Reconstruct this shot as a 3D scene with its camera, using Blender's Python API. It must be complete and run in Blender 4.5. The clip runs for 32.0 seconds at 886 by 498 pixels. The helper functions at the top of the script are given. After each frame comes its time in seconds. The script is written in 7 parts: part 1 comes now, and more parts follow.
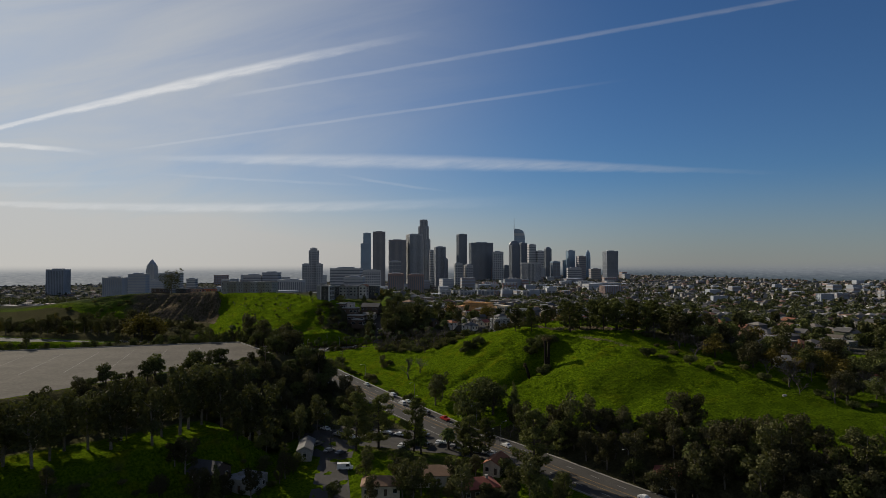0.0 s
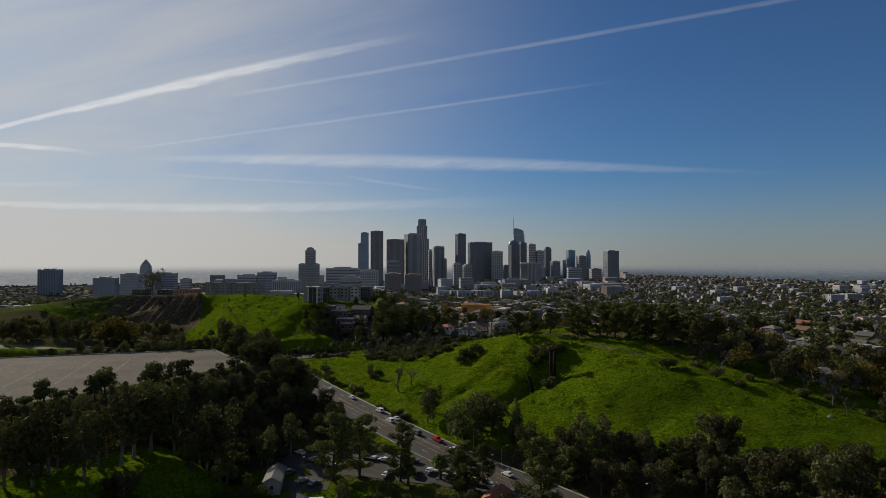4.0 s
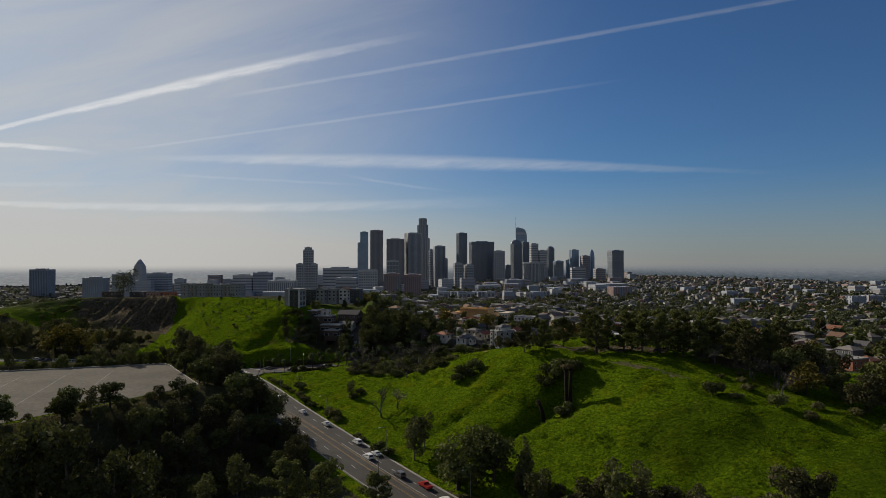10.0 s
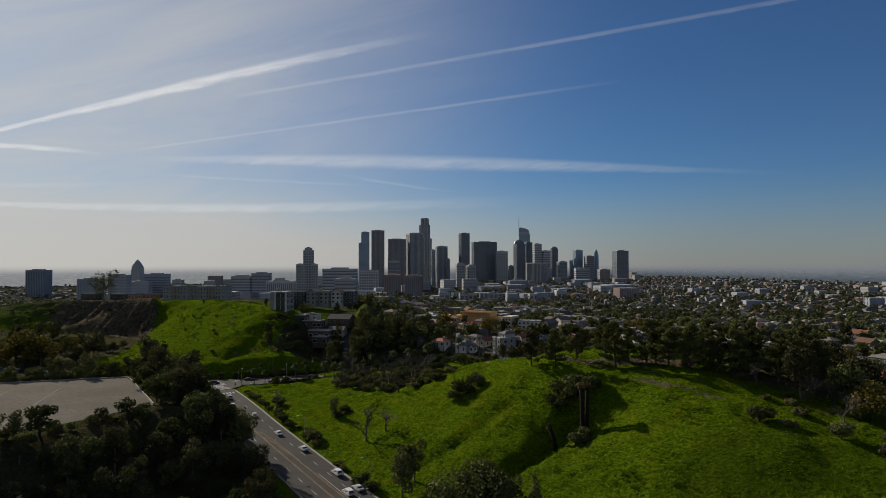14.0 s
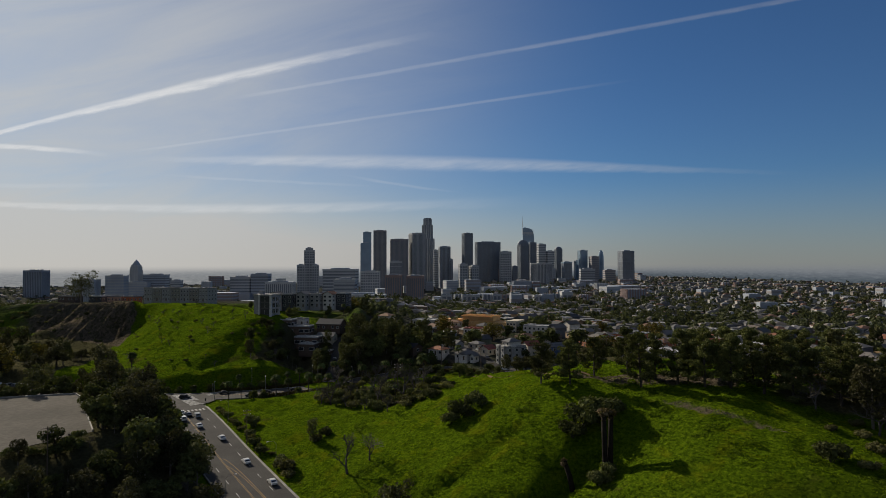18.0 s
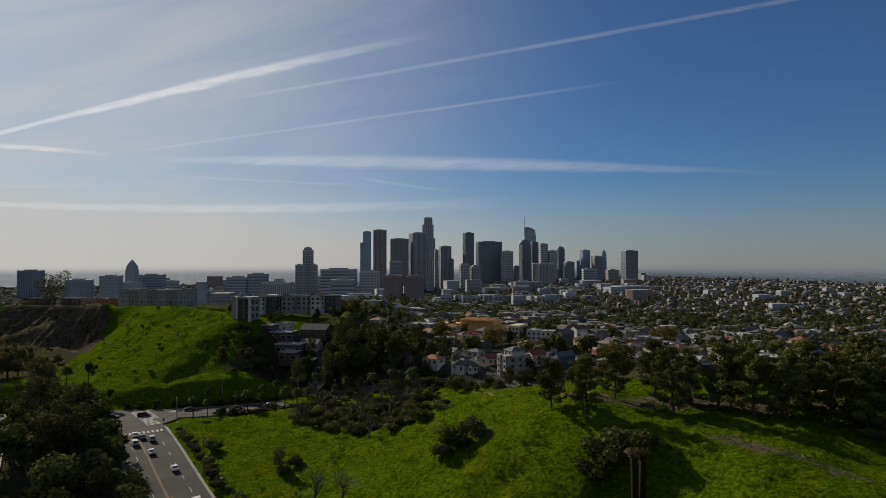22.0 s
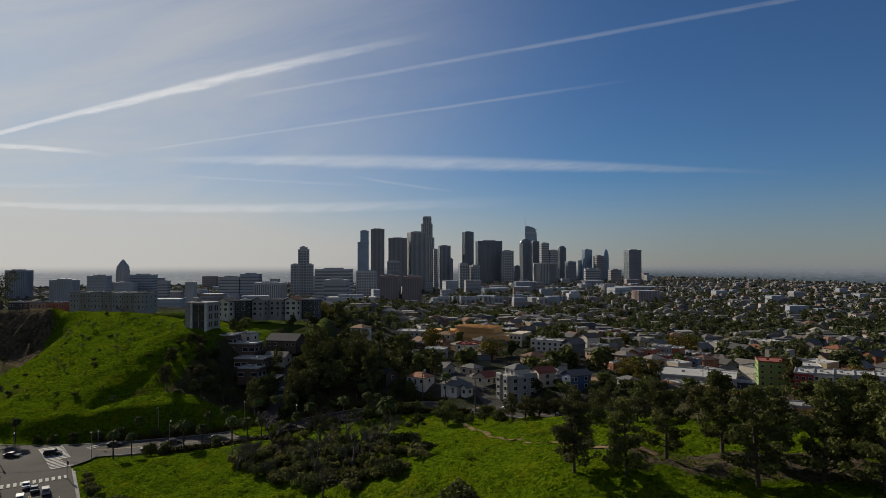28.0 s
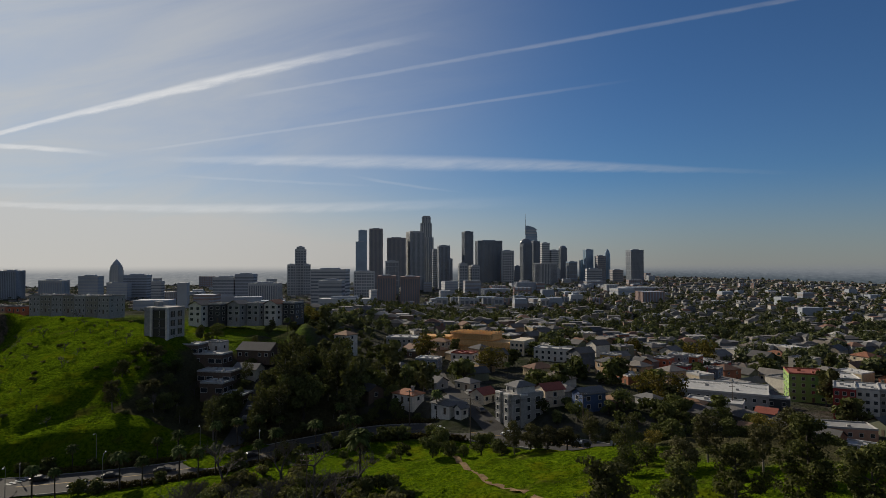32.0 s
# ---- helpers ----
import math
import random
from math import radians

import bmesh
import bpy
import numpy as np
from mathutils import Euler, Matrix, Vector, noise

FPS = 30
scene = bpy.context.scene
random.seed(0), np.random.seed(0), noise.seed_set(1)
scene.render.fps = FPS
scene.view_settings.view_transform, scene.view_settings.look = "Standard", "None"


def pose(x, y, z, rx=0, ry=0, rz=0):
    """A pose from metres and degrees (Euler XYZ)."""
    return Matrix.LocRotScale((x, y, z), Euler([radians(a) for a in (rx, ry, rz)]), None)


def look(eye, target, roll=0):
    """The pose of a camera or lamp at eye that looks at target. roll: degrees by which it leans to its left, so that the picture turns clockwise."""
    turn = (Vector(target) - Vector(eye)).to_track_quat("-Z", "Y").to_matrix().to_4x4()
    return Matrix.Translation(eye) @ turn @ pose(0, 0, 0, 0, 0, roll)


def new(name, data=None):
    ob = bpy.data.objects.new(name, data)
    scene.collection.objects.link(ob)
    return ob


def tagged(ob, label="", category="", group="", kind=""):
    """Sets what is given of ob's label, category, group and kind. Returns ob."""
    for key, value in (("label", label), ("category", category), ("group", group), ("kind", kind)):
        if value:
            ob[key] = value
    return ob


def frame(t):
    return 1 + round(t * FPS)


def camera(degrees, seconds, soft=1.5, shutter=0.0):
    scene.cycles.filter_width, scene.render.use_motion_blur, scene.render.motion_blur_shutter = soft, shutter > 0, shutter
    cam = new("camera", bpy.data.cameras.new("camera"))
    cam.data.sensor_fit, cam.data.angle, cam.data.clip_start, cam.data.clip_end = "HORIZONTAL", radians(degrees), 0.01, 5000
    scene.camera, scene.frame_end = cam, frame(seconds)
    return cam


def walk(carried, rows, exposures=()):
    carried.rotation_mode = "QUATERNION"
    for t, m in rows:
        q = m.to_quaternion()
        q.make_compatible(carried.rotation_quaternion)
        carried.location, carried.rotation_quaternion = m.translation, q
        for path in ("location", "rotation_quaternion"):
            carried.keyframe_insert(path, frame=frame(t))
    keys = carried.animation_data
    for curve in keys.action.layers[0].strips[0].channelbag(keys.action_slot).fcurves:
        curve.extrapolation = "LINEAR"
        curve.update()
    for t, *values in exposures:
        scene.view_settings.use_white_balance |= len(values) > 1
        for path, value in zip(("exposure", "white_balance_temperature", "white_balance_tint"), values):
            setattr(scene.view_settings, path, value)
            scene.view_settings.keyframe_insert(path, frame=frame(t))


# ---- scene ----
# ---- camera and its flight ----
cam = camera(72, 32.0, soft=0.85)


def aim(t, yaw, tilt):
    """A drone row: steady forward flight at 64 m, yaw to the left and tilt upwards in radians."""
    eye = Vector((0, 8.125 * t, 64))
    return t, look(eye, eye + Vector((-math.tan(yaw), 1, math.tan(tilt))) * 1000, -0.12)


PATH = [aim(*row) for row in (
    (0, 0.0808, 0.0258), (2, 0.0805, 0.0258), (4, 0.0795, 0.0256), (6, 0.0790, 0.0255), (8, 0.0812, 0.0256),
    (10, 0.0825, 0.0254), (12, 0.0840, 0.0258), (14, 0.0870, 0.0263), (16, 0.0908, 0.0268), (18, 0.0928, 0.0270),
    (20, 0.0943, 0.0270), (22, 0.0952, 0.0269), (24, 0.0958, 0.0264), (26, 0.0957, 0.0263), (28, 0.0955, 0.0265),
    (30, 0.0953, 0.0266), (32, 0.0956, 0.0267))]
walk(cam, PATH)
# ---- sky, sun and exposure ----
scene.view_settings.exposure = -0.12
SUN_LEFT, SUN_UP = radians(49), radians(26)
TO_SUN = Vector((-math.sin(SUN_LEFT) * math.cos(SUN_UP), math.cos(SUN_LEFT) * math.cos(SUN_UP), math.sin(SUN_UP)))


class Net:
    """Short hand for node trees."""

    def __init__(self, tree):
        self.tree = tree
        tree.nodes.clear()

    def add(self, kind, ins=None, **settings):
        node = self.tree.nodes.new(kind)
        for key, value in settings.items():
            if key == "operation":
                node.operation = value
            elif key == "blend_type":
                node.blend_type = value
            elif key == "data_type":
                node.data_type = value
            elif key == "attribute_name":
                node.attribute_name = value
            elif key == "noise_dimensions":
                node.noise_dimensions = value
            elif key == "feature":
                node.feature = value
        for key, value in (ins or {}).items():
            if isinstance(value, bpy.types.NodeSocket):
                self.tree.links.new(value, node.inputs[key])
            else:
                node.inputs[key].default_value = value
        return node

    def math(self, op, a, b=0.0, c=0.0):
        return self.add("ShaderNodeMath", {0: a, 1: b, 2: c}, operation=op).outputs[0]

    def step(self, lo, hi, value):
        node = self.add("ShaderNodeMapRange", {0: value, 1: lo, 2: hi, 3: 0.0, 4: 1.0})
        node.interpolation_type = "SMOOTHSTEP"
        return node.outputs[0]

    def noise(self, vector, scale, detail=4.0, rough=0.55, distort=0.0):
        ins = {"Scale": scale, "Detail": detail, "Roughness": rough, "Distortion": distort}
        if vector is not None:
            ins["Vector"] = vector
        return self.add("ShaderNodeTexNoise", ins).outputs[0]

    def mix(self, fac, a, b, blend="MIX"):
        node = self.add("ShaderNodeMix", data_type="RGBA", blend_type=blend)
        for key, value in ((0, fac), (6, a), (7, b)):
            if isinstance(value, bpy.types.NodeSocket):
                self.tree.links.new(value, node.inputs[key])
            else:
                node.inputs[key].default_value = value if key == 0 else (*value[:3], 1)
        return node.outputs[2]

    def ramp(self, value, stops, constant=False):
        node = self.add("ShaderNodeValToRGB", {0: value})
        ramp = node.color_ramp
        ramp.interpolation = "CONSTANT" if constant else "LINEAR"
        while len(ramp.elements) < len(stops):
            ramp.elements.new(0.5)
        for element, (place, colour) in zip(ramp.elements, stops):
            element.position, element.color = place, (*colour, 1)
        return node.outputs[0]


world = bpy.data.worlds.new("sky")
scene.world = world
world.use_nodes = True
net = Net(world.node_tree)
sky = net.add("ShaderNodeTexSky")
sky.sky_type, sky.sun_disc = "NISHITA", False
sky.sun_elevation, sky.sun_rotation = SUN_UP, -SUN_LEFT
sky.altitude, sky.air_density, sky.dust_density, sky.ozone_density = 200, 1.0, 0.3, 3.0
way = net.add("ShaderNodeTexCoord").outputs["Generated"]
axes = net.add("ShaderNodeSeparateXYZ", {0: way})
ahead = net.math("MAXIMUM", axes.outputs[1], 0.02)
across = net.math("DIVIDE", axes.outputs[0], ahead)
height = net.math("DIVIDE", axes.outputs[2], ahead)
front = net.step(0.05, 0.3, axes.outputs[1])
to_sun = net.add("ShaderNodeVectorMath", {0: way, 1: TO_SUN}, operation="DOT_PRODUCT").outputs["Value"]
flat = net.add("ShaderNodeCombineXYZ", {0: net.math("MULTIPLY", across, 0.5), 1: net.math("MULTIPLY_ADD", across, -0.35, net.math("MULTIPLY", height, 2.6)), 2: 0.0}).outputs[0]
wisps = net.noise(flat, 3.2, 7.0, 0.6, 0.6)
fine = net.noise(flat, 26.0, 5.0, 0.65)
# thin high cloud, thickest towards the sun
veil = net.math("MULTIPLY", net.math("POWER", net.step(0.40, 1.03, net.math("MULTIPLY_ADD", axes.outputs[2], -0.18, to_sun)), 1.7), net.math("MULTIPLY_ADD", wisps, 1.25, 0.36))
# more cloud added behind the camera, out of view, to brighten shaded faces
veil = net.math("ADD", veil, net.math("MULTIPLY", net.math("SUBTRACT", 1.0, net.step(-0.5, 0.25, axes.outputs[1])), net.math("MULTIPLY", wisps, 1.1)))
low_haze = net.math("MULTIPLY", net.math("SUBTRACT", 1.0, net.step(-0.03, 0.15, axes.outputs[2])), net.math("MULTIPLY_ADD", net.step(0.0, 0.75, across), -0.16, 0.88))
cover = net.math("MINIMUM", net.math("ADD", net.math("MULTIPLY", veil, 0.85), low_haze), 0.95)
trails = net.math("MULTIPLY", cover, 0.0)
# contrails: curve a u^2 + b u + c across the sky, its ends and their fades, width at start, middle and end, density, raggedness
for a, b, c, left, right, fade_in, fade_out, thin_end, broad, far_end, dense, rough in (
        (-0.0298, 0.1616, 0.4041, -1.6, -0.08, 0.1, 0.42, 0.0040, 0.0100, 0.0066, 0.56, 1.0),
        (0.0113, 0.1445, 0.3502, -0.475, 1.1, 0.10, 0.60, 0.0034, 0.0042, 0.0058, 0.13, 0.5),
        (0.0053, 0.1192, 0.2725, -0.66, 0.24, 0.10, 0.25, 0.0024, 0.0028, 0.0030, 0.12, 0.3),
        (-0.0147, -0.0408, 0.1652, -0.66, 0.50, 0.30, 0.45, 0.0050, 0.0125, 0.0034, 0.25, 0.7),
        (-0.2228, -0.4452, -0.006, -1.2, -0.66, 0.16, 0.16, 0.0095, 0.0085, 0.0040, 0.48, 0.7),
        (0.0476, 0.0347, 0.1035, -1.2, 0.10, 0.16, 0.50, 0.0055, 0.0085, 0.0100, 0.25, 0.9),
        (0.0967, 0.1464, 0.1965, -1.2, -0.55, 0.16, 0.30, 0.0045, 0.0045, 0.0045, 0.09, 0.6),
        (0.0249, -0.0457, 0.1222, -0.62, -0.18, 0.16, 0.16, 0.0022, 0.0026, 0.0026, 0.08, 0.4),
        (0.2141, -0.0949, 0.1131, -0.27, -0.05, 0.08, 0.10, 0.0022, 0.0028, 0.0022, 0.09, 0.4)):
    line = net.math("MULTIPLY_ADD", net.math("MULTIPLY_ADD", across, a, b), across, c)
    wobble = net.math("MULTIPLY_ADD", fine, 0.010, -0.005)
    off = net.math("ABSOLUTE", net.math("ADD", net.math("SUBTRACT", height, line), net.math("MULTIPLY", wobble, rough)))
    middle = max(-0.45, 0.5 * (max(left, -0.9) + right) - 0.05)
    spread = net.math("MULTIPLY_ADD", net.step(max(left, -0.95), middle, across), broad - thin_end, thin_end)
    spread = net.math("ADD", spread, net.math("MULTIPLY", net.step(middle, right, across), far_end - broad))
    body = net.math("SUBTRACT", 1.0, net.step(0.25, 1.25, net.math("DIVIDE", off, spread)))
    ends = net.math("MULTIPLY", net.step(left, left + fade_in, across), net.math("SUBTRACT", 1.0, net.step(right - fade_out, right, across)))
    shreds = net.math("MULTIPLY_ADD", fine, 1.2 + rough, 0.45 - 0.5 * rough)
    trail = net.math("MULTIPLY", net.math("MULTIPLY", body, ends), net.math("MULTIPLY", shreds, dense))
    trails = net.math("MAXIMUM", trails, net.math("MULTIPLY", trail, front))
trails = net.math("MINIMUM", trails, 0.9)
glow = net.math("MULTIPLY_ADD", net.step(0.30, 1.0, to_sun), 6.5, 5.4)
tint = net.mix(low_haze, (0.96, 0.972, 0.962), (1.0, 0.955, 0.90))
cloud = net.mix(1.0, tint, net.add("ShaderNodeCombineXYZ", {0: glow, 1: glow, 2: glow}).outputs[0], "MULTIPLY")
shine = net.math("MULTIPLY_ADD", net.step(0.2, 1.0, to_sun), 7.0, 10.0)
ice = net.add("ShaderNodeCombineXYZ", {0: shine, 1: shine, 2: shine}).outputs[0]
sky_colour = net.mix(trails, net.mix(cover, net.mix(1.0, sky.outputs[0], (0.63, 0.955, 1.32), "MULTIPLY"), cloud), ice)
background = net.add("ShaderNodeBackground", {"Color": sky_colour, "Strength": 0.0500})
net.add("ShaderNodeOutputWorld", {0: background.outputs[0]})

lamp = bpy.data.lights.new("sun", "SUN")
lamp.energy, lamp.angle, lamp.color = 5.0, radians(0.6), (1.0, 0.89, 0.72)
sun = new("sun", lamp)
sun.matrix_world = look(TO_SUN * 100, (0, 0, 0))
# ---- materials ----
def surface(name, stops, scale=2.0, rough=0.85, bump=0.25, metal=0.0, coarse=0.12, wear=0.35, random_stops=None, thin=0.0, spec=0.5, vary=0.0):
    """A weathered surface: colours along fine noise, large-scale wear, relief; random_stops picks a colour for each object."""
    m = bpy.data.materials.new(name)
    m.use_nodes = True
    n = Net(m.node_tree)
    here = n.add("ShaderNodeTexCoord").outputs["Object"]
    fine = n.noise(here, scale, 6.0, 0.6)
    big = n.noise(here, scale * coarse, 3.0, 0.55)
    colour = n.ramp(fine, stops)
    info = n.add("ShaderNodeObjectInfo").outputs["Random"]
    if random_stops:
        k = len(random_stops)
        own = n.ramp(info, [(i / k, c) for i, c in enumerate(random_stops)], True)
        colour = n.mix(1.0, own, n.ramp(fine, [(0.25, (0.72, 0.72, 0.72)), (0.75, (1.1, 1.1, 1.1))]), "MULTIPLY")
    if vary:
        grey = n.math("MULTIPLY_ADD", info, 2 * vary, 1 - vary)
        colour = n.mix(1.0, colour, n.add("ShaderNodeCombineXYZ", {0: grey, 1: grey, 2: grey}).outputs[0], "MULTIPLY")
    shade = n.ramp(big, [(0.3, (1 - wear, 1 - wear, 1 - wear)), (0.7, (1.0, 1.0, 1.0))])
    colour = n.mix(1.0, colour, shade, "MULTIPLY")
    relief = n.add("ShaderNodeBump", {"Strength": bump, "Distance": 0.3 / scale, "Height": fine})
    shader = n.add("ShaderNodeBsdfPrincipled", {"Base Color": colour, "Roughness": rough, "Metallic": metal, "Normal": relief.outputs[0],
                                               "Specular IOR Level": spec})
    out = shader.outputs[0]
    if thin:
        through_leaf = n.add("ShaderNodeBsdfTranslucent", {"Color": n.mix(1.0, colour, (1.0, 1.15, 0.5), "MULTIPLY")})
        out = n.add("ShaderNodeMixShader", {0: thin, 1: out, 2: through_leaf.outputs[0]}).outputs[0]
    n.add("ShaderNodeOutputMaterial", {0: out})
    return m


def foliage(name, dark, light, thin=0.16, vary=0.35):
    """Leaves: each island of the crown its own green."""
    m = bpy.data.materials.new(name)
    m.use_nodes = True
    n = Net(m.node_tree)
    island = n.add("ShaderNodeNewGeometry").outputs["Random Per Island"]
    own = n.add("ShaderNodeObjectInfo").outputs["Random"]
    colour = n.ramp(island, [(0.0, tuple(1.15 * c for c in dark)), (1.0, tuple(1.15 * c for c in light))])
    grey = n.math("MULTIPLY_ADD", own, 2 * vary, 1 - vary)
    colour = n.mix(1.0, colour, n.add("ShaderNodeCombineXYZ", {0: grey, 1: grey, 2: n.math("MULTIPLY", grey, 0.9)}).outputs[0], "MULTIPLY")
    leaf = n.add("ShaderNodeBsdfPrincipled", {"Base Color": colour, "Roughness": 0.85, "Specular IOR Level": 0.04})
    back = n.add("ShaderNodeBsdfTranslucent", {"Color": n.mix(1.0, colour, (1.1, 1.2, 0.5), "MULTIPLY")})
    n.add("ShaderNodeOutputMaterial", {0: n.add("ShaderNodeMixShader", {0: thin, 1: leaf.outputs[0], 2: back.outputs[0]}).outputs[0]})
    return m


def ground_material():
    """Open ground by its cover: spring grass, bare earth, dry scrub litter and the built-up city floor."""
    m = bpy.data.materials.new("ground_cover")
    m.use_nodes = True
    n = Net(m.node_tree)
    here = n.add("ShaderNodeTexCoord").outputs["Object"]
    tuft = n.noise(here, 1.1, 7.0, 0.7)
    patch = n.noise(here, 0.11, 5.0, 0.6, 0.4)
    field = n.noise(here, 0.022, 4.0, 0.55)
    grass = n.ramp(tuft, [(0.32, (0.021, 0.035, 0.003)), (0.46, (0.068, 0.116, 0.005)), (0.68, (0.148, 0.207, 0.009))])
    clump = n.noise(here, 0.42, 5.0, 0.65, 0.6)
    along_slope = n.add("ShaderNodeMapping", {"Vector": here, "Scale": (0.10, 0.10, 1.15)}).outputs[0]
    ledge = n.noise(along_slope, 1.0, 4.0, 0.6, 0.5)
    grass = n.mix(n.math("MULTIPLY", n.step(0.52, 0.70, patch), 0.55), grass, (0.152, 0.156, 0.006))
    grass = n.mix(n.math("MULTIPLY", n.step(0.50, 0.72, clump), 0.55), grass, (0.024, 0.047, 0.003))
    grass = n.mix(n.math("MULTIPLY", n.step(0.54, 0.70, ledge), 0.60), grass, (0.027, 0.053, 0.003))
    grass = n.mix(n.math("MULTIPLY", n.step(0.52, 0.74, field), 0.40), grass, (0.038, 0.065, 0.004))
    grass = n.mix(n.math("MULTIPLY", n.step(0.60, 0.72, n.noise(here, 0.07, 5.0, 0.65)), 0.55), grass, (0.091, 0.074, 0.023))
    streak = n.noise(n.add("ShaderNodeMapping", {"Vector": here, "Scale": (0.5, 0.5, 0.10)}).outputs[0], 1.0, 6.0, 0.65)
    earth = n.ramp(n.math("MULTIPLY_ADD", streak, 0.6, n.math("MULTIPLY", n.noise(here, 0.9, 6.0, 0.65), 0.4)), [(0.36, (0.072, 0.060, 0.044)), (0.64, (0.190, 0.150, 0.106))])
    earth = n.mix(n.math("MULTIPLY", n.step(0.44, 0.62, clump), 0.75), earth, (0.044, 0.047, 0.020))
    litter = n.ramp(tuft, [(0.3, (0.040, 0.040, 0.020)), (0.7, (0.100, 0.092, 0.048))])
    town = n.ramp(n.noise(here, 0.06, 6.0, 0.7), [(0.35, (0.030, 0.038, 0.018)), (0.5, (0.055, 0.056, 0.042)), (0.65, (0.100, 0.096, 0.088))])

    def cover(name):
        return n.add("ShaderNodeAttribute", attribute_name=name).outputs["Fac"]

    def broken(name):
        return n.step(0.35, 0.65, n.math("ADD", cover(name), n.math("MULTIPLY_ADD", patch, 0.6, -0.3)))

    weedy = n.step(0.42, 0.72, n.math("MULTIPLY", cover("weedy"), n.math("MULTIPLY_ADD", clump, 0.9, 0.45)))
    grass = n.mix(n.math("MULTIPLY", weedy, 0.8), grass, n.ramp(tuft, [(0.3, (0.020, 0.040, 0.003)), (0.7, (0.075, 0.115, 0.006))]))
    colour = n.mix(broken("litter"), grass, litter)
    colour = n.mix(broken("earth"), colour, earth)
    colour = n.mix(cover("town"), colour, town)
    relief = n.add("ShaderNodeBump", {"Strength": 1.0, "Distance": 1.5, "Height": n.math("ADD", n.math("MULTIPLY_ADD", patch, 1.2, n.math("MULTIPLY", ledge, 1.0)), n.math("MULTIPLY_ADD", clump, 0.9, tuft))})
    shader = n.add("ShaderNodeBsdfPrincipled", {"Base Color": colour, "Roughness": 1.0, "Normal": relief.outputs[0], "Specular IOR Level": 0.0})
    n.add("ShaderNodeOutputMaterial", {0: shader.outputs[0]})
    return m


GROUND = ground_material()
ASPHALT = surface("asphalt", [(0.3, (0.052, 0.049, 0.045)), (0.7, (0.086, 0.081, 0.075))], 3.0, 0.92, 0.15, wear=0.3, coarse=0.03, spec=0.15)
LOT = surface("worn_lot_asphalt", [(0.3, (0.082, 0.073, 0.060)), (0.7, (0.130, 0.117, 0.098))], 0.8, 0.95, 0.1, wear=0.32, coarse=0.06, spec=0.08)
CONCRETE = surface("concrete", [(0.3, (0.24, 0.225, 0.20)), (0.7, (0.36, 0.34, 0.31))], 2.0, 0.9, 0.15)
WHITE_LINE = surface("worn_white_line", [(0.35, (0.26, 0.26, 0.25)), (0.6, (0.50, 0.50, 0.48))], 5.0, 0.8, 0.05)
FAINT_LINE = surface("faded_white_line", [(0.35, (0.15, 0.14, 0.13)), (0.65, (0.24, 0.23, 0.21))], 2.0, 0.85, 0.05)
YELLOW_LINE = surface("worn_yellow_line", [(0.35, (0.16, 0.10, 0.03)), (0.6, (0.32, 0.19, 0.04))], 5.0, 0.8, 0.05)
BARK = surface("bark", [(0.3, (0.032, 0.026, 0.020)), (0.7, (0.085, 0.068, 0.050))], 3.0, 0.95, 0.6, vary=0.3)
PALE_BARK = surface("pale_eucalyptus_bark", [(0.3, (0.10, 0.085, 0.065)), (0.7, (0.26, 0.225, 0.185))], 2.0, 0.9, 0.4, vary=0.2)
TWIGS = surface("grey_brown_twigs", [(0.3, (0.055, 0.046, 0.040)), (0.7, (0.115, 0.098, 0.084))], 3.0, 0.95, 0.3, vary=0.3)
OAK_LEAF = foliage("oak_leaves", (0.046, 0.0529, 0.023), (0.0943, 0.1012, 0.0391))
EUC_LEAF = foliage("eucalyptus_leaves", (0.0528, 0.055, 0.0297), (0.088, 0.087, 0.040))
PINE_LEAF = foliage("pine_needles", (0.046, 0.0529, 0.0218), (0.1081, 0.1104, 0.0437), 0.22)
GOLD_LEAF = foliage("yellowing_leaves", (0.060, 0.048, 0.014), (0.150, 0.120, 0.034))
PALM_LEAF = foliage("palm_fronds", (0.031, 0.044, 0.016), (0.104, 0.124, 0.042), 0.2)
DEAD_LEAF = foliage("dead_fronds", (0.065, 0.048, 0.030), (0.150, 0.115, 0.072), 0.15)
SCRUB_LEAF = foliage("scrub_leaves", (0.072, 0.07, 0.036), (0.13, 0.122, 0.062), 0.34)
# leaves of the plain's trees, greyed to paint in distance haze
HAZED_LEAF = foliage("far_olive_leaves", (0.06, 0.066, 0.056), (0.095, 0.1, 0.08), 0.12)
WEED_LEAF = foliage("weed_leaves", (0.036, 0.060, 0.005), (0.100, 0.140, 0.012), 0.4, 0.0)
GRASS_LEAF = foliage("grass_blades", (0.052, 0.085, 0.002), (0.120, 0.160, 0.004), 0.4, 0.0)
SNAG_BARK = surface("dark_dead_palm_bark", [(0.3, (0.012, 0.010, 0.008)), (0.7, (0.034, 0.027, 0.021))], 3.0, 0.95, 0.6, spec=0.1)
DUSK_LEAF = foliage("dusky_brown_leaves", (0.0396, 0.0372, 0.0228), (0.0792, 0.0732, 0.0408))
# far town leaves, lightened and greyed in colour for haze
FAR_HAZED_LEAF = foliage("far_leaves", (0.0396, 0.0462, 0.0297), (0.088, 0.0924, 0.0528), 0.2)
HEDGE_LEAF = foliage("hedge_leaves", (0.040, 0.026, 0.014), (0.085, 0.075, 0.026))
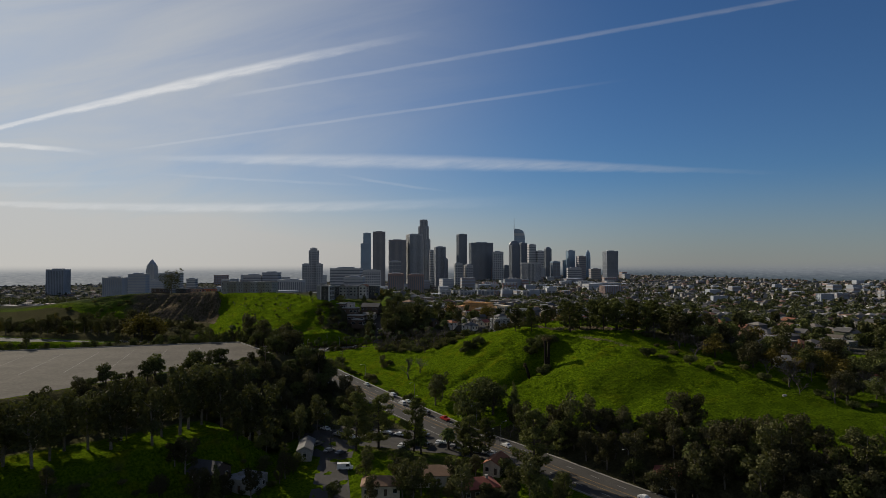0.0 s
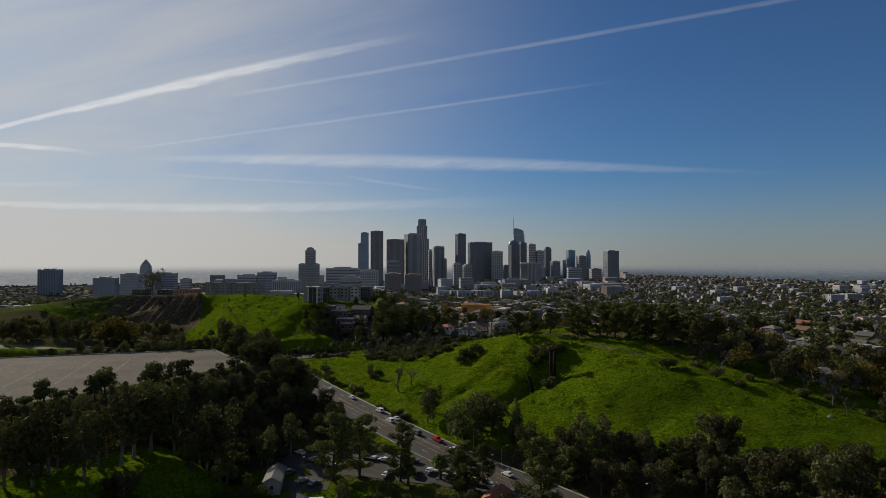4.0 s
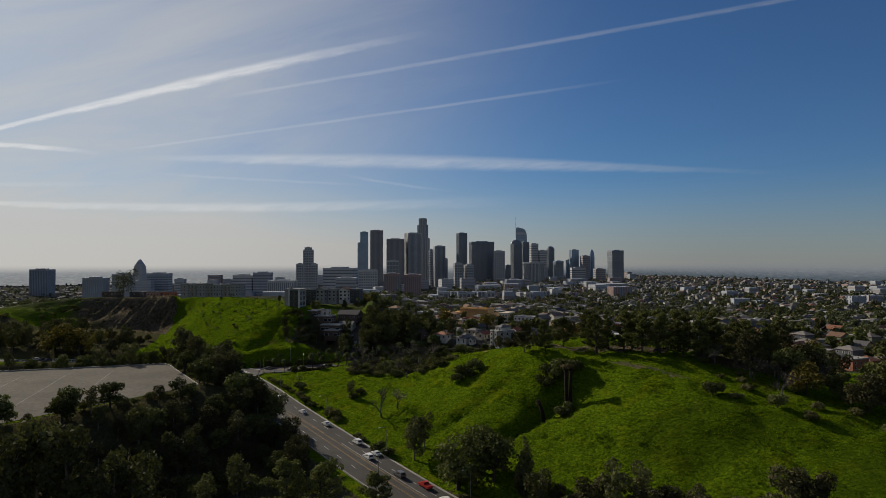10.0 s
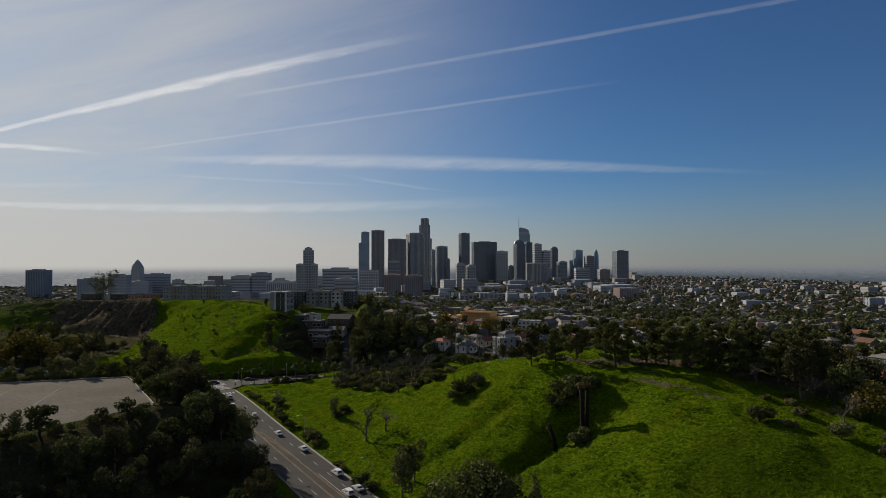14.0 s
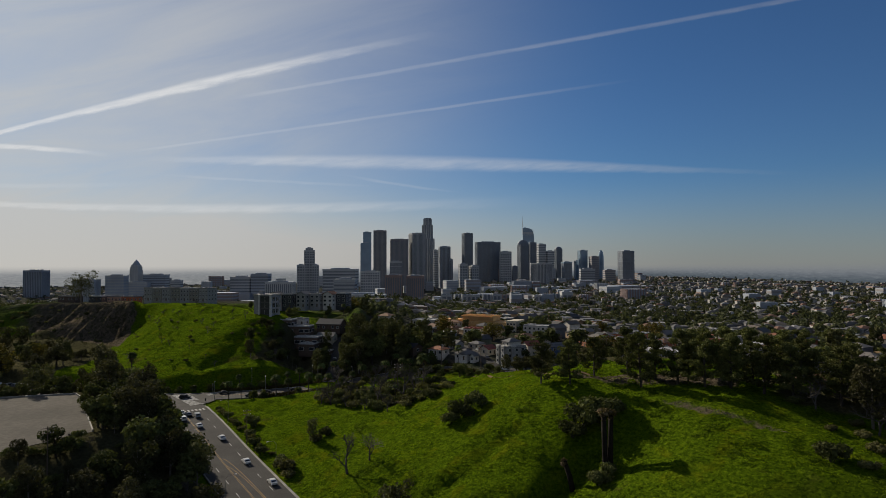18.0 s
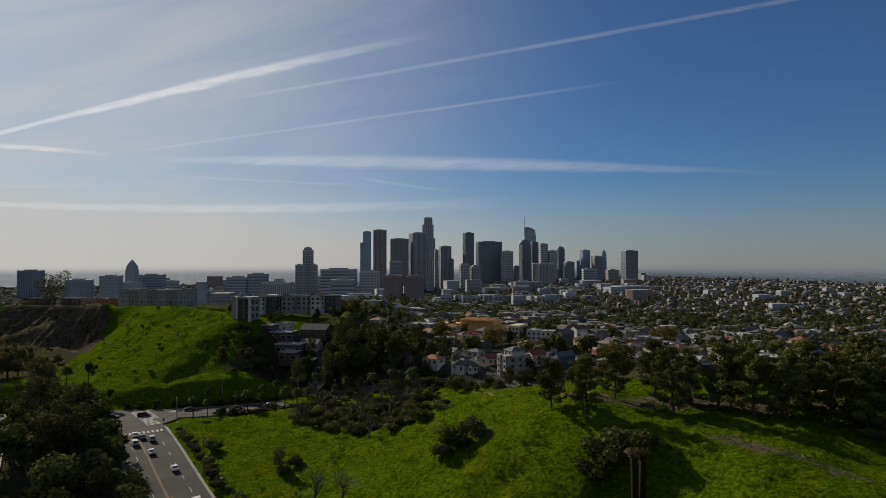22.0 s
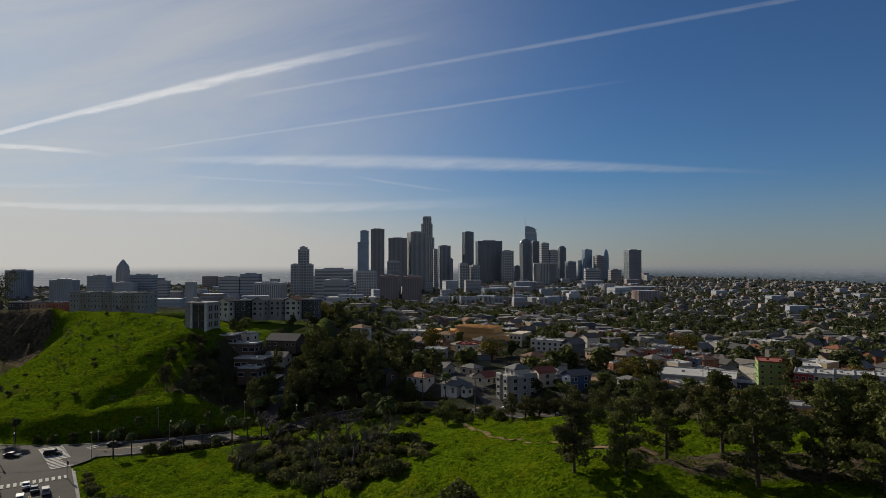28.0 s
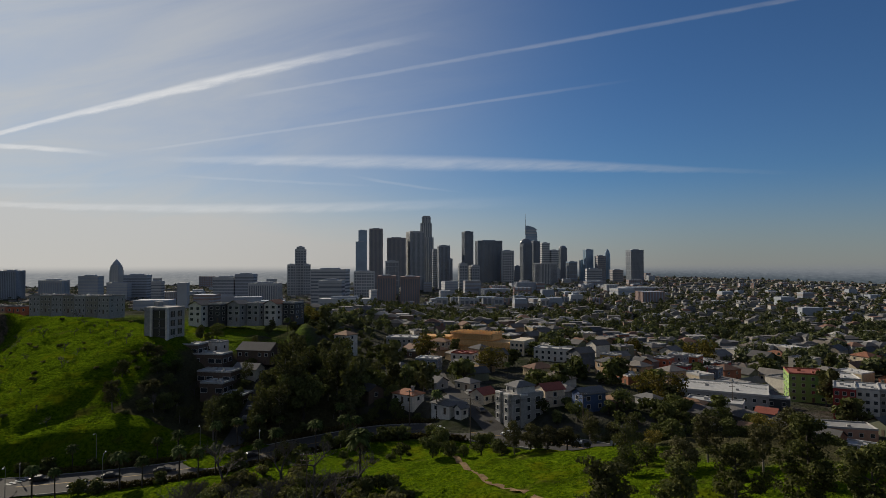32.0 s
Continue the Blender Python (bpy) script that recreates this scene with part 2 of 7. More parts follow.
WALLS = surface("painted_stucco", [(0, (1, 1, 1)), (1, (1, 1, 1))], 0.9, 0.88, 0.1, wear=0.18, random_stops=[
    (0.52, 0.44, 0.32), (0.30, 0.20, 0.12), (0.62, 0.57, 0.49), (0.16, 0.15, 0.135), (0.42, 0.29, 0.16), (0.095, 0.105, 0.12),
    (0.50, 0.40, 0.25), (0.30, 0.115, 0.060), (0.33, 0.29, 0.24), (0.44, 0.30, 0.18), (0.16, 0.17, 0.11), (0.66, 0.62, 0.55)])
ROOFS = surface("shingles", [(0, (1, 1, 1)), (1, (1, 1, 1))], 2.5, 0.9, 0.35, wear=0.3, random_stops=[
    (0.085, 0.082, 0.080), (0.15, 0.125, 0.105), (0.24, 0.095, 0.050), (0.11, 0.105, 0.104), (0.17, 0.150, 0.13), (0.17, 0.090, 0.055),
    (0.21, 0.190, 0.17), (0.075, 0.072, 0.075)])
FLAT_ROOF = surface("flat_roofing", [(0, (1, 1, 1)), (1, (1, 1, 1))], 0.8, 0.9, 0.1, wear=0.3, random_stops=[
    (0.50, 0.49, 0.47), (0.33, 0.32, 0.31), (0.60, 0.59, 0.57), (0.24, 0.235, 0.23), (0.42, 0.41, 0.39)])


def plain(name, colour, rough=0.85, scale=0.8, metal=0.0, spread=0.18, bump=0.1, spec=0.5):
    low = tuple(c * (1 - spread) for c in colour)
    high = tuple(min(1.0, c * (1 + spread)) for c in colour)
    return surface(name, [(0.3, low), (0.7, high)], scale, rough, bump, metal, wear=spread, spec=spec)


GLASS_DARK = plain("dark_window_glass", (0.030, 0.036, 0.042), 0.12, 0.05, spec=0.6)
TRIM = plain("pale_trim", (0.50, 0.485, 0.455), 0.7)
METAL = plain("galvanised_steel", (0.34, 0.34, 0.33), 0.45, 2.0, 0.7)
DARK_METAL = plain("dark_painted_steel", (0.045, 0.045, 0.045), 0.5, 2.0, 0.2)
WOOD_POLE = plain("weathered_pole_wood", (0.11, 0.080, 0.055), 0.95, 2.0)
TYRE = plain("tyre_rubber", (0.020, 0.020, 0.020), 0.9, 4.0)
CAR_PAINT = surface("car_paint", [(0, (1, 1, 1)), (1, (1, 1, 1))], 0.4, 0.28, 0.0, wear=0.06, random_stops=[
    (0.74, 0.74, 0.73), (0.035, 0.035, 0.038), (0.45, 0.46, 0.47), (0.78, 0.78, 0.77), (0.11, 0.115, 0.12), (0.05, 0.06, 0.09),
    (0.70, 0.70, 0.68), (0.28, 0.28, 0.28)])
# ---- mesh helpers ----
class Geo:
    """Collects vertices and faces for one mesh."""

    def __init__(self):
        self.v, self.f, self.m = [], [], []

    def face(self, points, mat=0):
        k = len(self.v)
        self.v.extend(tuple(p) for p in points)
        self.f.append(tuple(range(k, k + len(points))))
        self.m.append(mat)

    def box(self, x0, x1, y0, y1, z0, z1, mat=0, spread=1.0):
        """A box; spread widens or narrows its top."""
        cx, cy, k = (x0 + x1) / 2, (y0 + y1) / 2, len(self.v)
        for z, s in ((z0, 1.0), (z1, spread)):
            for x, y in ((x0, y0), (x1, y0), (x1, y1), (x0, y1)):
                self.v.append((cx + (x - cx) * s, cy + (y - cy) * s, z))
        for q in ((3, 2, 1, 0), (4, 5, 6, 7), (0, 1, 5, 4), (1, 2, 6, 5), (2, 3, 7, 6), (3, 0, 4, 7)):
            self.f.append(tuple(k + i for i in q))
            self.m.append(mat)

    def prism(self, outline, z0, z1, mat=0, scale=1.0):
        """An upright prism over an outline (anticlockwise), its top scaled about the middle."""
        n, k = len(outline), len(self.v)
        cx, cy = sum(p[0] for p in outline) / n, sum(p[1] for p in outline) / n
        self.v.extend((x, y, z0) for x, y in outline)
        self.v.extend((cx + (x - cx) * scale, cy + (y - cy) * scale, z1) for x, y in outline)
        self.f.append(tuple(range(k + n - 1, k - 1, -1)))
        self.f.append(tuple(range(k + n, k + 2 * n)))
        self.m.extend((mat, mat))
        for i in range(n):
            j = (i + 1) % n
            self.f.append((k + i, k + j, k + n + j, k + n + i))
            self.m.append(mat)

    def tube(self, points, radii, sides=6, mat=0):
        """A tapered, bent limb."""
        k = len(self.v)
        points = [Vector(p) for p in points]
        for i, p in enumerate(points):
            axis = (points[min(i + 1, len(points) - 1)] - points[max(i - 1, 0)]).normalized()
            side = axis.cross(Vector((0.31, 0.95, 0.05))).normalized()
            other = axis.cross(side)
            for j in range(sides):
                a = 2 * math.pi * j / sides
                self.v.append(tuple(p + (side * math.cos(a) + other * math.sin(a)) * radii[i]))
        for i in range(len(points) - 1):
            for j in range(sides):
                a, b = k + i * sides + j, k + i * sides + (j + 1) % sides
                self.f.append((a, b, b + sides, a + sides))
                self.m.append(mat)
        last = k + (len(points) - 1) * sides
        self.f.append(tuple(range(last, last + sides)))
        self.m.append(mat)

    def mesh(self, name, *mats, smooth=False):
        me = bpy.data.meshes.new(name)
        me.from_pydata(self.v, [], self.f)
        for m in mats:
            me.materials.append(m)
        if len(mats) > 1:
            me.polygons.foreach_set("material_index", self.m)
        if smooth:
            me.polygons.foreach_set("use_smooth", [True] * len(self.f))
        me.update()
        return me


def part(name, geo, mats, parent, label="", smooth=False, at=None):
    mats = mats if isinstance(mats, (list, tuple)) else (mats,)
    data = geo.mesh(name, *mats, smooth=smooth) if isinstance(geo, Geo) else geo
    ob = new(name, data)
    ob.parent = parent
    if at is not None:
        ob.matrix_basis = at
    return tagged(ob, label)


def empty(name, label, category, group="", kind="", at=None):
    ob = tagged(new(name), label, category, group, kind)
    ob.empty_display_size = 0.5
    if at is not None:
        ob.matrix_basis = at
    return ob


# ---- the lie of the land ----
def ease(lo, hi, v):
    t = np.clip((np.asarray(v, float) - lo) / (hi - lo), 0, 1)
    return t * t * (3 - 2 * t)


def spline(points, gap=2.0):
    """Evenly sampled curve through points."""
    p = np.array([points[0], *points, points[-1]], float)
    out = []
    for i in range(1, len(p) - 2):
        n = max(2, int(np.linalg.norm(p[i + 1] - p[i]) / gap))
        for k in range(n):
            t = k / n
            out.append(0.5 * (2 * p[i] + (p[i + 1] - p[i - 1]) * t + (2 * p[i - 1] - 5 * p[i] + 4 * p[i + 1] - p[i + 2]) * t * t
                              + (3 * p[i] - p[i - 1] - 3 * p[i + 1] + p[i + 2]) * t ** 3))
    return np.array(out + [p[-1]])


AVENUE = spline([(520, -240, -24), (360, -85, -22), (240, 25, -20), (160, 95, -17), (120, 130, -14), (75, 170, -11.5), (41, 199, -9), (14, 226, -7), (-14, 252, -5), (-37, 277, -3), (-60, 304, -1.2),
                 (-88, 337, 1.4), (-116, 371, 4.2), (-140, 400, 5.3)])
PALM_ROAD = spline([(-520, 395, 16), (-420, 398, 15), (-330, 402, 12), (-250, 404, 9), (-190, 404, 6.5), (-150, 407, 5.3), (-118, 416, 5.3),
                    (-88, 430, 5.8), (-62, 446, 8.0), (-38, 453, 11), (-14, 447, 13.2), (10, 437, 13.8), (38, 428, 12.5), (75, 424, 9), (120, 440, 3)])
LILAC = spline([(-84, 441, 6.8), (-86, 456, 10), (-90, 480, 15.5), (-98, 510, 22), (-110, 545, 25)])
TERRACE = spline([(-2, 447, 13.6), (-6, 457, 15.2), (-14, 476, 17.2), (-24, 506, 16.8), (-31, 546, 14.5)])
ROADS = [(AVENUE, 9.2), (PALM_ROAD, 8.2), (LILAC, 3.6), (TERRACE, 4.0)]


def along(road, x, y):
    """Distance to a road's middle, and the road's height there."""
    if np.size(x) < 20:
        d = np.hypot(np.asarray(x)[:, None] - road[:, 0], np.asarray(y)[:, None] - road[:, 1])
        k = d.argmin(1)
        return d[np.arange(len(k)), k], road[k, 2]
    best, level = np.full(np.shape(x), 1e9), np.zeros(np.shape(x))
    for px, py, pz in road:
        d = np.hypot(x - px, y - py)
        near = d < best
        best, level = np.where(near, d, best), np.where(near, pz, level)
    return best, level


def ripple(x, y, size, seed):
    """Soft uneven relief between -1 and 1."""
    out = 0
    for k in range(5):
        a = seed * 1.7 + k * 2.4
        f = (1.0 + 0.63 * k) / size
        out = out + np.sin((x * math.cos(a) + y * math.sin(a)) * f * 6.28 + seed * k + 1.3 * np.sin((x * math.sin(a) - y * math.cos(a)) * f * 3.1)) / (1 + 0.55 * k)
    return out / 2.6


def segment(x, y, ax, ay, bx, by):
    """Distance to a segment and the share along it."""
    t = np.clip(((x - ax) * (bx - ax) + (y - ay) * (by - ay)) / ((bx - ax) ** 2 + (by - ay) ** 2), 0, 1)
    return np.hypot(x - ax - t * (bx - ax), y - ay - t * (by - ay)), t


def lot_edge(x, y):
    """Metres outside the stadium car park (negative inside)."""
    n = 0.77 * x + 0.63 * y - 143.5
    return np.maximum(np.maximum(0.887 * (x + 113) - 0.462 * (y - 305), n + 36), 0.925 * (y - 355 - 0.41 * (x + 151)))


def cut_face(x, y):
    """Metres past the spur's edge, and metres in front of the crest, at the bare cut hillside."""
    return -252 + (551 - y) * 0.34 - x, np.minimum(-0.487 * (x + 252) - 0.873 * (y - 551), -0.1 * (x + 322) - 0.995 * (y - 590))


def land(x, y):
    """Height of the ground."""
    x, y = np.asarray(x, float), np.asarray(y, float)
    n = 0.77 * x + 0.63 * y - 143.5
    s = -0.63 * x + 0.77 * y
    valley = -8 + np.clip(y - 213, -160, 178) * 0.0757
    # the town: a low shelf that falls towards the towers
    town = 17 - 14 * ease(35, 125, x) - 6 * ease(150, 420, x) + 12 * ease(-60, -130, x) * ease(440, 520, y) * ease(-185, -150, x) - 8 * ease(-140, -190, x)
    town = town + (-36 - town) * ease(560, 1750, y)
    late = ease(-88, -112, x) * ease(-205, -170, x)
    z = valley + (town - valley) * ease(0, 1, (y - 405 - 40 * late) / (50 + 15 * late))
    # grassy hill right of the avenue
    rise = np.interp(s, (100, 135, 180, 205, 250, 268, 300, 345, 400), (17, 20, 26, 28.5, 27.5, 24, 15, 6, 4))
    slope = 0.30 * ease(4, 46, n) + 0.70 * ease(30, 88, n)
    hill = valley + rise * slope + 1.0 * ripple(x, y, 46, 3) * ease(15, 50, n)
    hill = hill + (0.55 * ripple(x, y, 13, 6) + 0.25 * ripple(x, y, 7, 2)) * ease(18, 40, n)
    hill = hill - 4.2 * np.exp(-(segment(x, y, 22, 305, -4, 281)[0] / 3.2) ** 2) - 1.2 * np.exp(-(segment(x, y, 5, 318, -22, 300)[0] / 2.2) ** 2)
    hill = hill - 6.8 * np.exp(-((s - 214) / 15) ** 2) * np.exp(-((n - 66) / 20) ** 2)
    back = ease(128, 215, n)
    hill = hill + (np.minimum(town, hill) - hill) * back
    blend = ease(6, 14, n) * (1 - ease(418, 450, y))
    z = z + (hill - z) * blend
    # car park terrace on the other side
    edge = lot_edge(x, y)
    terrace = (1 - ease(0, 48, edge)) * (n < -6)
    z = z + (17.9 - z) * terrace
    # a lawn bench below it, dropping to the valley floor
    drop, reach = 0.766 * (x + 140) - 0.643 * (y - 152), 0.643 * (x + 140) + 0.766 * (y - 152)
    bench = 6 - 17 * ease(0, 17, drop) - 17 * ease(72, 100, reach)
    z = np.where((drop > -70) & (drop < 17) & (reach < 100), np.maximum(z, bench), z)
    behind = ease(-165, -215, x) * ease(365, 380, y) * (1 - ease(430, 470, y))
    z = z + (13.5 - z) * behind
    # hill behind the junction, with its level top
    d1, _ = segment(x, y, -252, 551, -322, 590)
    d2 = np.minimum(segment(x, y, -140, 502, -176, 528)[0] * (1 + 0.75 * ease(-150, -118, x)), segment(x, y, -176, 528, -252, 551)[0])
    d3, _ = segment(x, y, -322, 590, -540, 612)
    d = np.minimum(np.minimum(d1, d2), d3)
    top = 39.5 - 3.5 * ease(-205, -140, x) - 3.5 * ease(-260, -325, x) - 17 * ease(-345, -520, x)
    crest = 5.5 + (top - 5.5) * (1 - (0.44 * ease(2, 82, d) + 0.16 * ease(30, 118, d) + 0.40 * np.clip((d - 2) / 116, 0, 1)))
    # a nose running down from its end
    side = ((x + 140) * 52 + (y - 502) * 18) / 55
    dn, tn = segment(x, y, -140, 502, -122, 450)
    dn = dn * (1 + 1.6 * ease(0, 9, side))
    crest = np.maximum(crest, 5.5 + (30.5 - 20 * tn ** 1.4) * (1 - (0.35 * ease(2, 95, dn) + 0.65 * np.clip(dn / 110, 0, 1))))
    crest = crest + (0.8 * ripple(x, y, 38, 8) + 0.45 * ripple(x, y, 11, 4) + 0.2 * ripple(x, y, 7, 9)) * ease(0, 20, d)
    # the spur's flank towards the bowl, and the gullied bare wall behind it
    beside, face = cut_face(x, y)
    edge_z = np.interp(y, (430, 450, 480, 500, 520, 540, 550, 556, 562), (6, 7, 9, 12, 14.5, 19, 26, 35, 40))
    flank = edge_z + 0.72 * np.maximum(-beside, 0) - 0.3 * np.maximum(beside, 0) + 0.6 * ripple(x, y, 14, 3)
    run = -0.873 * (x + 252) + 0.487 * (y - 551)
    gully = 4.2 * (np.abs(np.sin(run * 0.30 + 0.8 * np.sin(run * 0.13) + 0.03 * face)) - 0.55) + 2.2 * (np.abs(np.sin(run * 0.71 + 1.0)) - 0.5) + 1.4 * ripple(x, y, 9, 2)
    bank = 10.5 + (top - 11.0) * (1 - 0.90 * np.clip((face - 0.5 + gully * ease(0, 6, face)) / (14 + 14 * ease(4, 34, run)), 0, 1) - 0.10 * ease(22, 46, face))
    lim = flank + (np.maximum(flank, bank) - flank) * ease(-1, 5, beside + 1.3 * ripple(x, y, 9, 2))
    soft = -4.0 * np.logaddexp(-crest / 4.0, -lim / 4.0)
    crest = crest + (np.where(beside > 3, np.minimum(crest, lim), soft) - crest) * (1 - ease(120, 175, beside))
    crest = np.where(d < 122, crest, -99)
    z = np.maximum(z, crest)
    back_line = 505 + 52 * ease(-150, -190, x) + 40 * ease(-255, -325, x)
    shelf = (29 + 6 * ease(-120, -200, x)) * ease(-95, -135, x) * ease(0, 28, y - back_line)
    shelf = shelf * (1 - ease(630, 790, y)) - 36 * ease(630, 790, y) * ease(-95, -135, x)
    shelf = np.minimum(shelf, top - 2.5)
    z = np.maximum(z, np.where(y > back_line, shelf, -99))
    # a grassy knoll among the hillside houses
    knoll = np.exp(-(((x + 101) / 27) ** 2 + ((y - 545) / 28) ** 2))
    z = np.where(knoll > 0.12, np.maximum(z, 12 + 26 * knoll), z)
    # steps cut for the terrace houses
    z = z - 5.0 * np.exp(-(segment(x, y, -113, 487, -104, 470)[0] / 13) ** 2)
    z = z + 0.35 * ripple(x, y, 17, 5) * (np.abs(n) > 12) * (edge > 1) * (y < 480)
    # roads are cut level
    for road, half in ROADS:
        gap, level = along(road, x, y)
        low = level - 0.25
        z = low + (z - low) * ease(half + 1.0, half + 13, gap)
    return z


def ground_at(x, y):
    return float(land(np.array([x]), np.array([y]))[0])


def floor_at(x, y):
    """The road's surface where there is a road, else the ground."""
    for road, half in ROADS:
        gap, level = along(road, np.array([x]), np.array([y]))
        if gap[0] < half:
            return float(level[0]) + 0.06
    return ground_at(x, y) + 0.1


def spaced(inner0, inner1, step, outer0, outer1, growth):
    """Grid lines: even inside, ever wider outside."""
    mid = list(np.arange(inner0, inner1 + step, step))
    low, high, gap = [], [], step
    a, b = mid[0], mid[-1]
    while a > outer0 or b < outer1:
        gap *= growth
        a, b = a - gap, b + gap
        if low and low[-1] <= outer0 or not low and mid[0] <= outer0:
            pass
        else:
            low.append(max(a, outer0))
        if high and high[-1] >= outer1:
            pass
        else:
            high.append(min(b, outer1))
    return np.array(low[::-1] + mid + high)


def grid_mesh(name, xs, ys, z):
    nx, ny = len(xs), len(ys)
    gx, gy = np.meshgrid(xs, ys)
    co = np.stack([gx.ravel(), gy.ravel(), z.ravel()], 1)
    i = np.arange(nx * ny).reshape(ny, nx)
    quads = np.stack([i[:-1, :-1], i[:-1, 1:], i[1:, 1:], i[1:, :-1]], -1).reshape(-1, 4)
    me = bpy.data.meshes.new(name)
    me.vertices.add(len(co))
    me.vertices.foreach_set("co", co.ravel())
    me.loops.add(quads.size)
    me.loops.foreach_set("vertex_index", quads.ravel())
    me.polygons.add(len(quads))
    me.polygons.foreach_set("loop_start", np.arange(0, quads.size, 4))
    me.polygons.foreach_set("use_smooth", np.ones(len(quads), bool))
    me.update(calc_edges=True)
    return me, gx.ravel(), gy.ravel()


xs = spaced(-330, 190, 2.2, -4800, 4800, 1.09)
ys = spaced(185, 612, 2.2, -1500, 4850, 1.08)
gx, gy = np.meshgrid(xs, ys)
gz = land(gx.ravel(), gy.ravel())
ground_mesh, px, py = grid_mesh("ground", xs, ys, gz)
ground_mesh.materials.append(GROUND)
pn, ps = 0.77 * px + 0.63 * py - 143.5, -0.63 * px + 0.77 * py
beside, face = cut_face(px, py)
scarp = ease(-2, 2, beside + 1.5 * ripple(px, py, 9, 2) - 1.0) * (1 - 0.6 * ease(60, 110, beside)) * (1 - ease(120, 165, beside)) * ease(-3, 1, face) * (1 - ease(22, 33, face)) * (gz > 11.5)
trail = sum(np.exp(-(segment(px, py, *leg)[0] / 2.8) ** 2) for leg in (
    (19, 349, 27, 341), (27, 341, 50, 342), (50, 342, 90, 336),))
trail = trail + 0.80 * np.exp(-(segment(px, py, 34, 338, 66, 334)[0] / 4.5) ** 2) + 0.6 * np.exp(-(segment(px, py, 44, 316, 66, 296)[0] / 2.2) ** 2)
pines = np.exp(-(segment(px, py, 60, 322, 150, 300)[0] / 15) ** 2)
earth = np.clip(scarp + 0.95 * trail + 0.25 * np.exp(-(segment(px, py, 50, 316, 66, 303)[0] / 3) ** 2) + 0.12 * pines, 0, 1)
woods = (pn < -11) * (lot_edge(px, py) > 0.5) * (lot_edge(px, py) < 60) * (py < 400)
woods = woods * (1 - 1.2 * np.exp(-(segment(px, py, -160, 140, -96, 216)[0] / 14) ** 2))
woods = np.maximum(woods, 0.52 * np.exp(-(segment(px, py, -60, 250, 4, 216)[0] / 26) ** 2) * (pn < -10))
woods = np.maximum(woods, np.exp(-(segment(px, py, -64, 400, -36, 376)[0] / 14) ** 2) * 0.7)
earth = np.clip(earth + 0.45 * np.exp(-(segment(px, py, -66, 398, -34, 375)[0] / 13) ** 2), 0, 1)
woods = np.maximum(woods, 0.95 * ease(-9, -14, pn) * ease(-62, -48, pn) * ease(236, 246, py) * (py < 372))
woods = np.maximum(woods, (py < 254 - 0.55 * (px - 10)) * (pn > 12) * 0.9)
woods = np.maximum(woods, ease(2, 9, beside) * (py > 420) * (py < 590) * np.maximum(1 - ease(70, 95, beside), ease(40, 60, face)))
woods = np.maximum(woods, ease(2, 8, beside) * ease(26, 36, face) * (py > 415) * (py < 600))
woods = np.maximum(woods, 0.72 * ease(8, 30, beside) * ease(2, -3, face) * (py < 600))
woods = np.maximum(woods, 0.95 * np.exp(-(segment(px, py, 84, 322, 150, 304)[0] / 12) ** 2))
woods = np.maximum(woods, 0.95 * ease(24, 60, px + 0.25 * (py - 360)) * ease(358, 374, py) * (py < 445) * (px < 170))
woods = np.maximum(woods, 0.9 * ease(-138, -118, px) * (py > 448) * (py < 560) * (px < -20) * (1 - np.exp(-(((px + 108) / 24) ** 2 + ((py - 533) / 24) ** 2))))
for key, value in (("earth", earth), ("litter", np.clip(woods, 0, 1)), ("weedy", np.clip(1.1 * np.exp(-(((px - 62) / 30) ** 2 + ((py - 264) / 18) ** 2)) + 0.9 * ease(150, 118, ps) * (pn > 25) + 0.55 * np.exp(-(segment(px, py, 15, 300, -12, 276)[0] / 6) ** 2), 0, 1)), ("town", np.maximum(np.maximum(ease(470, 520, py) * ease(-140, -100, px), ease(437, 448, py) * ease(-56, -42, px)), ease(560, 620, py)) * (1 - np.exp(-(((px + 108) / 24) ** 2 + ((py - 533) / 24) ** 2)))),):
    layer = ground_mesh.attributes.new(key, "FLOAT", "POINT")
    layer.data.foreach_set("value", np.asarray(value, float))
ground = tagged(new("ground", ground_mesh), "green spring hills, bare earth and town ground", "ground", kind="structure")


def ribbon(road, left, right, lift, gap_from=0.0, gap_to=1.0, dash=0.0, space=0.0):
    """A strip along a road between two offsets from its middle (right positive)."""
    g = Geo()
    way = np.gradient(road[:, :2], axis=0)
    way /= np.linalg.norm(way, axis=1)[:, None]
    side = np.stack([way[:, 1], -way[:, 0]], 1)
    run = np.concatenate([[0], np.cumsum(np.linalg.norm(np.diff(road[:, :2], axis=0), axis=1))])
    total = run[-1]

    def place(d, off):
        c = [np.interp(d, run, road[:, i]) for i in range(3)]
        n = [np.interp(d, run, side[:, i]) for i in range(2)]
        return c[0] + n[0] * off, c[1] + n[1] * off, c[2] + lift

    d, end = gap_from * total, gap_to * total
    length = dash or 3.0
    while d < end - 0.2:
        e = min(d + length, end)
        g.face([place(d, left), place(d, right), place(e, right), place(e, left)])
        d = e + space
    return g


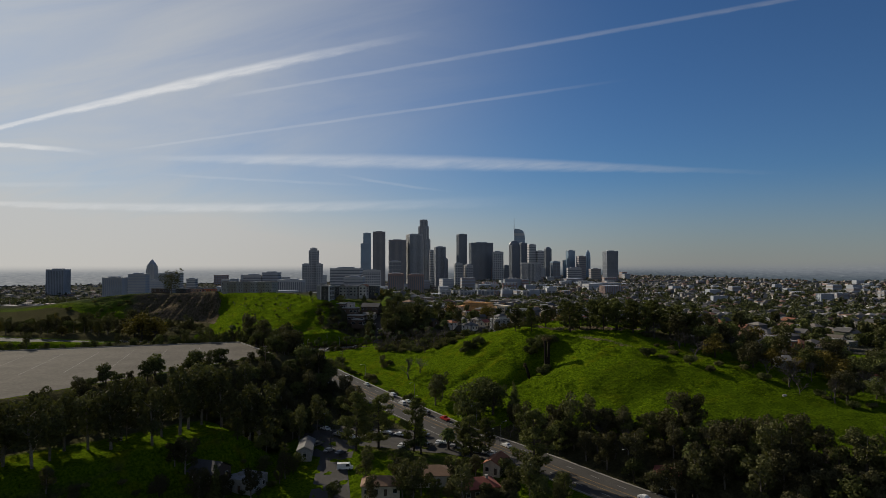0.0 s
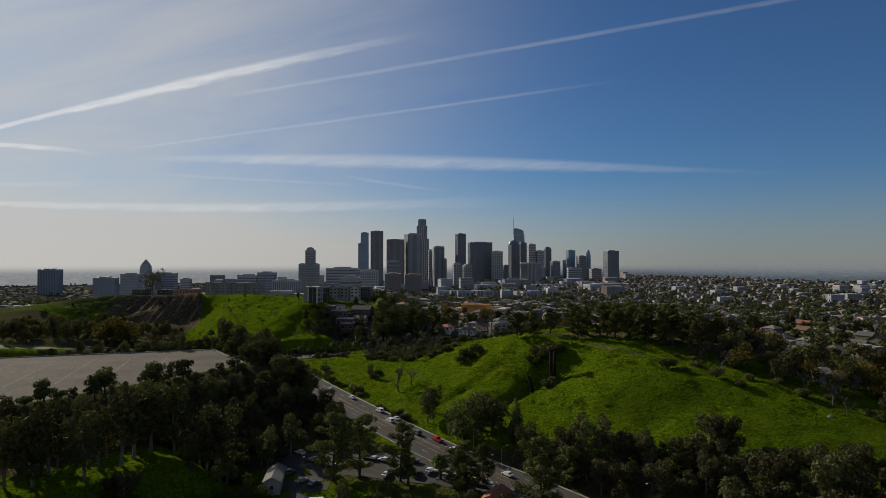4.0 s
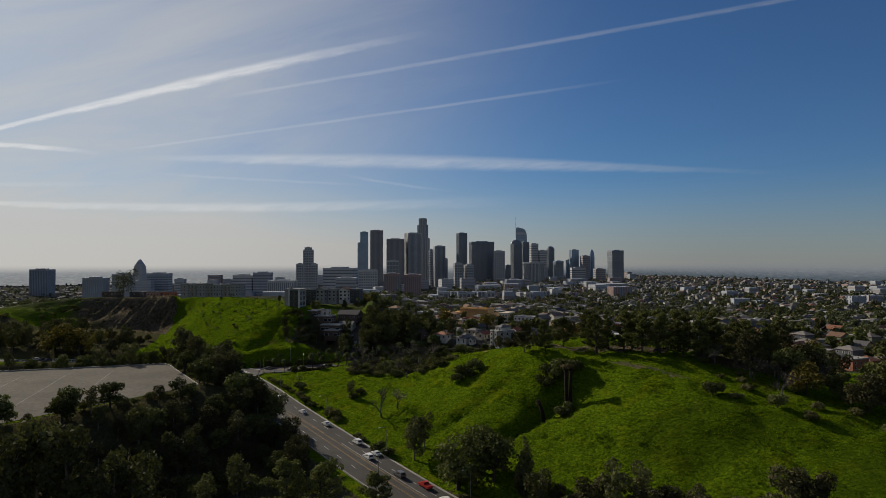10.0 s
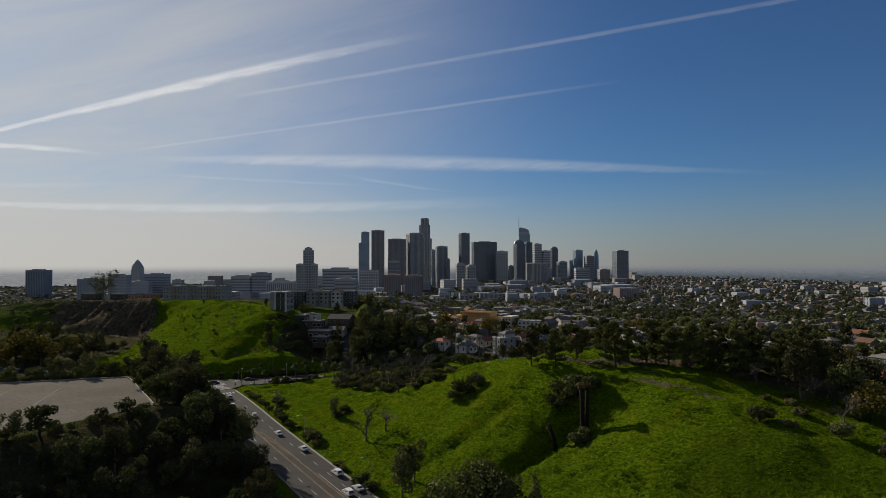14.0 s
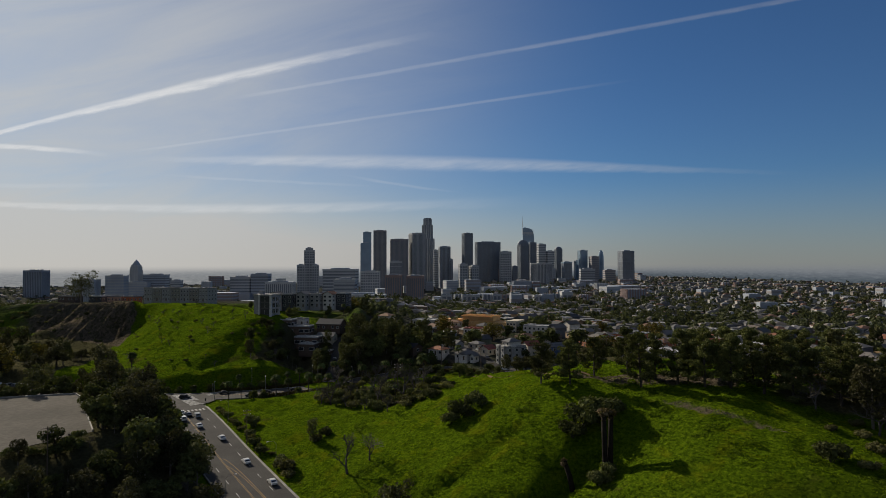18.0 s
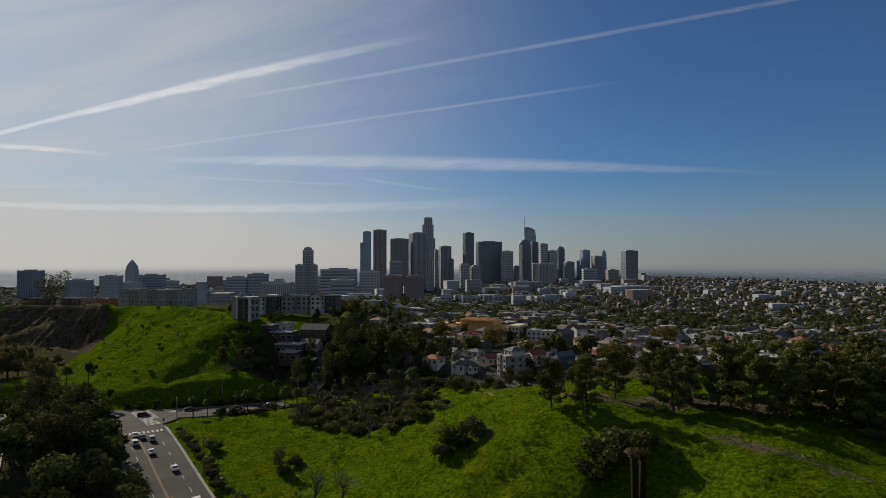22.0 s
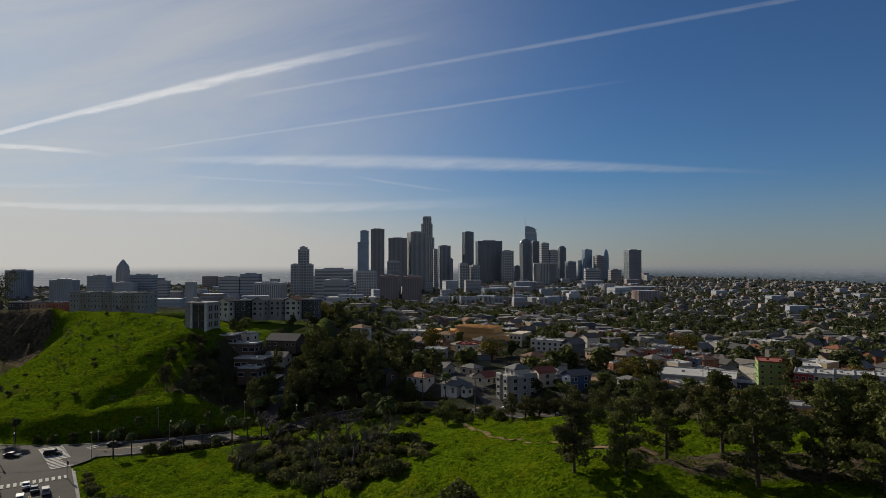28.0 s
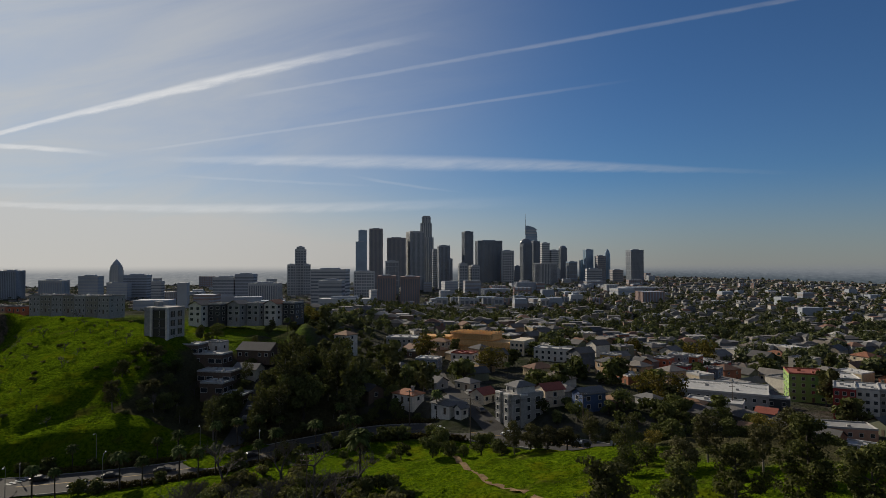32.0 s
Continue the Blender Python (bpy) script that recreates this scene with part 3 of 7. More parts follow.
def kerb(road, off, width, low, high, a=0.0, b=1.0):
    """A raised kerb strip with a real face on both sides."""
    g = Geo()
    way = np.gradient(road[:, :2], axis=0)
    way /= np.linalg.norm(way, axis=1)[:, None]
    side = np.stack([way[:, 1], -way[:, 0]], 1)
    n = len(road)
    for i in range(int(a * (n - 1)), int(b * (n - 1))):
        q = []
        for k in (i, i + 1):
            for o in (off, off + width):
                x, y = road[k, :2] + side[k] * o
                q.append((x, y, road[k, 2]))
        (ax, ay, az), (bx, by, bz), (cx, cy, cz), (dx, dy, dz) = q
        up = lambda p: (p[0], p[1], p[2] + high)
        dn = lambda p: (p[0], p[1], p[2] + low)
        g.face([up(q[0]), up(q[1]), up(q[3]), up(q[2])])
        g.face([dn(q[0]), up(q[0]), up(q[2]), dn(q[2])])
        g.face([dn(q[1]), dn(q[3]), up(q[3]), up(q[1])])
    return g


def structure(name, geo, mat, label, category="road"):
    return tagged(new(name, geo.mesh(name, mat)), label, category, kind="structure")


EARTH = surface("trodden_earth", [(0.3, (0.150, 0.098, 0.050)), (0.7, (0.300, 0.205, 0.112))], 1.2, 0.95, 0.3, wear=0.35, spec=0.05)
track = spline([(x, y, 0.0) for x, y in ((-14, 425), (-11, 413), (-4, 386), (4, 371), (12.5, 354), (20, 347), (28, 342))], 1.2)
track[:, 2] = land(track[:, 0], track[:, 1])
structure("path_ridge", ribbon(track, -0.8, 0.8, 0.13), EARTH, "narrow trodden earth footpath across the grass", "path")
structure("road_avenue", ribbon(AVENUE, -8.7, 8.7, 0.05), ASPHALT, "wide grey asphalt avenue climbing to a junction")
structure("road_palms", ribbon(PALM_ROAD, -7.6, 7.6, 0.06), ASPHALT, "asphalt street lined with palm trees")
structure("road_lilac", ribbon(LILAC, -3.2, 3.2, 0.05), ASPHALT, "narrow asphalt side street climbing between houses")
structure("road_terrace", ribbon(TERRACE, -3.6, 3.6, 0.07), ASPHALT, "short asphalt street beside apartment houses")
for road, half, name in ((AVENUE, 8.7, "avenue"), (PALM_ROAD, 7.6, "palms")):
    end = 0.984 if name == "avenue" else 1.0
    mouth = [np.abs(PALM_ROAD[:, 0] + off).argmin() / (len(PALM_ROAD) - 1) for off in (163, 122)]
    for k, (a, b) in enumerate(((0, end),) if name == "avenue" else ((0, mouth[0]), (mouth[1], 1))):
        structure("kerb_" + name + "_right_" + "ab"[k], kerb(road, half, 0.35, -0.3, 0.2, a, b), CONCRETE, "pale concrete kerb", "kerb")
    structure("kerb_" + name + "_left", kerb(road, -half - 0.35, 0.35, -0.3, 0.2, 0, end), CONCRETE, "pale concrete kerb", "kerb")
structure("pavement_avenue", kerb(AVENUE, 9.05, 0.45, -0.4, 0.18, 0, 0.981), CONCRETE, "pale concrete pavement beside the avenue", "pavement")

# lane paint
structure("line_white_pocket", ribbon(AVENUE, 2.2, 2.38, 0.075, 0.80, 0.86), WHITE_LINE, "worn white turn lane line", "road marking")
for off in (4.9, -4.6):
    structure("line_white_dashes", ribbon(AVENUE, off, off + 0.18, 0.075, 0.628, 0.967, 3.5, 7.0), WHITE_LINE, "dashed white lane line", "road marking")
for off in (-1.6, 1.1):
    for gap in (0, 0.35):
        structure("line_yellow_median", ribbon(AVENUE, off + gap, off + gap + 0.15, 0.075, 0.3, 0.967 if off < 0 else 0.870), YELLOW_LINE, "double yellow median line", "road marking")
way = np.gradient(AVENUE[:, :2], axis=0)
way /= np.linalg.norm(way, axis=1)[:, None]
for end, bow in ((0.907, 0.0), (0.914, 0.35)):
    g, last = Geo(), None
    for k in range(13):
        share = (end - 0.037) + 0.037 * math.sin(k / 12 * math.pi / 2)
        off = 1.2 - (2.7 - bow) * (1 - math.cos(k / 12 * math.pi / 2)) + bow
        c = [np.interp(share * (len(AVENUE) - 1), np.arange(len(AVENUE)), AVENUE[:, i]) for i in range(3)]
        w = way[int(share * (len(AVENUE) - 1))]
        a, b = ((c[0] + w[1] * o, c[1] - w[0] * o, c[2] + 0.085) for o in (off - 0.1, off + 0.1))
        if last:
            g.face([last[0], last[1], b, a])
        last = (a, b)
    structure("line_yellow_turn_bay", g, YELLOW_LINE, "curved yellow turn bay outline", "road marking")
structure("line_yellow_centre", ribbon(PALM_ROAD, -0.2, 0.2, 0.08, 0.58, 1.0), YELLOW_LINE, "yellow centre line", "road marking")


def zebra(cx, cy, turn, length, depth, count):
    """Broad crossing bars."""
    thing = empty("crosswalk", "worn white zebra crossing painted on the asphalt", "crosswalk", kind="structure", at=pose(cx, cy, 0, rz=turn))
    m = thing.matrix_basis
    for i in range(count):
        x = (i + 0.5) / count * length - length / 2
        g = Geo()
        w = length / count * 0.27
        corners = []
        for a, b in ((x - w, -depth / 2), (x + w, -depth / 2), (x + w, depth / 2), (x - w, depth / 2)):
            q = m @ Vector((a, b, 0))
            zz = min(max(along(AVENUE, np.array([q.x]), np.array([q.y]))[1][0], 0), 5.4)
            corners.append((a, b, zz + 0.17))
        g.face(corners)
        part("bar", g, WHITE_LINE, thing)


zebra(-127.5, 384.5, 39, 16, 3.0, 11)
zebra(-136.5, 404.5, -44, 25, 6.5, 17)
zebra(-131, 417, 75, 9, 2.4, 7)

# junction floor
g = Geo()
ring = [(-141 + 17 * math.cos(a), 403 + 13 * math.sin(a)) for a in np.linspace(0, 2 * math.pi, 25)[:-1]]
for (ax, ay), (bx, by) in zip(ring, ring[1:] + ring[:1]):
    g.face([(-141, 404, 5.42)] + [(x, y, min(5.42, float(along(AVENUE, np.array([x]), np.array([y]))[1][0]) + 0.09 if y < 398 else 5.42)) for x, y in ((ax, ay), (bx, by))])
structure("road_junction", g, ASPHALT, "worn asphalt floor of the road junction")

# stadium car park
lot_outline = [(-113, 307.5), (-147, 349), (-152, 353.5), (-262, 309), (-420, 244), (-420, 150), (-194, 150)]
g = Geo()
g.face([(x, y, 18.00) for x, y in lot_outline[::-1]][::-1])
car_park = tagged(new("car_park", g.mesh("car_park", LOT)), "empty stadium car park of pale worn asphalt", "car park", kind="structure")
rows_g = Geo()
for i in range(13):
    ox, oy, run = -134 - 14.8 * i, 346 - 7.5 * i, 64
    for k in range(5):
        ax, ay = ox + 0.376 * 66 * k, oy - 0.926 * 66 * k
        if lot_edge(np.array([ax, ax + 0.376 * run]), np.array([ay, ay - 0.926 * run])).max() < -3:
            rows_g.face([(ax, ay, 18.01), (ax + 0.2, ay, 18.01), (ax + 0.2 + 0.376 * run, ay - 0.926 * run, 18.01), (ax + 0.376 * run, ay - 0.926 * run, 18.01)])
tagged(new("bay_lines", rows_g.mesh("bay_lines", FAINT_LINE)), "faded white parking bay lines", "road marking", kind="structure")
# its low barrier on the far and near edges
g = Geo()
for (ax, ay), (bx, by) in zip(lot_outline[:5], lot_outline[1:5]):
    d, k = Vector((bx - ax, by - ay)), 0.16
    nrm = Vector((-d.y, d.x)).normalized() * k
    g.prism([(ax - nrm.x, ay - nrm.y), (bx - nrm.x, by - nrm.y), (bx + nrm.x, by + nrm.y), (ax + nrm.x, ay + nrm.y)], 17.6, 18.5)
structure("lot_barrier", g, CONCRETE, "low pale concrete barrier round the car park", "barrier")

# hazy distance beyond the town: haze painted as a glowing gradient, paler upwards
def haze_material():
    m = bpy.data.materials.new("hazy_distance")
    m.use_nodes = True
    n = Net(m.node_tree)
    here = n.add("ShaderNodeTexCoord").outputs["Object"]
    z = n.add("ShaderNodeSeparateXYZ", {0: here}).outputs[2]
    x = n.add("ShaderNodeSeparateXYZ", {0: here}).outputs[0]
    stretched = n.add("ShaderNodeMapping", {"Vector": here, "Scale": (1.0, 1.0, 5.0)}).outputs[0]
    spots = n.noise(stretched, 0.035, 7.0, 0.75)
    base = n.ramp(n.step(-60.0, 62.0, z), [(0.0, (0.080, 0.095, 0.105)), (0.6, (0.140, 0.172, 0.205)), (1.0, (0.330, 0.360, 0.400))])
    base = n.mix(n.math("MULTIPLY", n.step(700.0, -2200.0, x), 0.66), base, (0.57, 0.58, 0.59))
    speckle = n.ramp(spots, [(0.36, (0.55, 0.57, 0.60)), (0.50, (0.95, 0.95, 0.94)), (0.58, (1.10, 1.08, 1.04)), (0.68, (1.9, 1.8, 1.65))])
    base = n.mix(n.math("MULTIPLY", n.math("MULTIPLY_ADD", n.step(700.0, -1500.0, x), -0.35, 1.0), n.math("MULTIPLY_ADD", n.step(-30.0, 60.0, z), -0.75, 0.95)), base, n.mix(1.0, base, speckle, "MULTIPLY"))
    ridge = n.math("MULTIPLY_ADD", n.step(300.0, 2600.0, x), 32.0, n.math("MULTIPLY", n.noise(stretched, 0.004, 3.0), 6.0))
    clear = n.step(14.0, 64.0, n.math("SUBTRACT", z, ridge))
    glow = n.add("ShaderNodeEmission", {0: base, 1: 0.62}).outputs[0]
    n.add("ShaderNodeOutputMaterial", {0: n.add("ShaderNodeMixShader", {0: clear, 1: glow, 2: n.add("ShaderNodeBsdfTransparent").outputs[0]}).outputs[0]})
    return m


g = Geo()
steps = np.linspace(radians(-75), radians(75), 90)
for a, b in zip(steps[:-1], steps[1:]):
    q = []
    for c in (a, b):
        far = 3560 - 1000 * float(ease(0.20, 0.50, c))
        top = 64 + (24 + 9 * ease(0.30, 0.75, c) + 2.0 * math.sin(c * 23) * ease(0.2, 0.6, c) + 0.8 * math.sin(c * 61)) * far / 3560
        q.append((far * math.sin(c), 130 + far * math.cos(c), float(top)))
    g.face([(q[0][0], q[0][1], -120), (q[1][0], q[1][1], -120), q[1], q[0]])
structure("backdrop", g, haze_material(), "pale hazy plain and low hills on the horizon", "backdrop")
# ---- plants ----
def leaf_mesh(name, lobes, count, size, mat, seed, up=0.35, flat=0.0):
    """A crown of many small leaf sprays spread over lobes (x, y, z, rx, ry, rz), denser near their skins."""
    rng = np.random.default_rng(seed)
    lobes = np.array(lobes, float)
    share = (lobes[:, 3] * lobes[:, 4] * lobes[:, 5]) ** 0.67
    pick = rng.choice(len(lobes), count, p=share / share.sum())
    way = rng.normal(size=(count, 3))
    way /= np.linalg.norm(way, axis=1)[:, None]
    deep = rng.uniform(0.35, 1.0, count) ** 0.45
    mid = lobes[pick, :3] + way * lobes[pick, 3:] * (deep * rng.uniform(0.86, 1.14, count))[:, None]
    facing = way * 0.7 + rng.normal(size=(count, 3)) * 0.6 + np.array([0, 0, up])
    facing /= np.linalg.norm(facing, axis=1)[:, None]
    a = np.cross(facing, rng.normal(size=(count, 3)))
    a /= np.linalg.norm(a, axis=1)[:, None]
    b = np.cross(facing, a)
    half = size * rng.uniform(0.45, 1.0, count)[:, None]
    slim = rng.uniform(0.6, 1.1, count)[:, None] * (1 - flat)
    bend = facing * half * rng.uniform(-0.35, 0.35, count)[:, None]
    v = np.stack([mid - a * half + bend, mid + a * half * 0.6 - b * half * slim, mid + a * half * 0.5 + b * half * slim * 1.2], 1).reshape(-1, 3)
    f = np.arange(count * 3).reshape(-1, 3)
    me = bpy.data.meshes.new(name)
    me.from_pydata(v.tolist(), [], f.tolist())
    me.materials.append(mat)
    return me


def oak(seed, high=13.0, wide=7.0, count=2000, mat=None, size=0.56):
    rng = random.Random(seed)
    g, lobes = Geo(), []
    fork = high * rng.uniform(0.22, 0.32)
    g.tube([(0, 0, -0.6), (0.1, 0.05, fork * 0.5), (0.15, -0.1, fork)], [high * 0.045, high * 0.036, high * 0.032], 7)
    for i in range(13):
        a, r = i * 2.4 + rng.random(), wide * rng.uniform(0.25, 0.80)
        z = high * rng.uniform(0.28, 0.84) - r * 0.12
        tip = (math.cos(a) * r, math.sin(a) * r, z)
        g.tube([(0.15, -0.1, fork), (tip[0] * 0.45, tip[1] * 0.45, fork + (z - fork) * 0.6), tip], [high * 0.022, high * 0.014, high * 0.005], 5)
        k = wide * rng.uniform(0.24, 0.50)
        lobes.append((*tip, k, k * rng.uniform(0.8, 1.2), k * rng.uniform(0.6, 1.0)))
    lobes.append((0, 0, high * 0.80, wide * 0.5, wide * 0.5, high * 0.18))
    return g.mesh("trunk", BARK, smooth=True), leaf_mesh("crown", lobes, count, size, mat or OAK_LEAF, seed)


def eucalyptus(seed, high=20.0, wide=5.8, count=1450, mat=None, size=0.66):
    rng = random.Random(seed)
    g, lobes = Geo(), []
    lean = rng.uniform(-0.06, 0.06) * high
    g.tube([(0, 0, -0.8), (lean * 0.3, 0, high * 0.3), (lean, 0.2, high * 0.6), (lean * 1.2, 0, high * 0.9)],
           [high * 0.024, high * 0.019, high * 0.012, 0.04], 7)
    for i in range(10):
        a, r = i * 2.4 + rng.random(), wide * rng.uniform(0.25, 0.75)
        z = high * (0.30 + 0.064 * i + rng.uniform(-0.04, 0.04))
        low = max(high * 0.2, z - high * 0.2)
        tip = (lean + math.cos(a) * r, math.sin(a) * r, z)
        g.tube([(lean * low / high, 0, low), (tip[0] * 0.6, tip[1] * 0.6, (low + z) / 2), tip], [high * 0.009, high * 0.006, 0.03], 4)
        k = wide * rng.uniform(0.32, 0.50)
        lobes.append((*tip, k, k, k * rng.uniform(0.8, 1.25)))
    return g.mesh("trunk", PALE_BARK, smooth=True), leaf_mesh("crown", lobes, count, size, mat or EUC_LEAF, seed, 0.0)


def pine(seed, high=15.5, wide=5.6, count=7600, mat=None, size=0.31):
    rng = random.Random(seed)
    g, lobes = Geo(), []
    lean = rng.uniform(-0.08, 0.08) * high
    g.tube([(0, 0, -0.8), (lean * 0.4, 0, high * 0.4), (lean, 0, high * 0.95)], [high * 0.026, high * 0.018, 0.05], 7)
    for i in range(26):
        t = 0.12 + 0.0335 * i
        a, r = i * 2.2 + rng.random(), wide * (1.15 - 0.95 * max(0, t - 0.30)) * rng.uniform(0.30, 1.05)
        z = high * t + rng.uniform(-0.4, 0.6)
        lift = r * rng.uniform(0.10, 0.42)
        tip = (lean * t + math.cos(a) * r, math.sin(a) * r, z + lift)
        g.tube([(lean * t, 0, z - 0.4), (lean * t + math.cos(a) * r * 0.5, math.sin(a) * r * 0.5, z + lift * 0.3), tip], [high * 0.010, high * 0.006, 0.03], 4)
        for q in (0.4, 0.6, 0.8, 1.0):
            if q < 0.5 and r < wide * 0.5:
                continue
            k = wide * rng.uniform(0.14, 0.25)
            lobes.append((lean * t + math.cos(a) * r * q + rng.uniform(-0.5, 0.5), math.sin(a) * r * q + rng.uniform(-0.5, 0.5), z + lift * q * q + 0.3, k, k, k * rng.uniform(0.45, 0.8)))
    lobes.append((lean, 0, high * 0.95, wide * 0.18, wide * 0.18, high * 0.08))
    return g.mesh("trunk", BARK, smooth=True), leaf_mesh("crown", lobes, count, size, mat or PINE_LEAF, seed, 0.5)


def spire_tree(seed, high=13.0, wide=3.2, count=1200):
    g, lobes = Geo(), []
    g.tube([(0, 0, -0.6), (0, 0, high * 0.9)], [high * 0.022, 0.04], 6)
    rng = random.Random(seed)
    for i in range(12):
        t = 0.12 + 0.072 * i
        k = wide * (1.05 - t)
        lobes.append((rng.uniform(-0.3, 0.3), rng.uniform(-0.3, 0.3), high * t, k, k, high * 0.075))
    return g.mesh("trunk", BARK, smooth=True), leaf_mesh("crown", lobes, count, 0.5, PINE_LEAF, seed, 0.2)


def bare(seed, high=14.0, wide=7, mat=None):
    """A leafless tree: trunk and limbs, and a haze of twigs."""
    rng = random.Random(seed)
    g, tw = Geo(), Geo()

    def grow(p, way, length, r, depth, geo):
        q = p + way * length
        mid = p + way * length * 0.5 + Vector((rng.uniform(-1, 1), rng.uniform(-1, 1), rng.uniform(-0.3, 0.6))) * length * 0.09
        if depth < 3:
            geo.tube([p, mid, q], [r, r * 0.8, r * 0.58], 5 if depth < 2 else 3)
        else:
            geo.tube([p, q], [r, r * 0.5], 3)
        if depth >= 4:
            return
        for k in range(4):
            turn = Vector((rng.uniform(-1, 1), rng.uniform(-1, 1), rng.uniform(-0.25, 0.85))).normalized()
            grow(q if k else mid, (way * 0.75 + turn * 0.8).normalized(), length * rng.uniform(0.55, 0.78), max(r * 0.55, 0.022), depth + 1, g if depth < 1 else tw)

    grow(Vector((0, 0, -0.5)), Vector((rng.uniform(-0.15, 0.15), 0, 1)).normalized(), high * 0.30, high * 0.026, 0, g)
    return g.mesh("trunk", mat or TWIGS, smooth=True), tw.mesh("twig_crown", mat or TWIGS)


def fan_palm(seed, high=9.0, skirt=True, fronds=46, reach=2.5, droop=0.6, stout=0.2):
    rng = random.Random(seed)
    g, lv, dead = Geo(), Geo(), Geo()
    bend = rng.uniform(-0.25, 0.25)
    g.tube([(0, 0, -0.6), (bend * 0.5, 0, high * 0.5), (bend, 0, high)], [stout * 1.35, stout, stout * 0.85], 8)
    top = Vector((bend, 0, high))

    def blade(geo, a, lift, length, wide, sag):
        out = Vector((math.cos(a), math.sin(a), 0))
        side = Vector((-math.sin(a), math.cos(a), 0))
        pts = []
        for k in range(5):
            t = k / 4
            pts.append(top + out * length * t * math.cos(lift) + Vector((0, 0, 1)) * (length * t * math.sin(lift) - sag * length * t * t))
        for k in range(4):
            w0, w1 = wide * (0.25 + math.sin(math.pi * (k / 4) ** 0.8)) * 0.6, wide * (0.25 + math.sin(math.pi * ((k + 1) / 4) ** 0.8)) * 0.6
            lift0, lift1 = Vector((0, 0, w0 * 0.5)), Vector((0, 0, w1 * 0.5))
            for s in (-1, 1):
                geo.face([pts[k], pts[k + 1], pts[k + 1] + side * s * w1 - lift1, pts[k] + side * s * w0 - lift0])

    for i in range(fronds):
        blade(lv, i * 2.399 + rng.random() * 0.3, rng.uniform(-0.35, 1.25), reach * rng.uniform(0.85, 1.1), reach * 0.34, droop)
    if skirt:
        for i in range(14):
            blade(dead, i * 0.9 + rng.random(), rng.uniform(-1.2, -0.7), reach * rng.uniform(0.7, 0.95), reach * 0.3, 0.3)
    return g.mesh("trunk", BARK, smooth=True), lv.mesh("crown", PALM_LEAF), dead.mesh("dead_skirt", DEAD_LEAF) if skirt else None


def shrub(seed, high=3.8, wide=3.3, count=750, mat=None, size=0.56):
    rng = random.Random(seed)
    g, lobes = Geo(), []
    for i in range(6):
        a, r = i * 1.05 + rng.random(), wide * rng.uniform(0.2, 0.62)
        z = high * rng.uniform(0.35, 0.68)
        g.tube([(0, 0, -0.4), (math.cos(a) * r * 0.5, math.sin(a) * r * 0.5, z * 0.5), (math.cos(a) * r, math.sin(a) * r, z)], [0.09, 0.06, 0.02], 4)
        k = wide * rng.uniform(0.34, 0.5)
        lobes.append((math.cos(a) * r, math.sin(a) * r, z, k, k, high * rng.uniform(0.26, 0.36)))
    return g.mesh("stems", BARK), leaf_mesh("leaves", lobes, count, size, mat or OAK_LEAF, seed)


KINDS = {
    "oak": ("oak_tree", "dark green evergreen oak with a broad rounded crown", "tree", [oak(s) for s in (11, 12, 13, 14)]),
    "crest": ("oak_tree", "broad evergreen oak on the open ridge", "tree", [pine(10, 11.5, 5.0, 8000, EUC_LEAF, 0.28)]),
    "laurel": ("laurel_tree", "dense dark laurel with a rounded billowing crown", "tree", [oak(s, 12, 6.4, 1350, None, 0.72) for s in (18, 19, 20)]),
    "euc": ("eucalyptus_tree", "tall eucalyptus with pale trunk and loose hanging foliage", "tree", [eucalyptus(s) for s in (21, 22, 23, 24)]),
    "pine": ("pine_tree", "dark pine with layered spreading branches", "tree", [pine(s) for s in (31, 32, 33, 34)]),
    "conifer": ("conifer_tree", "dark spreading conifer with an open crown", "tree", [pine(s, 15, 5.4, 2300, None, 0.5) for s in (35, 36, 37)]),
    "lone": ("eucalyptus_tree", "tall lone eucalyptus with a broad open crown", "tree", [eucalyptus(30, 24, 11.5, 2000, None, 0.6)]),
    "spire": ("cypress_tree", "narrow dark conifer with a pointed top", "tree", [spire_tree(s) for s in (41, 42)]),
    "gold": ("autumn_tree", "rounded tree with yellowing olive-brown leaves", "tree", [oak(s, 11, 6, 1400, GOLD_LEAF) for s in (51, 52)]),
    "bare": ("bare_tree", "leafless grey-brown tree with fine twigs", "tree", [bare(s) for s in (61, 62, 63)]),
    "dusk": ("woodland_tree", "tall dusky brown-green woodland tree", "tree", [eucalyptus(s, 17, 5.2, 2400, DUSK_LEAF, 0.50) for s in (27, 28)] + [oak(29, 12, 6.2, 2600, DUSK_LEAF, 0.52)]),
    "palm": ("palm_tree", "slender fan palm with a small round crown", "palm tree", [fan_palm(s) for s in (71, 72, 73)]),
    "date": ("date_palm", "stout date palm with long arching fronds", "palm tree", [fan_palm(81, 7.0, True, 64, 3.6, 0.55, 0.42)]),
    "shrub": ("shrub", "dense dark green rounded shrub", "shrub", [shrub(s, 3.8, 3.3, 1050, None, 0.40) for s in (91, 92, 93)]),
    "scrub": ("scrub_bush", "dry grey-green chaparral bush", "shrub", [shrub(s, 2.8, 3.0, 560, SCRUB_LEAF, 0.46) for s in (95, 96, 97)]),
    "town": ("street_tree", "green garden tree between houses", "tree", [oak(s, 8, 4.4, 430, None, 1.0) for s in (15, 16, 17)]),
    "tall": ("garden_tree", "tall dark garden tree between houses", "tree", [eucalyptus(s, 12, 3.8, 560, None, 0.95) for s in (25, 26)]),
}
TAKEN = []
plant_rng = random.Random(5)


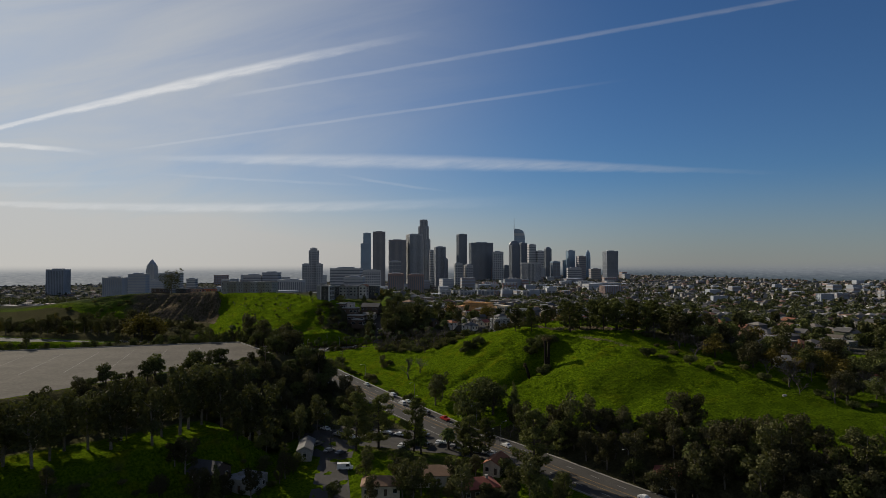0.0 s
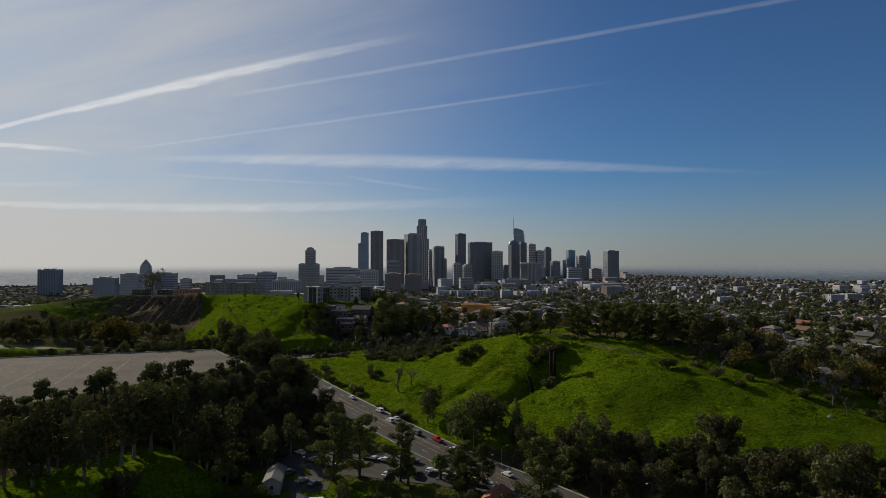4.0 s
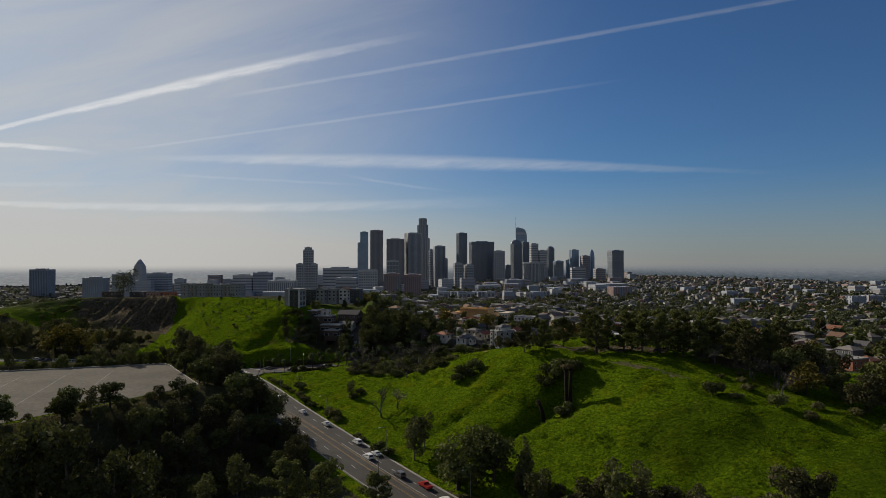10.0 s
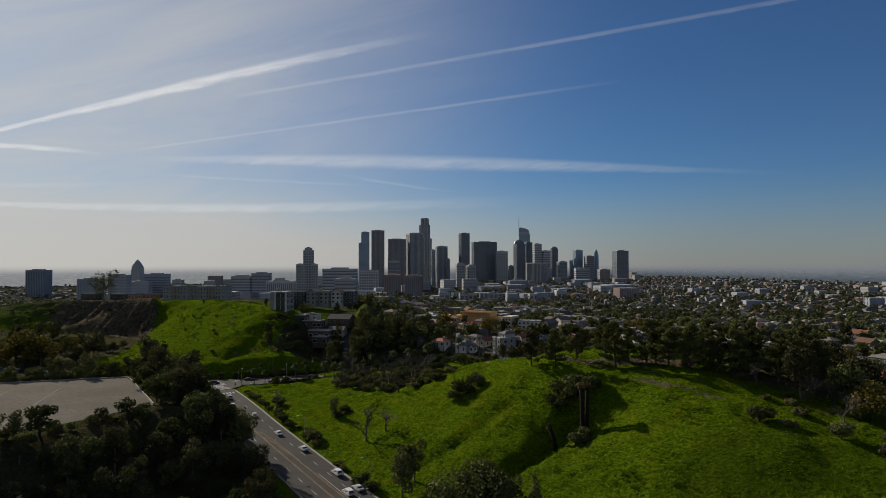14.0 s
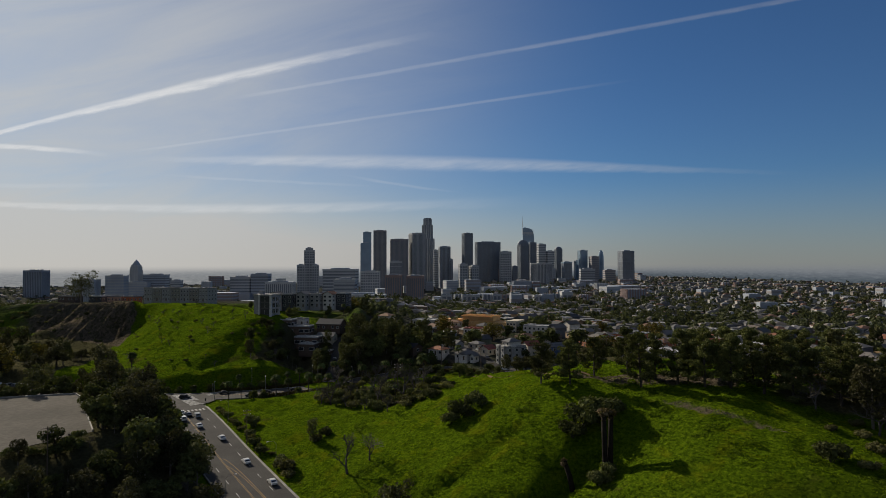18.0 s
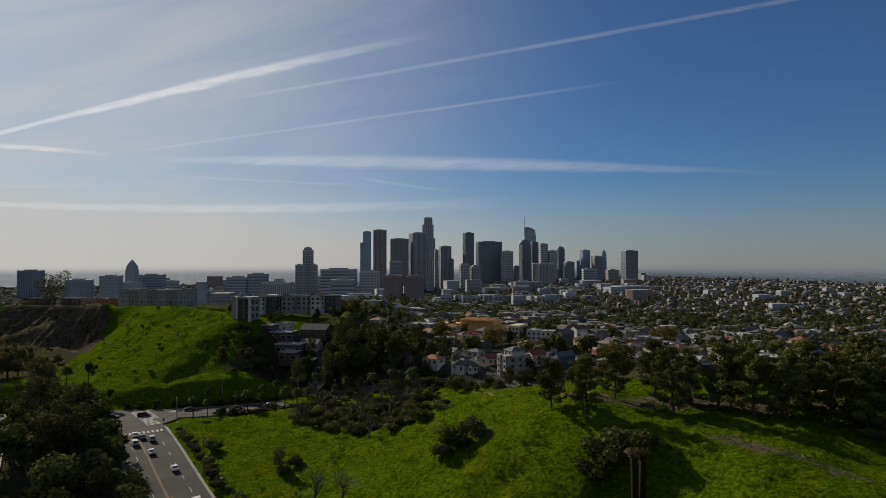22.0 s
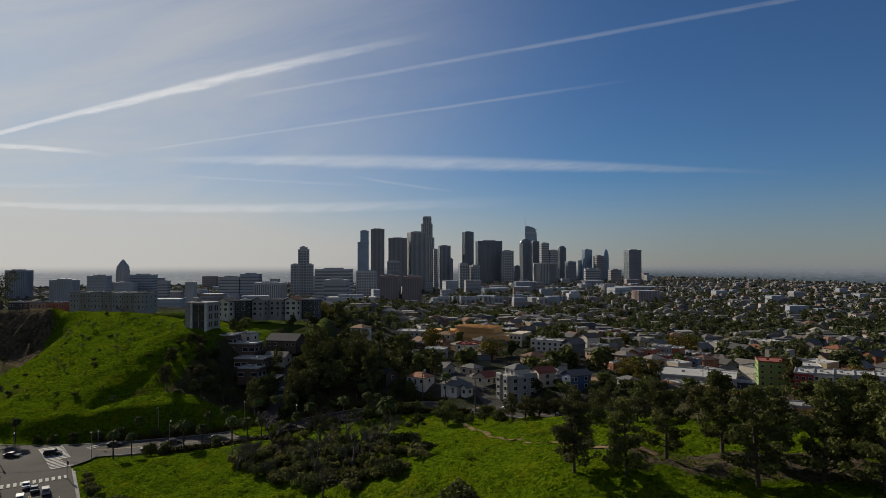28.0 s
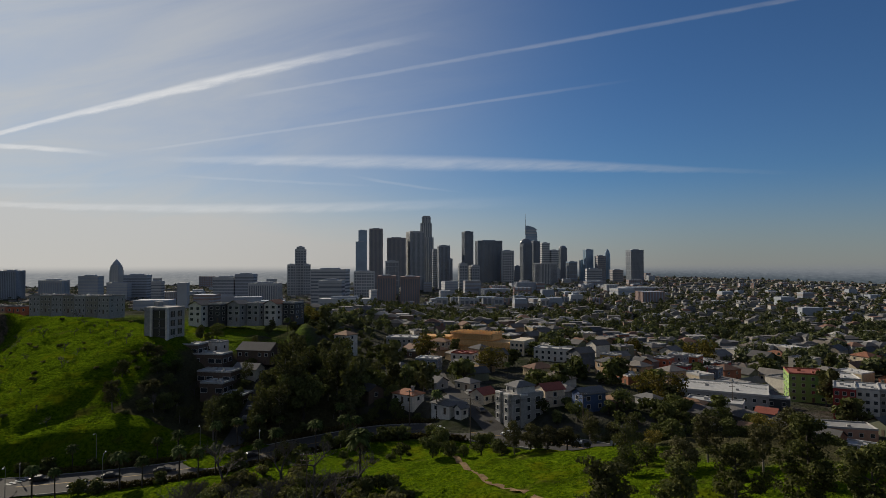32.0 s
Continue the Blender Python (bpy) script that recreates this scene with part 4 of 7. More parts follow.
def plant(kind, x, y, size=1.0, group="", label="", z=None, stretch=1.0):
    name, text, category, forms = KINDS[kind]
    form = plant_rng.choice(forms)
    z = ground_at(x, y) if z is None else z
    m = pose(x, y, z, rz=plant_rng.uniform(0, 360)) @ Matrix.Diagonal((size, size, size * stretch, 1))
    thing = tagged(new(name, form[0]), label or text, category, group)
    thing.matrix_basis = m
    for piece in form[1:]:
        if piece is not None:
            part(piece.name.split(".")[0], piece, (), thing)
    TAKEN.append((x, y, 2.0 * size))
    return thing


def far_from_roads(x, y, extra=2.0):
    return all(along(road, np.array([x]), np.array([y]))[0][0] > half + extra for road, half in ROADS)


def scatter(count, kinds, inside, box, group, sizes=(0.7, 1.25), gap=3.5, seed=1):
    """Plants spread unevenly over a region."""
    rng, mine, made = random.Random(seed), [], 0
    for _ in range(count * 12):
        if made >= count:
            break
        x, y = rng.uniform(box[0], box[1]), rng.uniform(box[2], box[3])
        if not inside(x, y) or not far_from_roads(x, y) or any((x - a) ** 2 + (y - b) ** 2 < gap * gap for a, b in mine):
            continue
        if any((x - a) ** 2 + (y - b) ** 2 < c * c for a, b, c in CLEARED):
            continue
        mine.append((x, y))
        plant(rng.choice(kinds), x, y, rng.uniform(*sizes), group)
        made += 1


def road_n(x, y):
    return 0.77 * x + 0.63 * y - 143.5


def road_s(x, y):
    return -0.63 * x + 0.77 * y


def edge_of(x, y):
    return float(lot_edge(np.array([x]), np.array([y]))[0])


# places kept free of scattered plants: x, y, radius
CLEARED = [(-152 + 7.0 * i, 161 + 8.3 * i, 15) for i in range(-3, 8)] + [(-50, 243, 24), (-15, 237, 18), (-62, 232, 13), (-50, 215, 14), (-56, 200, 9), (-20, 205, 9), (-78, 196, 12), (0, 214, 6),
           (57, 207, 7), (-4, 200, 7)]

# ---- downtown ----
# tower colours are lifted and blued, with the distance haze painted in
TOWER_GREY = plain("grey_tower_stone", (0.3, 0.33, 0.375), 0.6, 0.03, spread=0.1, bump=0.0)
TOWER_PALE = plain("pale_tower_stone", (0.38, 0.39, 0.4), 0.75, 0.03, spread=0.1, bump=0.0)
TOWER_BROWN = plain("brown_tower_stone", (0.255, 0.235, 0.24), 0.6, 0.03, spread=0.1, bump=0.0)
TOWER_HAZED_BLACK = plain("black_tower_metal", (0.145, 0.17, 0.205), 0.45, 0.03, spread=0.1, bump=0.0)
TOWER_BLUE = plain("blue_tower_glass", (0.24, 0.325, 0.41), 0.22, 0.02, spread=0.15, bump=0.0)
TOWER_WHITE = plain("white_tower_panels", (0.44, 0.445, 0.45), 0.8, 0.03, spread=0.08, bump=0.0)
TOWER_HAZED_GLASS = plain("dark_tower_glass", (0.175, 0.195, 0.225), 0.2, 0.02, spread=0.15, bump=0.0)
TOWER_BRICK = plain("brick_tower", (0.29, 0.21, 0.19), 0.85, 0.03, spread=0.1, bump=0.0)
GREEN_ROOF = plain("green_roof_metal", (0.10, 0.32, 0.16), 0.6, 0.05)
FLOOR_Z = -42.0


def side_fins(g, w, d, z0, z1, gap, proud, wide):
    """Upright fins on all four sides."""
    n = max(2, int(w / gap))
    for i in range(n + 1):
        x = -w / 2 + w * i / n
        g.box(x - wide / 2, x + wide / 2, -d / 2 - proud, -d / 2, z0, z1)
        g.box(x - wide / 2, x + wide / 2, d / 2, d / 2 + proud, z0, z1)
    n = max(2, int(d / gap))
    for i in range(n + 1):
        y = -d / 2 + d * i / n
        g.box(-w / 2 - proud, -w / 2, y - wide / 2, y + wide / 2, z0, z1)
        g.box(w / 2, w / 2 + proud, y - wide / 2, y + wide / 2, z0, z1)


def floor_bands(g, w, d, z0, z1, gap, proud, tall):
    """Level spandrel bands round all four sides."""
    z = z0
    while z < z1 - tall:
        g.box(-w / 2 - proud, w / 2 + proud, -d / 2 - proud, d / 2 + proud, z, z + tall)
        z += gap


def tower(x, y, wide, top, label, skin, style="bands", turn=20.0, deep=1.0, cut=None, crown=True, infill=None, name="skyscraper", base=None):
    """A tower whose shape spans wide metres as seen from the front, however far it is turned."""
    base = FLOOR_Z if base is None else base
    a = abs(radians(turn))
    w = wide / (math.cos(a) + deep * math.sin(a))
    d = w * deep
    thing = empty(name, label, "building", "downtown towers", at=pose(x, y + d / 2, 0, rz=turn))
    body = Geo()
    body.box(-w / 2, w / 2, -d / 2, d / 2, base, top)
    glass = infill or TOWER_HAZED_GLASS
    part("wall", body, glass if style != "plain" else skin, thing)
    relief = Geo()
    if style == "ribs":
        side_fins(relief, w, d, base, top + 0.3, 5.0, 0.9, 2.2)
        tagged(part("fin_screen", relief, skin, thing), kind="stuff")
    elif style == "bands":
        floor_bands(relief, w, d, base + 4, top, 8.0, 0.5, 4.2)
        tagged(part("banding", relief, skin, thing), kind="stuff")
    elif style == "grid":
        side_fins(relief, w, d, base, top + 0.3, 7.0, 0.7, 2.4)
        floor_bands(relief, w, d, base + 4, top, 9.0, 0.5, 3.2)
        tagged(part("facade_grid", relief, skin, thing), kind="stuff")
    elif style == "glass":
        side_fins(relief, w, d, base, top + 0.2, 11.0, 0.35, 0.7)
        floor_bands(relief, w, d, base + 6, top, 16.0, 0.25, 1.2)
        tagged(part("mullion_grid", relief, skin, thing), kind="stuff")
    if crown:
        g = Geo()
        g.box(-w / 2 - 0.6, w / 2 + 0.6, -d / 2 - 0.6, d / 2 + 0.6, top - 5, top + 0.8)
        part("parapet", g, skin, thing)
        g = Geo()
        g.box(-w * 0.28, w * 0.25, -d * 0.25, d * 0.28, top + 0.8, top + 3.5)
        part("roof_plant", g, TOWER_GREY, thing)
    return thing


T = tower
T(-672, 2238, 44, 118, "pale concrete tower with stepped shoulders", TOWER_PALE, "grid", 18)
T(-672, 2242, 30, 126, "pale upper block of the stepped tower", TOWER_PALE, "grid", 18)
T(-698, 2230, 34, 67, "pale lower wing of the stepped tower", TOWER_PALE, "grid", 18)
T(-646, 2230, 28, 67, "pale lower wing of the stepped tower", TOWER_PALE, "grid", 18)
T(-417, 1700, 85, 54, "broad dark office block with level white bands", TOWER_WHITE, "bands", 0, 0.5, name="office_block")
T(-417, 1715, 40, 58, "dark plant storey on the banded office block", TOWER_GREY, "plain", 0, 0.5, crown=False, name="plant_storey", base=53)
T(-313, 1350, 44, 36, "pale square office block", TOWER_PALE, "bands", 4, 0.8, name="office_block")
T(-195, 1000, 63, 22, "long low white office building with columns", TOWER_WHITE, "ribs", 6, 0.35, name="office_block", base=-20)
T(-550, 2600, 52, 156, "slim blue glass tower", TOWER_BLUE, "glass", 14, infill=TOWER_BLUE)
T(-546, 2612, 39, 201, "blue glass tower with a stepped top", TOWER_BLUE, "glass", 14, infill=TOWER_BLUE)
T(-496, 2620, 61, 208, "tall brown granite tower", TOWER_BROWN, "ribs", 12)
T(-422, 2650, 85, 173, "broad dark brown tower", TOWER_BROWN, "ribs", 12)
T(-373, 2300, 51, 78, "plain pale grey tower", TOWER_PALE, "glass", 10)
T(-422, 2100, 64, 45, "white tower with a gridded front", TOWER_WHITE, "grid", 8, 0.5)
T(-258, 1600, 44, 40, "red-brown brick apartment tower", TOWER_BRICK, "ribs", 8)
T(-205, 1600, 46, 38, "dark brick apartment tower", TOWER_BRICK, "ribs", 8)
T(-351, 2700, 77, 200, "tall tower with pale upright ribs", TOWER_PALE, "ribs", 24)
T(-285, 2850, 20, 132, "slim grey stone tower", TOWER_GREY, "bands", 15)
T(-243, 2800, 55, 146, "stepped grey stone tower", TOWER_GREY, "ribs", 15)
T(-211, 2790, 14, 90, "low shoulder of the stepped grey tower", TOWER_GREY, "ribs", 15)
T(-139, 2750, 47, 201, "tall dark glass tower with a white cap line", TOWER_HAZED_BLACK, "ribs", 22)
T(-47, 2500, 98, 153, "broad dark blue-black slab tower", TOWER_HAZED_BLACK, "ribs", 16, 0.45)
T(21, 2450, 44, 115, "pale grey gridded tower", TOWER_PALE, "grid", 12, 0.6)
T(57, 2500, 22, 60, "small dark office tower", TOWER_HAZED_BLACK, "bands", 10)
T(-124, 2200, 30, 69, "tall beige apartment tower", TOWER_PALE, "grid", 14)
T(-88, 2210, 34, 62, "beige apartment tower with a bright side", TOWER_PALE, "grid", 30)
T(97, 2700, 45, 150, "dark tower with a rounded top", TOWER_HAZED_BLACK, "ribs", 20)
T(137, 2750, 34, 160, "slim dark twin tower", TOWER_HAZED_BLACK, "ribs", 20)
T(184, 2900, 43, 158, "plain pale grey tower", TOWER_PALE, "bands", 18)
T(252, 2800, 30, 133, "dark tower with a curved top", TOWER_HAZED_BLACK, "ribs", 15)
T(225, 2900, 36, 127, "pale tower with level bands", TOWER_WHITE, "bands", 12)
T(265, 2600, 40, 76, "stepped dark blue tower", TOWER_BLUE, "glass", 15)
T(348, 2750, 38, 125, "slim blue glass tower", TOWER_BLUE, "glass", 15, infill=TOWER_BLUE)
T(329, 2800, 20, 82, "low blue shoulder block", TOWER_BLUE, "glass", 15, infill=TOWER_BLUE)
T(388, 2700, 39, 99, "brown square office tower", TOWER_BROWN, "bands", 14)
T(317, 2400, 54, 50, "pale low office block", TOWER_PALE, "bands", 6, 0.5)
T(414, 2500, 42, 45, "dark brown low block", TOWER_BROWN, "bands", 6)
T(456, 2390, 52, 114, "square black glass tower", TOWER_HAZED_BLACK, "glass", 12)
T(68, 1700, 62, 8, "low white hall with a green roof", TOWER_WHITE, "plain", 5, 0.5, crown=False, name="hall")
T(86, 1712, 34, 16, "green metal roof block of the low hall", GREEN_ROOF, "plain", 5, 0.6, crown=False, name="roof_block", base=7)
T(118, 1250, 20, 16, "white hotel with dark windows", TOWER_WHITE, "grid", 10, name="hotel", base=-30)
T(-1489, 1966, 62, 50, "dark ribbed jail block", TOWER_GREY, "ribs", 6, 0.7, name="office_block", infill=TOWER_HAZED_BLACK)
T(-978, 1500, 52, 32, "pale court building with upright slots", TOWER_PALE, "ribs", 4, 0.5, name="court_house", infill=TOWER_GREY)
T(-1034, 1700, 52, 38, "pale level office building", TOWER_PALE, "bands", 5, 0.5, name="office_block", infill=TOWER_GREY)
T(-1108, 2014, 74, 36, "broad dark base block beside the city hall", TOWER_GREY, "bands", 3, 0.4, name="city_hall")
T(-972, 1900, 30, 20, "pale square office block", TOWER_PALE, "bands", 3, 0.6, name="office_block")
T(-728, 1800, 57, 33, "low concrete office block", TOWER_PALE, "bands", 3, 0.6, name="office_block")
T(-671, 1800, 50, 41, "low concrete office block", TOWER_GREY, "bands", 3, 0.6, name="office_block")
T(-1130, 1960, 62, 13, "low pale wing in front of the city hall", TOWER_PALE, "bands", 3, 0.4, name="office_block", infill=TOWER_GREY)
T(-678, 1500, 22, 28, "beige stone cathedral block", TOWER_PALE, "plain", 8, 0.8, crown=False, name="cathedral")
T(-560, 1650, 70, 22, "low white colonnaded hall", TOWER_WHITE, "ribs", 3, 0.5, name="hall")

# ribbed drum with pale columns
thing = empty("skyscraper", "dark tower ringed with white upright columns", "building", "downtown towers", at=pose(140, 2240, 0))
ring = [(37 * math.cos(a), 37 * math.sin(a)) for a in np.linspace(0, 2 * math.pi, 9)[:-1] + 0.39]
g = Geo()
g.prism(ring, FLOOR_Z, 69)
part("wall", g, TOWER_HAZED_GLASS, thing)
for (ax, ay), (bx, by) in zip(ring, ring[1:] + ring[:1]):
    g = Geo()
    for k in range(6):
        x, y = ax + (bx - ax) * k / 6, ay + (by - ay) * k / 6
        g.box(x * 1.02 - 0.9, x * 1.02 + 0.9, y * 1.02 - 0.9, y * 1.02 + 0.9, FLOOR_Z, 68)
    tagged(part("column_screen", g, TOWER_WHITE, thing), kind="stuff")
g = Geo()
g.prism([(x * 1.05, y * 1.05) for x, y in ring], 66.5, 71)
part("parapet", g, TOWER_WHITE, thing)

# tallest tower: round tiers and a crown
thing = empty("skyscraper", "tallest pale stone tower with stepped round crown", "building", "downtown towers", at=pose(-334, 2970, 0))
for i, (r, top, off) in enumerate(((28, 188, 2), (24, 251, -2), (18, 279, -1), (15.5, 284, -1))):
    ring = [(off + r * math.cos(a), r * math.sin(a)) for a in np.linspace(0, 2 * math.pi, 17)[:-1]]
    g = Geo()
    g.prism(ring, FLOOR_Z if i < 3 else 279, top)
    tier = part("tier", g, TOWER_HAZED_GLASS if i < 3 else TOWER_PALE, thing)
    g = Geo()
    for x, y in ring:
        x = off + (x - off) * 1.01
        g.box(x - 1.6, x + 1.6, y * 1.01 - 1.6, y * 1.01 + 1.6, FLOOR_Z if i == 0 else (150, 150, 240, 279)[i], top + 0.6)
    part("ribs", g, TOWER_PALE, tier)

# sail-topped glass tower with a mast
thing = empty("skyscraper", "glass tower with a curved sail roof and a mast", "building", "downtown towers", at=pose(134, 3000, 0))
g = Geo()
profile = [(-27, 236), (-20, 240), (-8, 238), (6, 234), (17, 228), (24, 205), (27, 150), (28, FLOOR_Z), (-27, FLOOR_Z)]
k = len(g.v)
for y in (0, 40):
    g.v.extend((x, y, z) for x, z in profile)
n = len(profile)
g.f.append(tuple(range(k, k + n)))
g.f.append(tuple(range(k + 2 * n - 1, k + n - 1, -1)))
g.f.extend((k + i, k + n + i, k + n + (i + 1) % n, k + (i + 1) % n) for i in range(n))
g.m.extend([0] * (n + 2))
part("wall", g, TOWER_BLUE, thing)
g = Geo()
for z in range(-30, 225, 14):
    g.box(-27.4, 24.5 if z > 150 else 27.6, -0.5, 0.2, z, z + 2.0)
part("bands", g, TOWER_GREY, thing)
g = Geo()
for z in (203, 209, 215):
    g.box(-27.6, 22, -0.9, 0.1, z, z + 3.0)
part("crown_lines", g, TOWER_WHITE, thing)
g = Geo()
g.tube([(-27, 4, 200), (-27, 4, 262), (-27, 4, 292)], [1.5, 1.0, 0.5], 6)
part("mast", g, METAL, thing)

# round-shouldered towers
for x, y, w, z0, z1, label, mat in ((97, 2697, 45, 150, 170, "dark curved roof of the twin tower", TOWER_HAZED_BLACK), (432, 2800, 24, FLOOR_Z, 129, "slim blue tower with a bullet-shaped top", TOWER_BLUE),
                                    (252, 2798, 30, 133, 144, "dark arched tower roof", TOWER_HAZED_BLACK)):
    thing = empty("tower_top" if z0 > 0 else "skyscraper", label, "building", "downtown towers", at=pose(x, y + 14, 0))
    g = Geo()
    low = z0 if z0 > 0 else z1 - 40
    if z0 < 0:
        g.prism([(w / 2 * math.cos(a), 12 * math.sin(a)) for a in np.linspace(0, 2 * math.pi, 13)[:-1]], z0, low)
    for i in range(5):
        s0, s1 = math.cos(i * 0.3), math.cos((i + 1) * 0.3)
        a0, a1 = math.sin(i * 0.3), math.sin((i + 1) * 0.3)
        ring = [(w / 2 * s0 * math.cos(a), 12 * s0 * math.sin(a)) for a in np.linspace(0, 2 * math.pi, 13)[:-1]]
        g.prism(ring, low + (z1 - low) * a0, low + (z1 - low) * a1, 0, s1 / s0)
    part("wall", g, mat, thing)

# city hall tower
thing = empty("city_hall_tower", "pale stepped city hall tower with a pyramid roof", "building", "downtown towers", at=pose(-1180, 2034, 0))
for w, z0, z1, s in ((13.5, FLOOR_Z, 52, 1), (12.3, 52, 62, 0.98), (10.6, 62, 68, 0.92)):
    g = Geo()
    g.box(-w, w, -w, w, z0, z1, 0, s)
    part("tier", g, TOWER_PALE, thing)
    g = Geo()
    side_fins(g, 2 * w, 2 * w, max(z0, 0), z1 - 1, 5, 0.6, 1.6)
    tagged(part("pilaster_screen", g, TOWER_WHITE, thing), kind="stuff")
g = Geo()
g.box(-9.2, 9.2, -9.2, 9.2, 68, 73, 0, 0.80)
g.box(-7.0, 7.0, -7.0, 7.0, 73, 78, 0, 0.68)
g.box(-4.6, 4.6, -4.6, 4.6, 78, 82, 0, 0.45)
part("roof", g, TOWER_GREY, thing)
g = Geo()
g.box(-1.4, 1.4, -1.4, 1.4, 82, 85, 0, 0.3)
part("lantern", g, TOWER_PALE, thing)

# blocks of the wider centre; grey infill paints in the low contrast of haze
rng = random.Random(21)
centre = [TOWER_PALE, TOWER_WHITE, TOWER_GREY, TOWER_BROWN, TOWER_PALE, TOWER_BRICK]
for i in range(165):
    y = rng.uniform(1250, 3300) if i < 105 else rng.uniform(1000, 2100)
    x = rng.uniform(-0.62 * y, 0.22 * y) if i < 105 else rng.uniform(0.02 * y, 0.68 * y)
    if abs(x + 100) < 60 and y < 1500:
        continue
    high = rng.choice((8, 10, 14, 18, 24, 30)) if y < 2100 else rng.choice((12, 18, 26, 36, 50))
    if x > 0.08 * y:
        high *= 0.6
    g_y = ground_at(x, y)
    tower(x, y, rng.uniform(24, 75) if i < 105 else rng.uniform(14, 30), g_y + (high if i < 105 else 5 + 0.6 * high), rng.choice(("pale low office block", "plain concrete city warehouse", "grey square apartment block", "pale apartment block with level windows")),
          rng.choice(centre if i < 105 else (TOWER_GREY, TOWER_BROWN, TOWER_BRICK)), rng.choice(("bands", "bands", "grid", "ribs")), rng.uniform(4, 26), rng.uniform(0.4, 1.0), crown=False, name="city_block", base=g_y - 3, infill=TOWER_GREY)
# terraces of pale flats below the towers
for i in range(26):
    x, y = -330 + 17 * i + rng.uniform(-3, 3), 1180 + rng.uniform(-25, 60)
    z = ground_at(x, y)
    tower(x, y, rng.uniform(14, 19), z + rng.uniform(11, 16), "pale stucco flats with a tiled roof edge", rng.choice((TOWER_PALE, TOWER_WHITE, TOWER_BRICK)), "grid", rng.uniform(5, 20), 0.8, crown=False,
          name="apartment_block", base=z - 2)
# ---- houses ----
def window(g_w, g_h):
    """Frame and recessed pane in one piece, seen from -y, centred over the sill."""
    g = Geo()
    rects = ((g_w / 2 + 0.12, -0.12, g_h + 0.12, 0.04), (g_w / 2 + 0.12, -0.12, g_h + 0.12, -0.10), (g_w / 2, 0.0, g_h, -0.10), (g_w / 2, 0.0, g_h, -0.03))
    for x, z0, z1, y in rects:
        g.v.extend(((-x, y, z0), (x, y, z0), (x, y, z1), (-x, y, z1)))
    for k in range(3):
        for i in range(4):
            j = (i + 1) % 4
            g.f.append((4 * k + i, 4 * k + j, 4 * k + 4 + j, 4 * k + 4 + i))
            g.m.append(0)
    g.f.append((12, 13, 14, 15))
    g.m.append(1)
    return g.mesh("window", TRIM, GLASS_DARK)


WINDOWS = {k: window(*k) for k in ((1.2, 1.3), (1.8, 1.4), (0.9, 1.2), (2.6, 1.6))}
g = Geo()
g.box(-0.5, 0.5, -0.08, 0.05, 0, 2.1)
DOOR = g.mesh("door", WOOD_POLE)
HOUSE_CACHE = {}


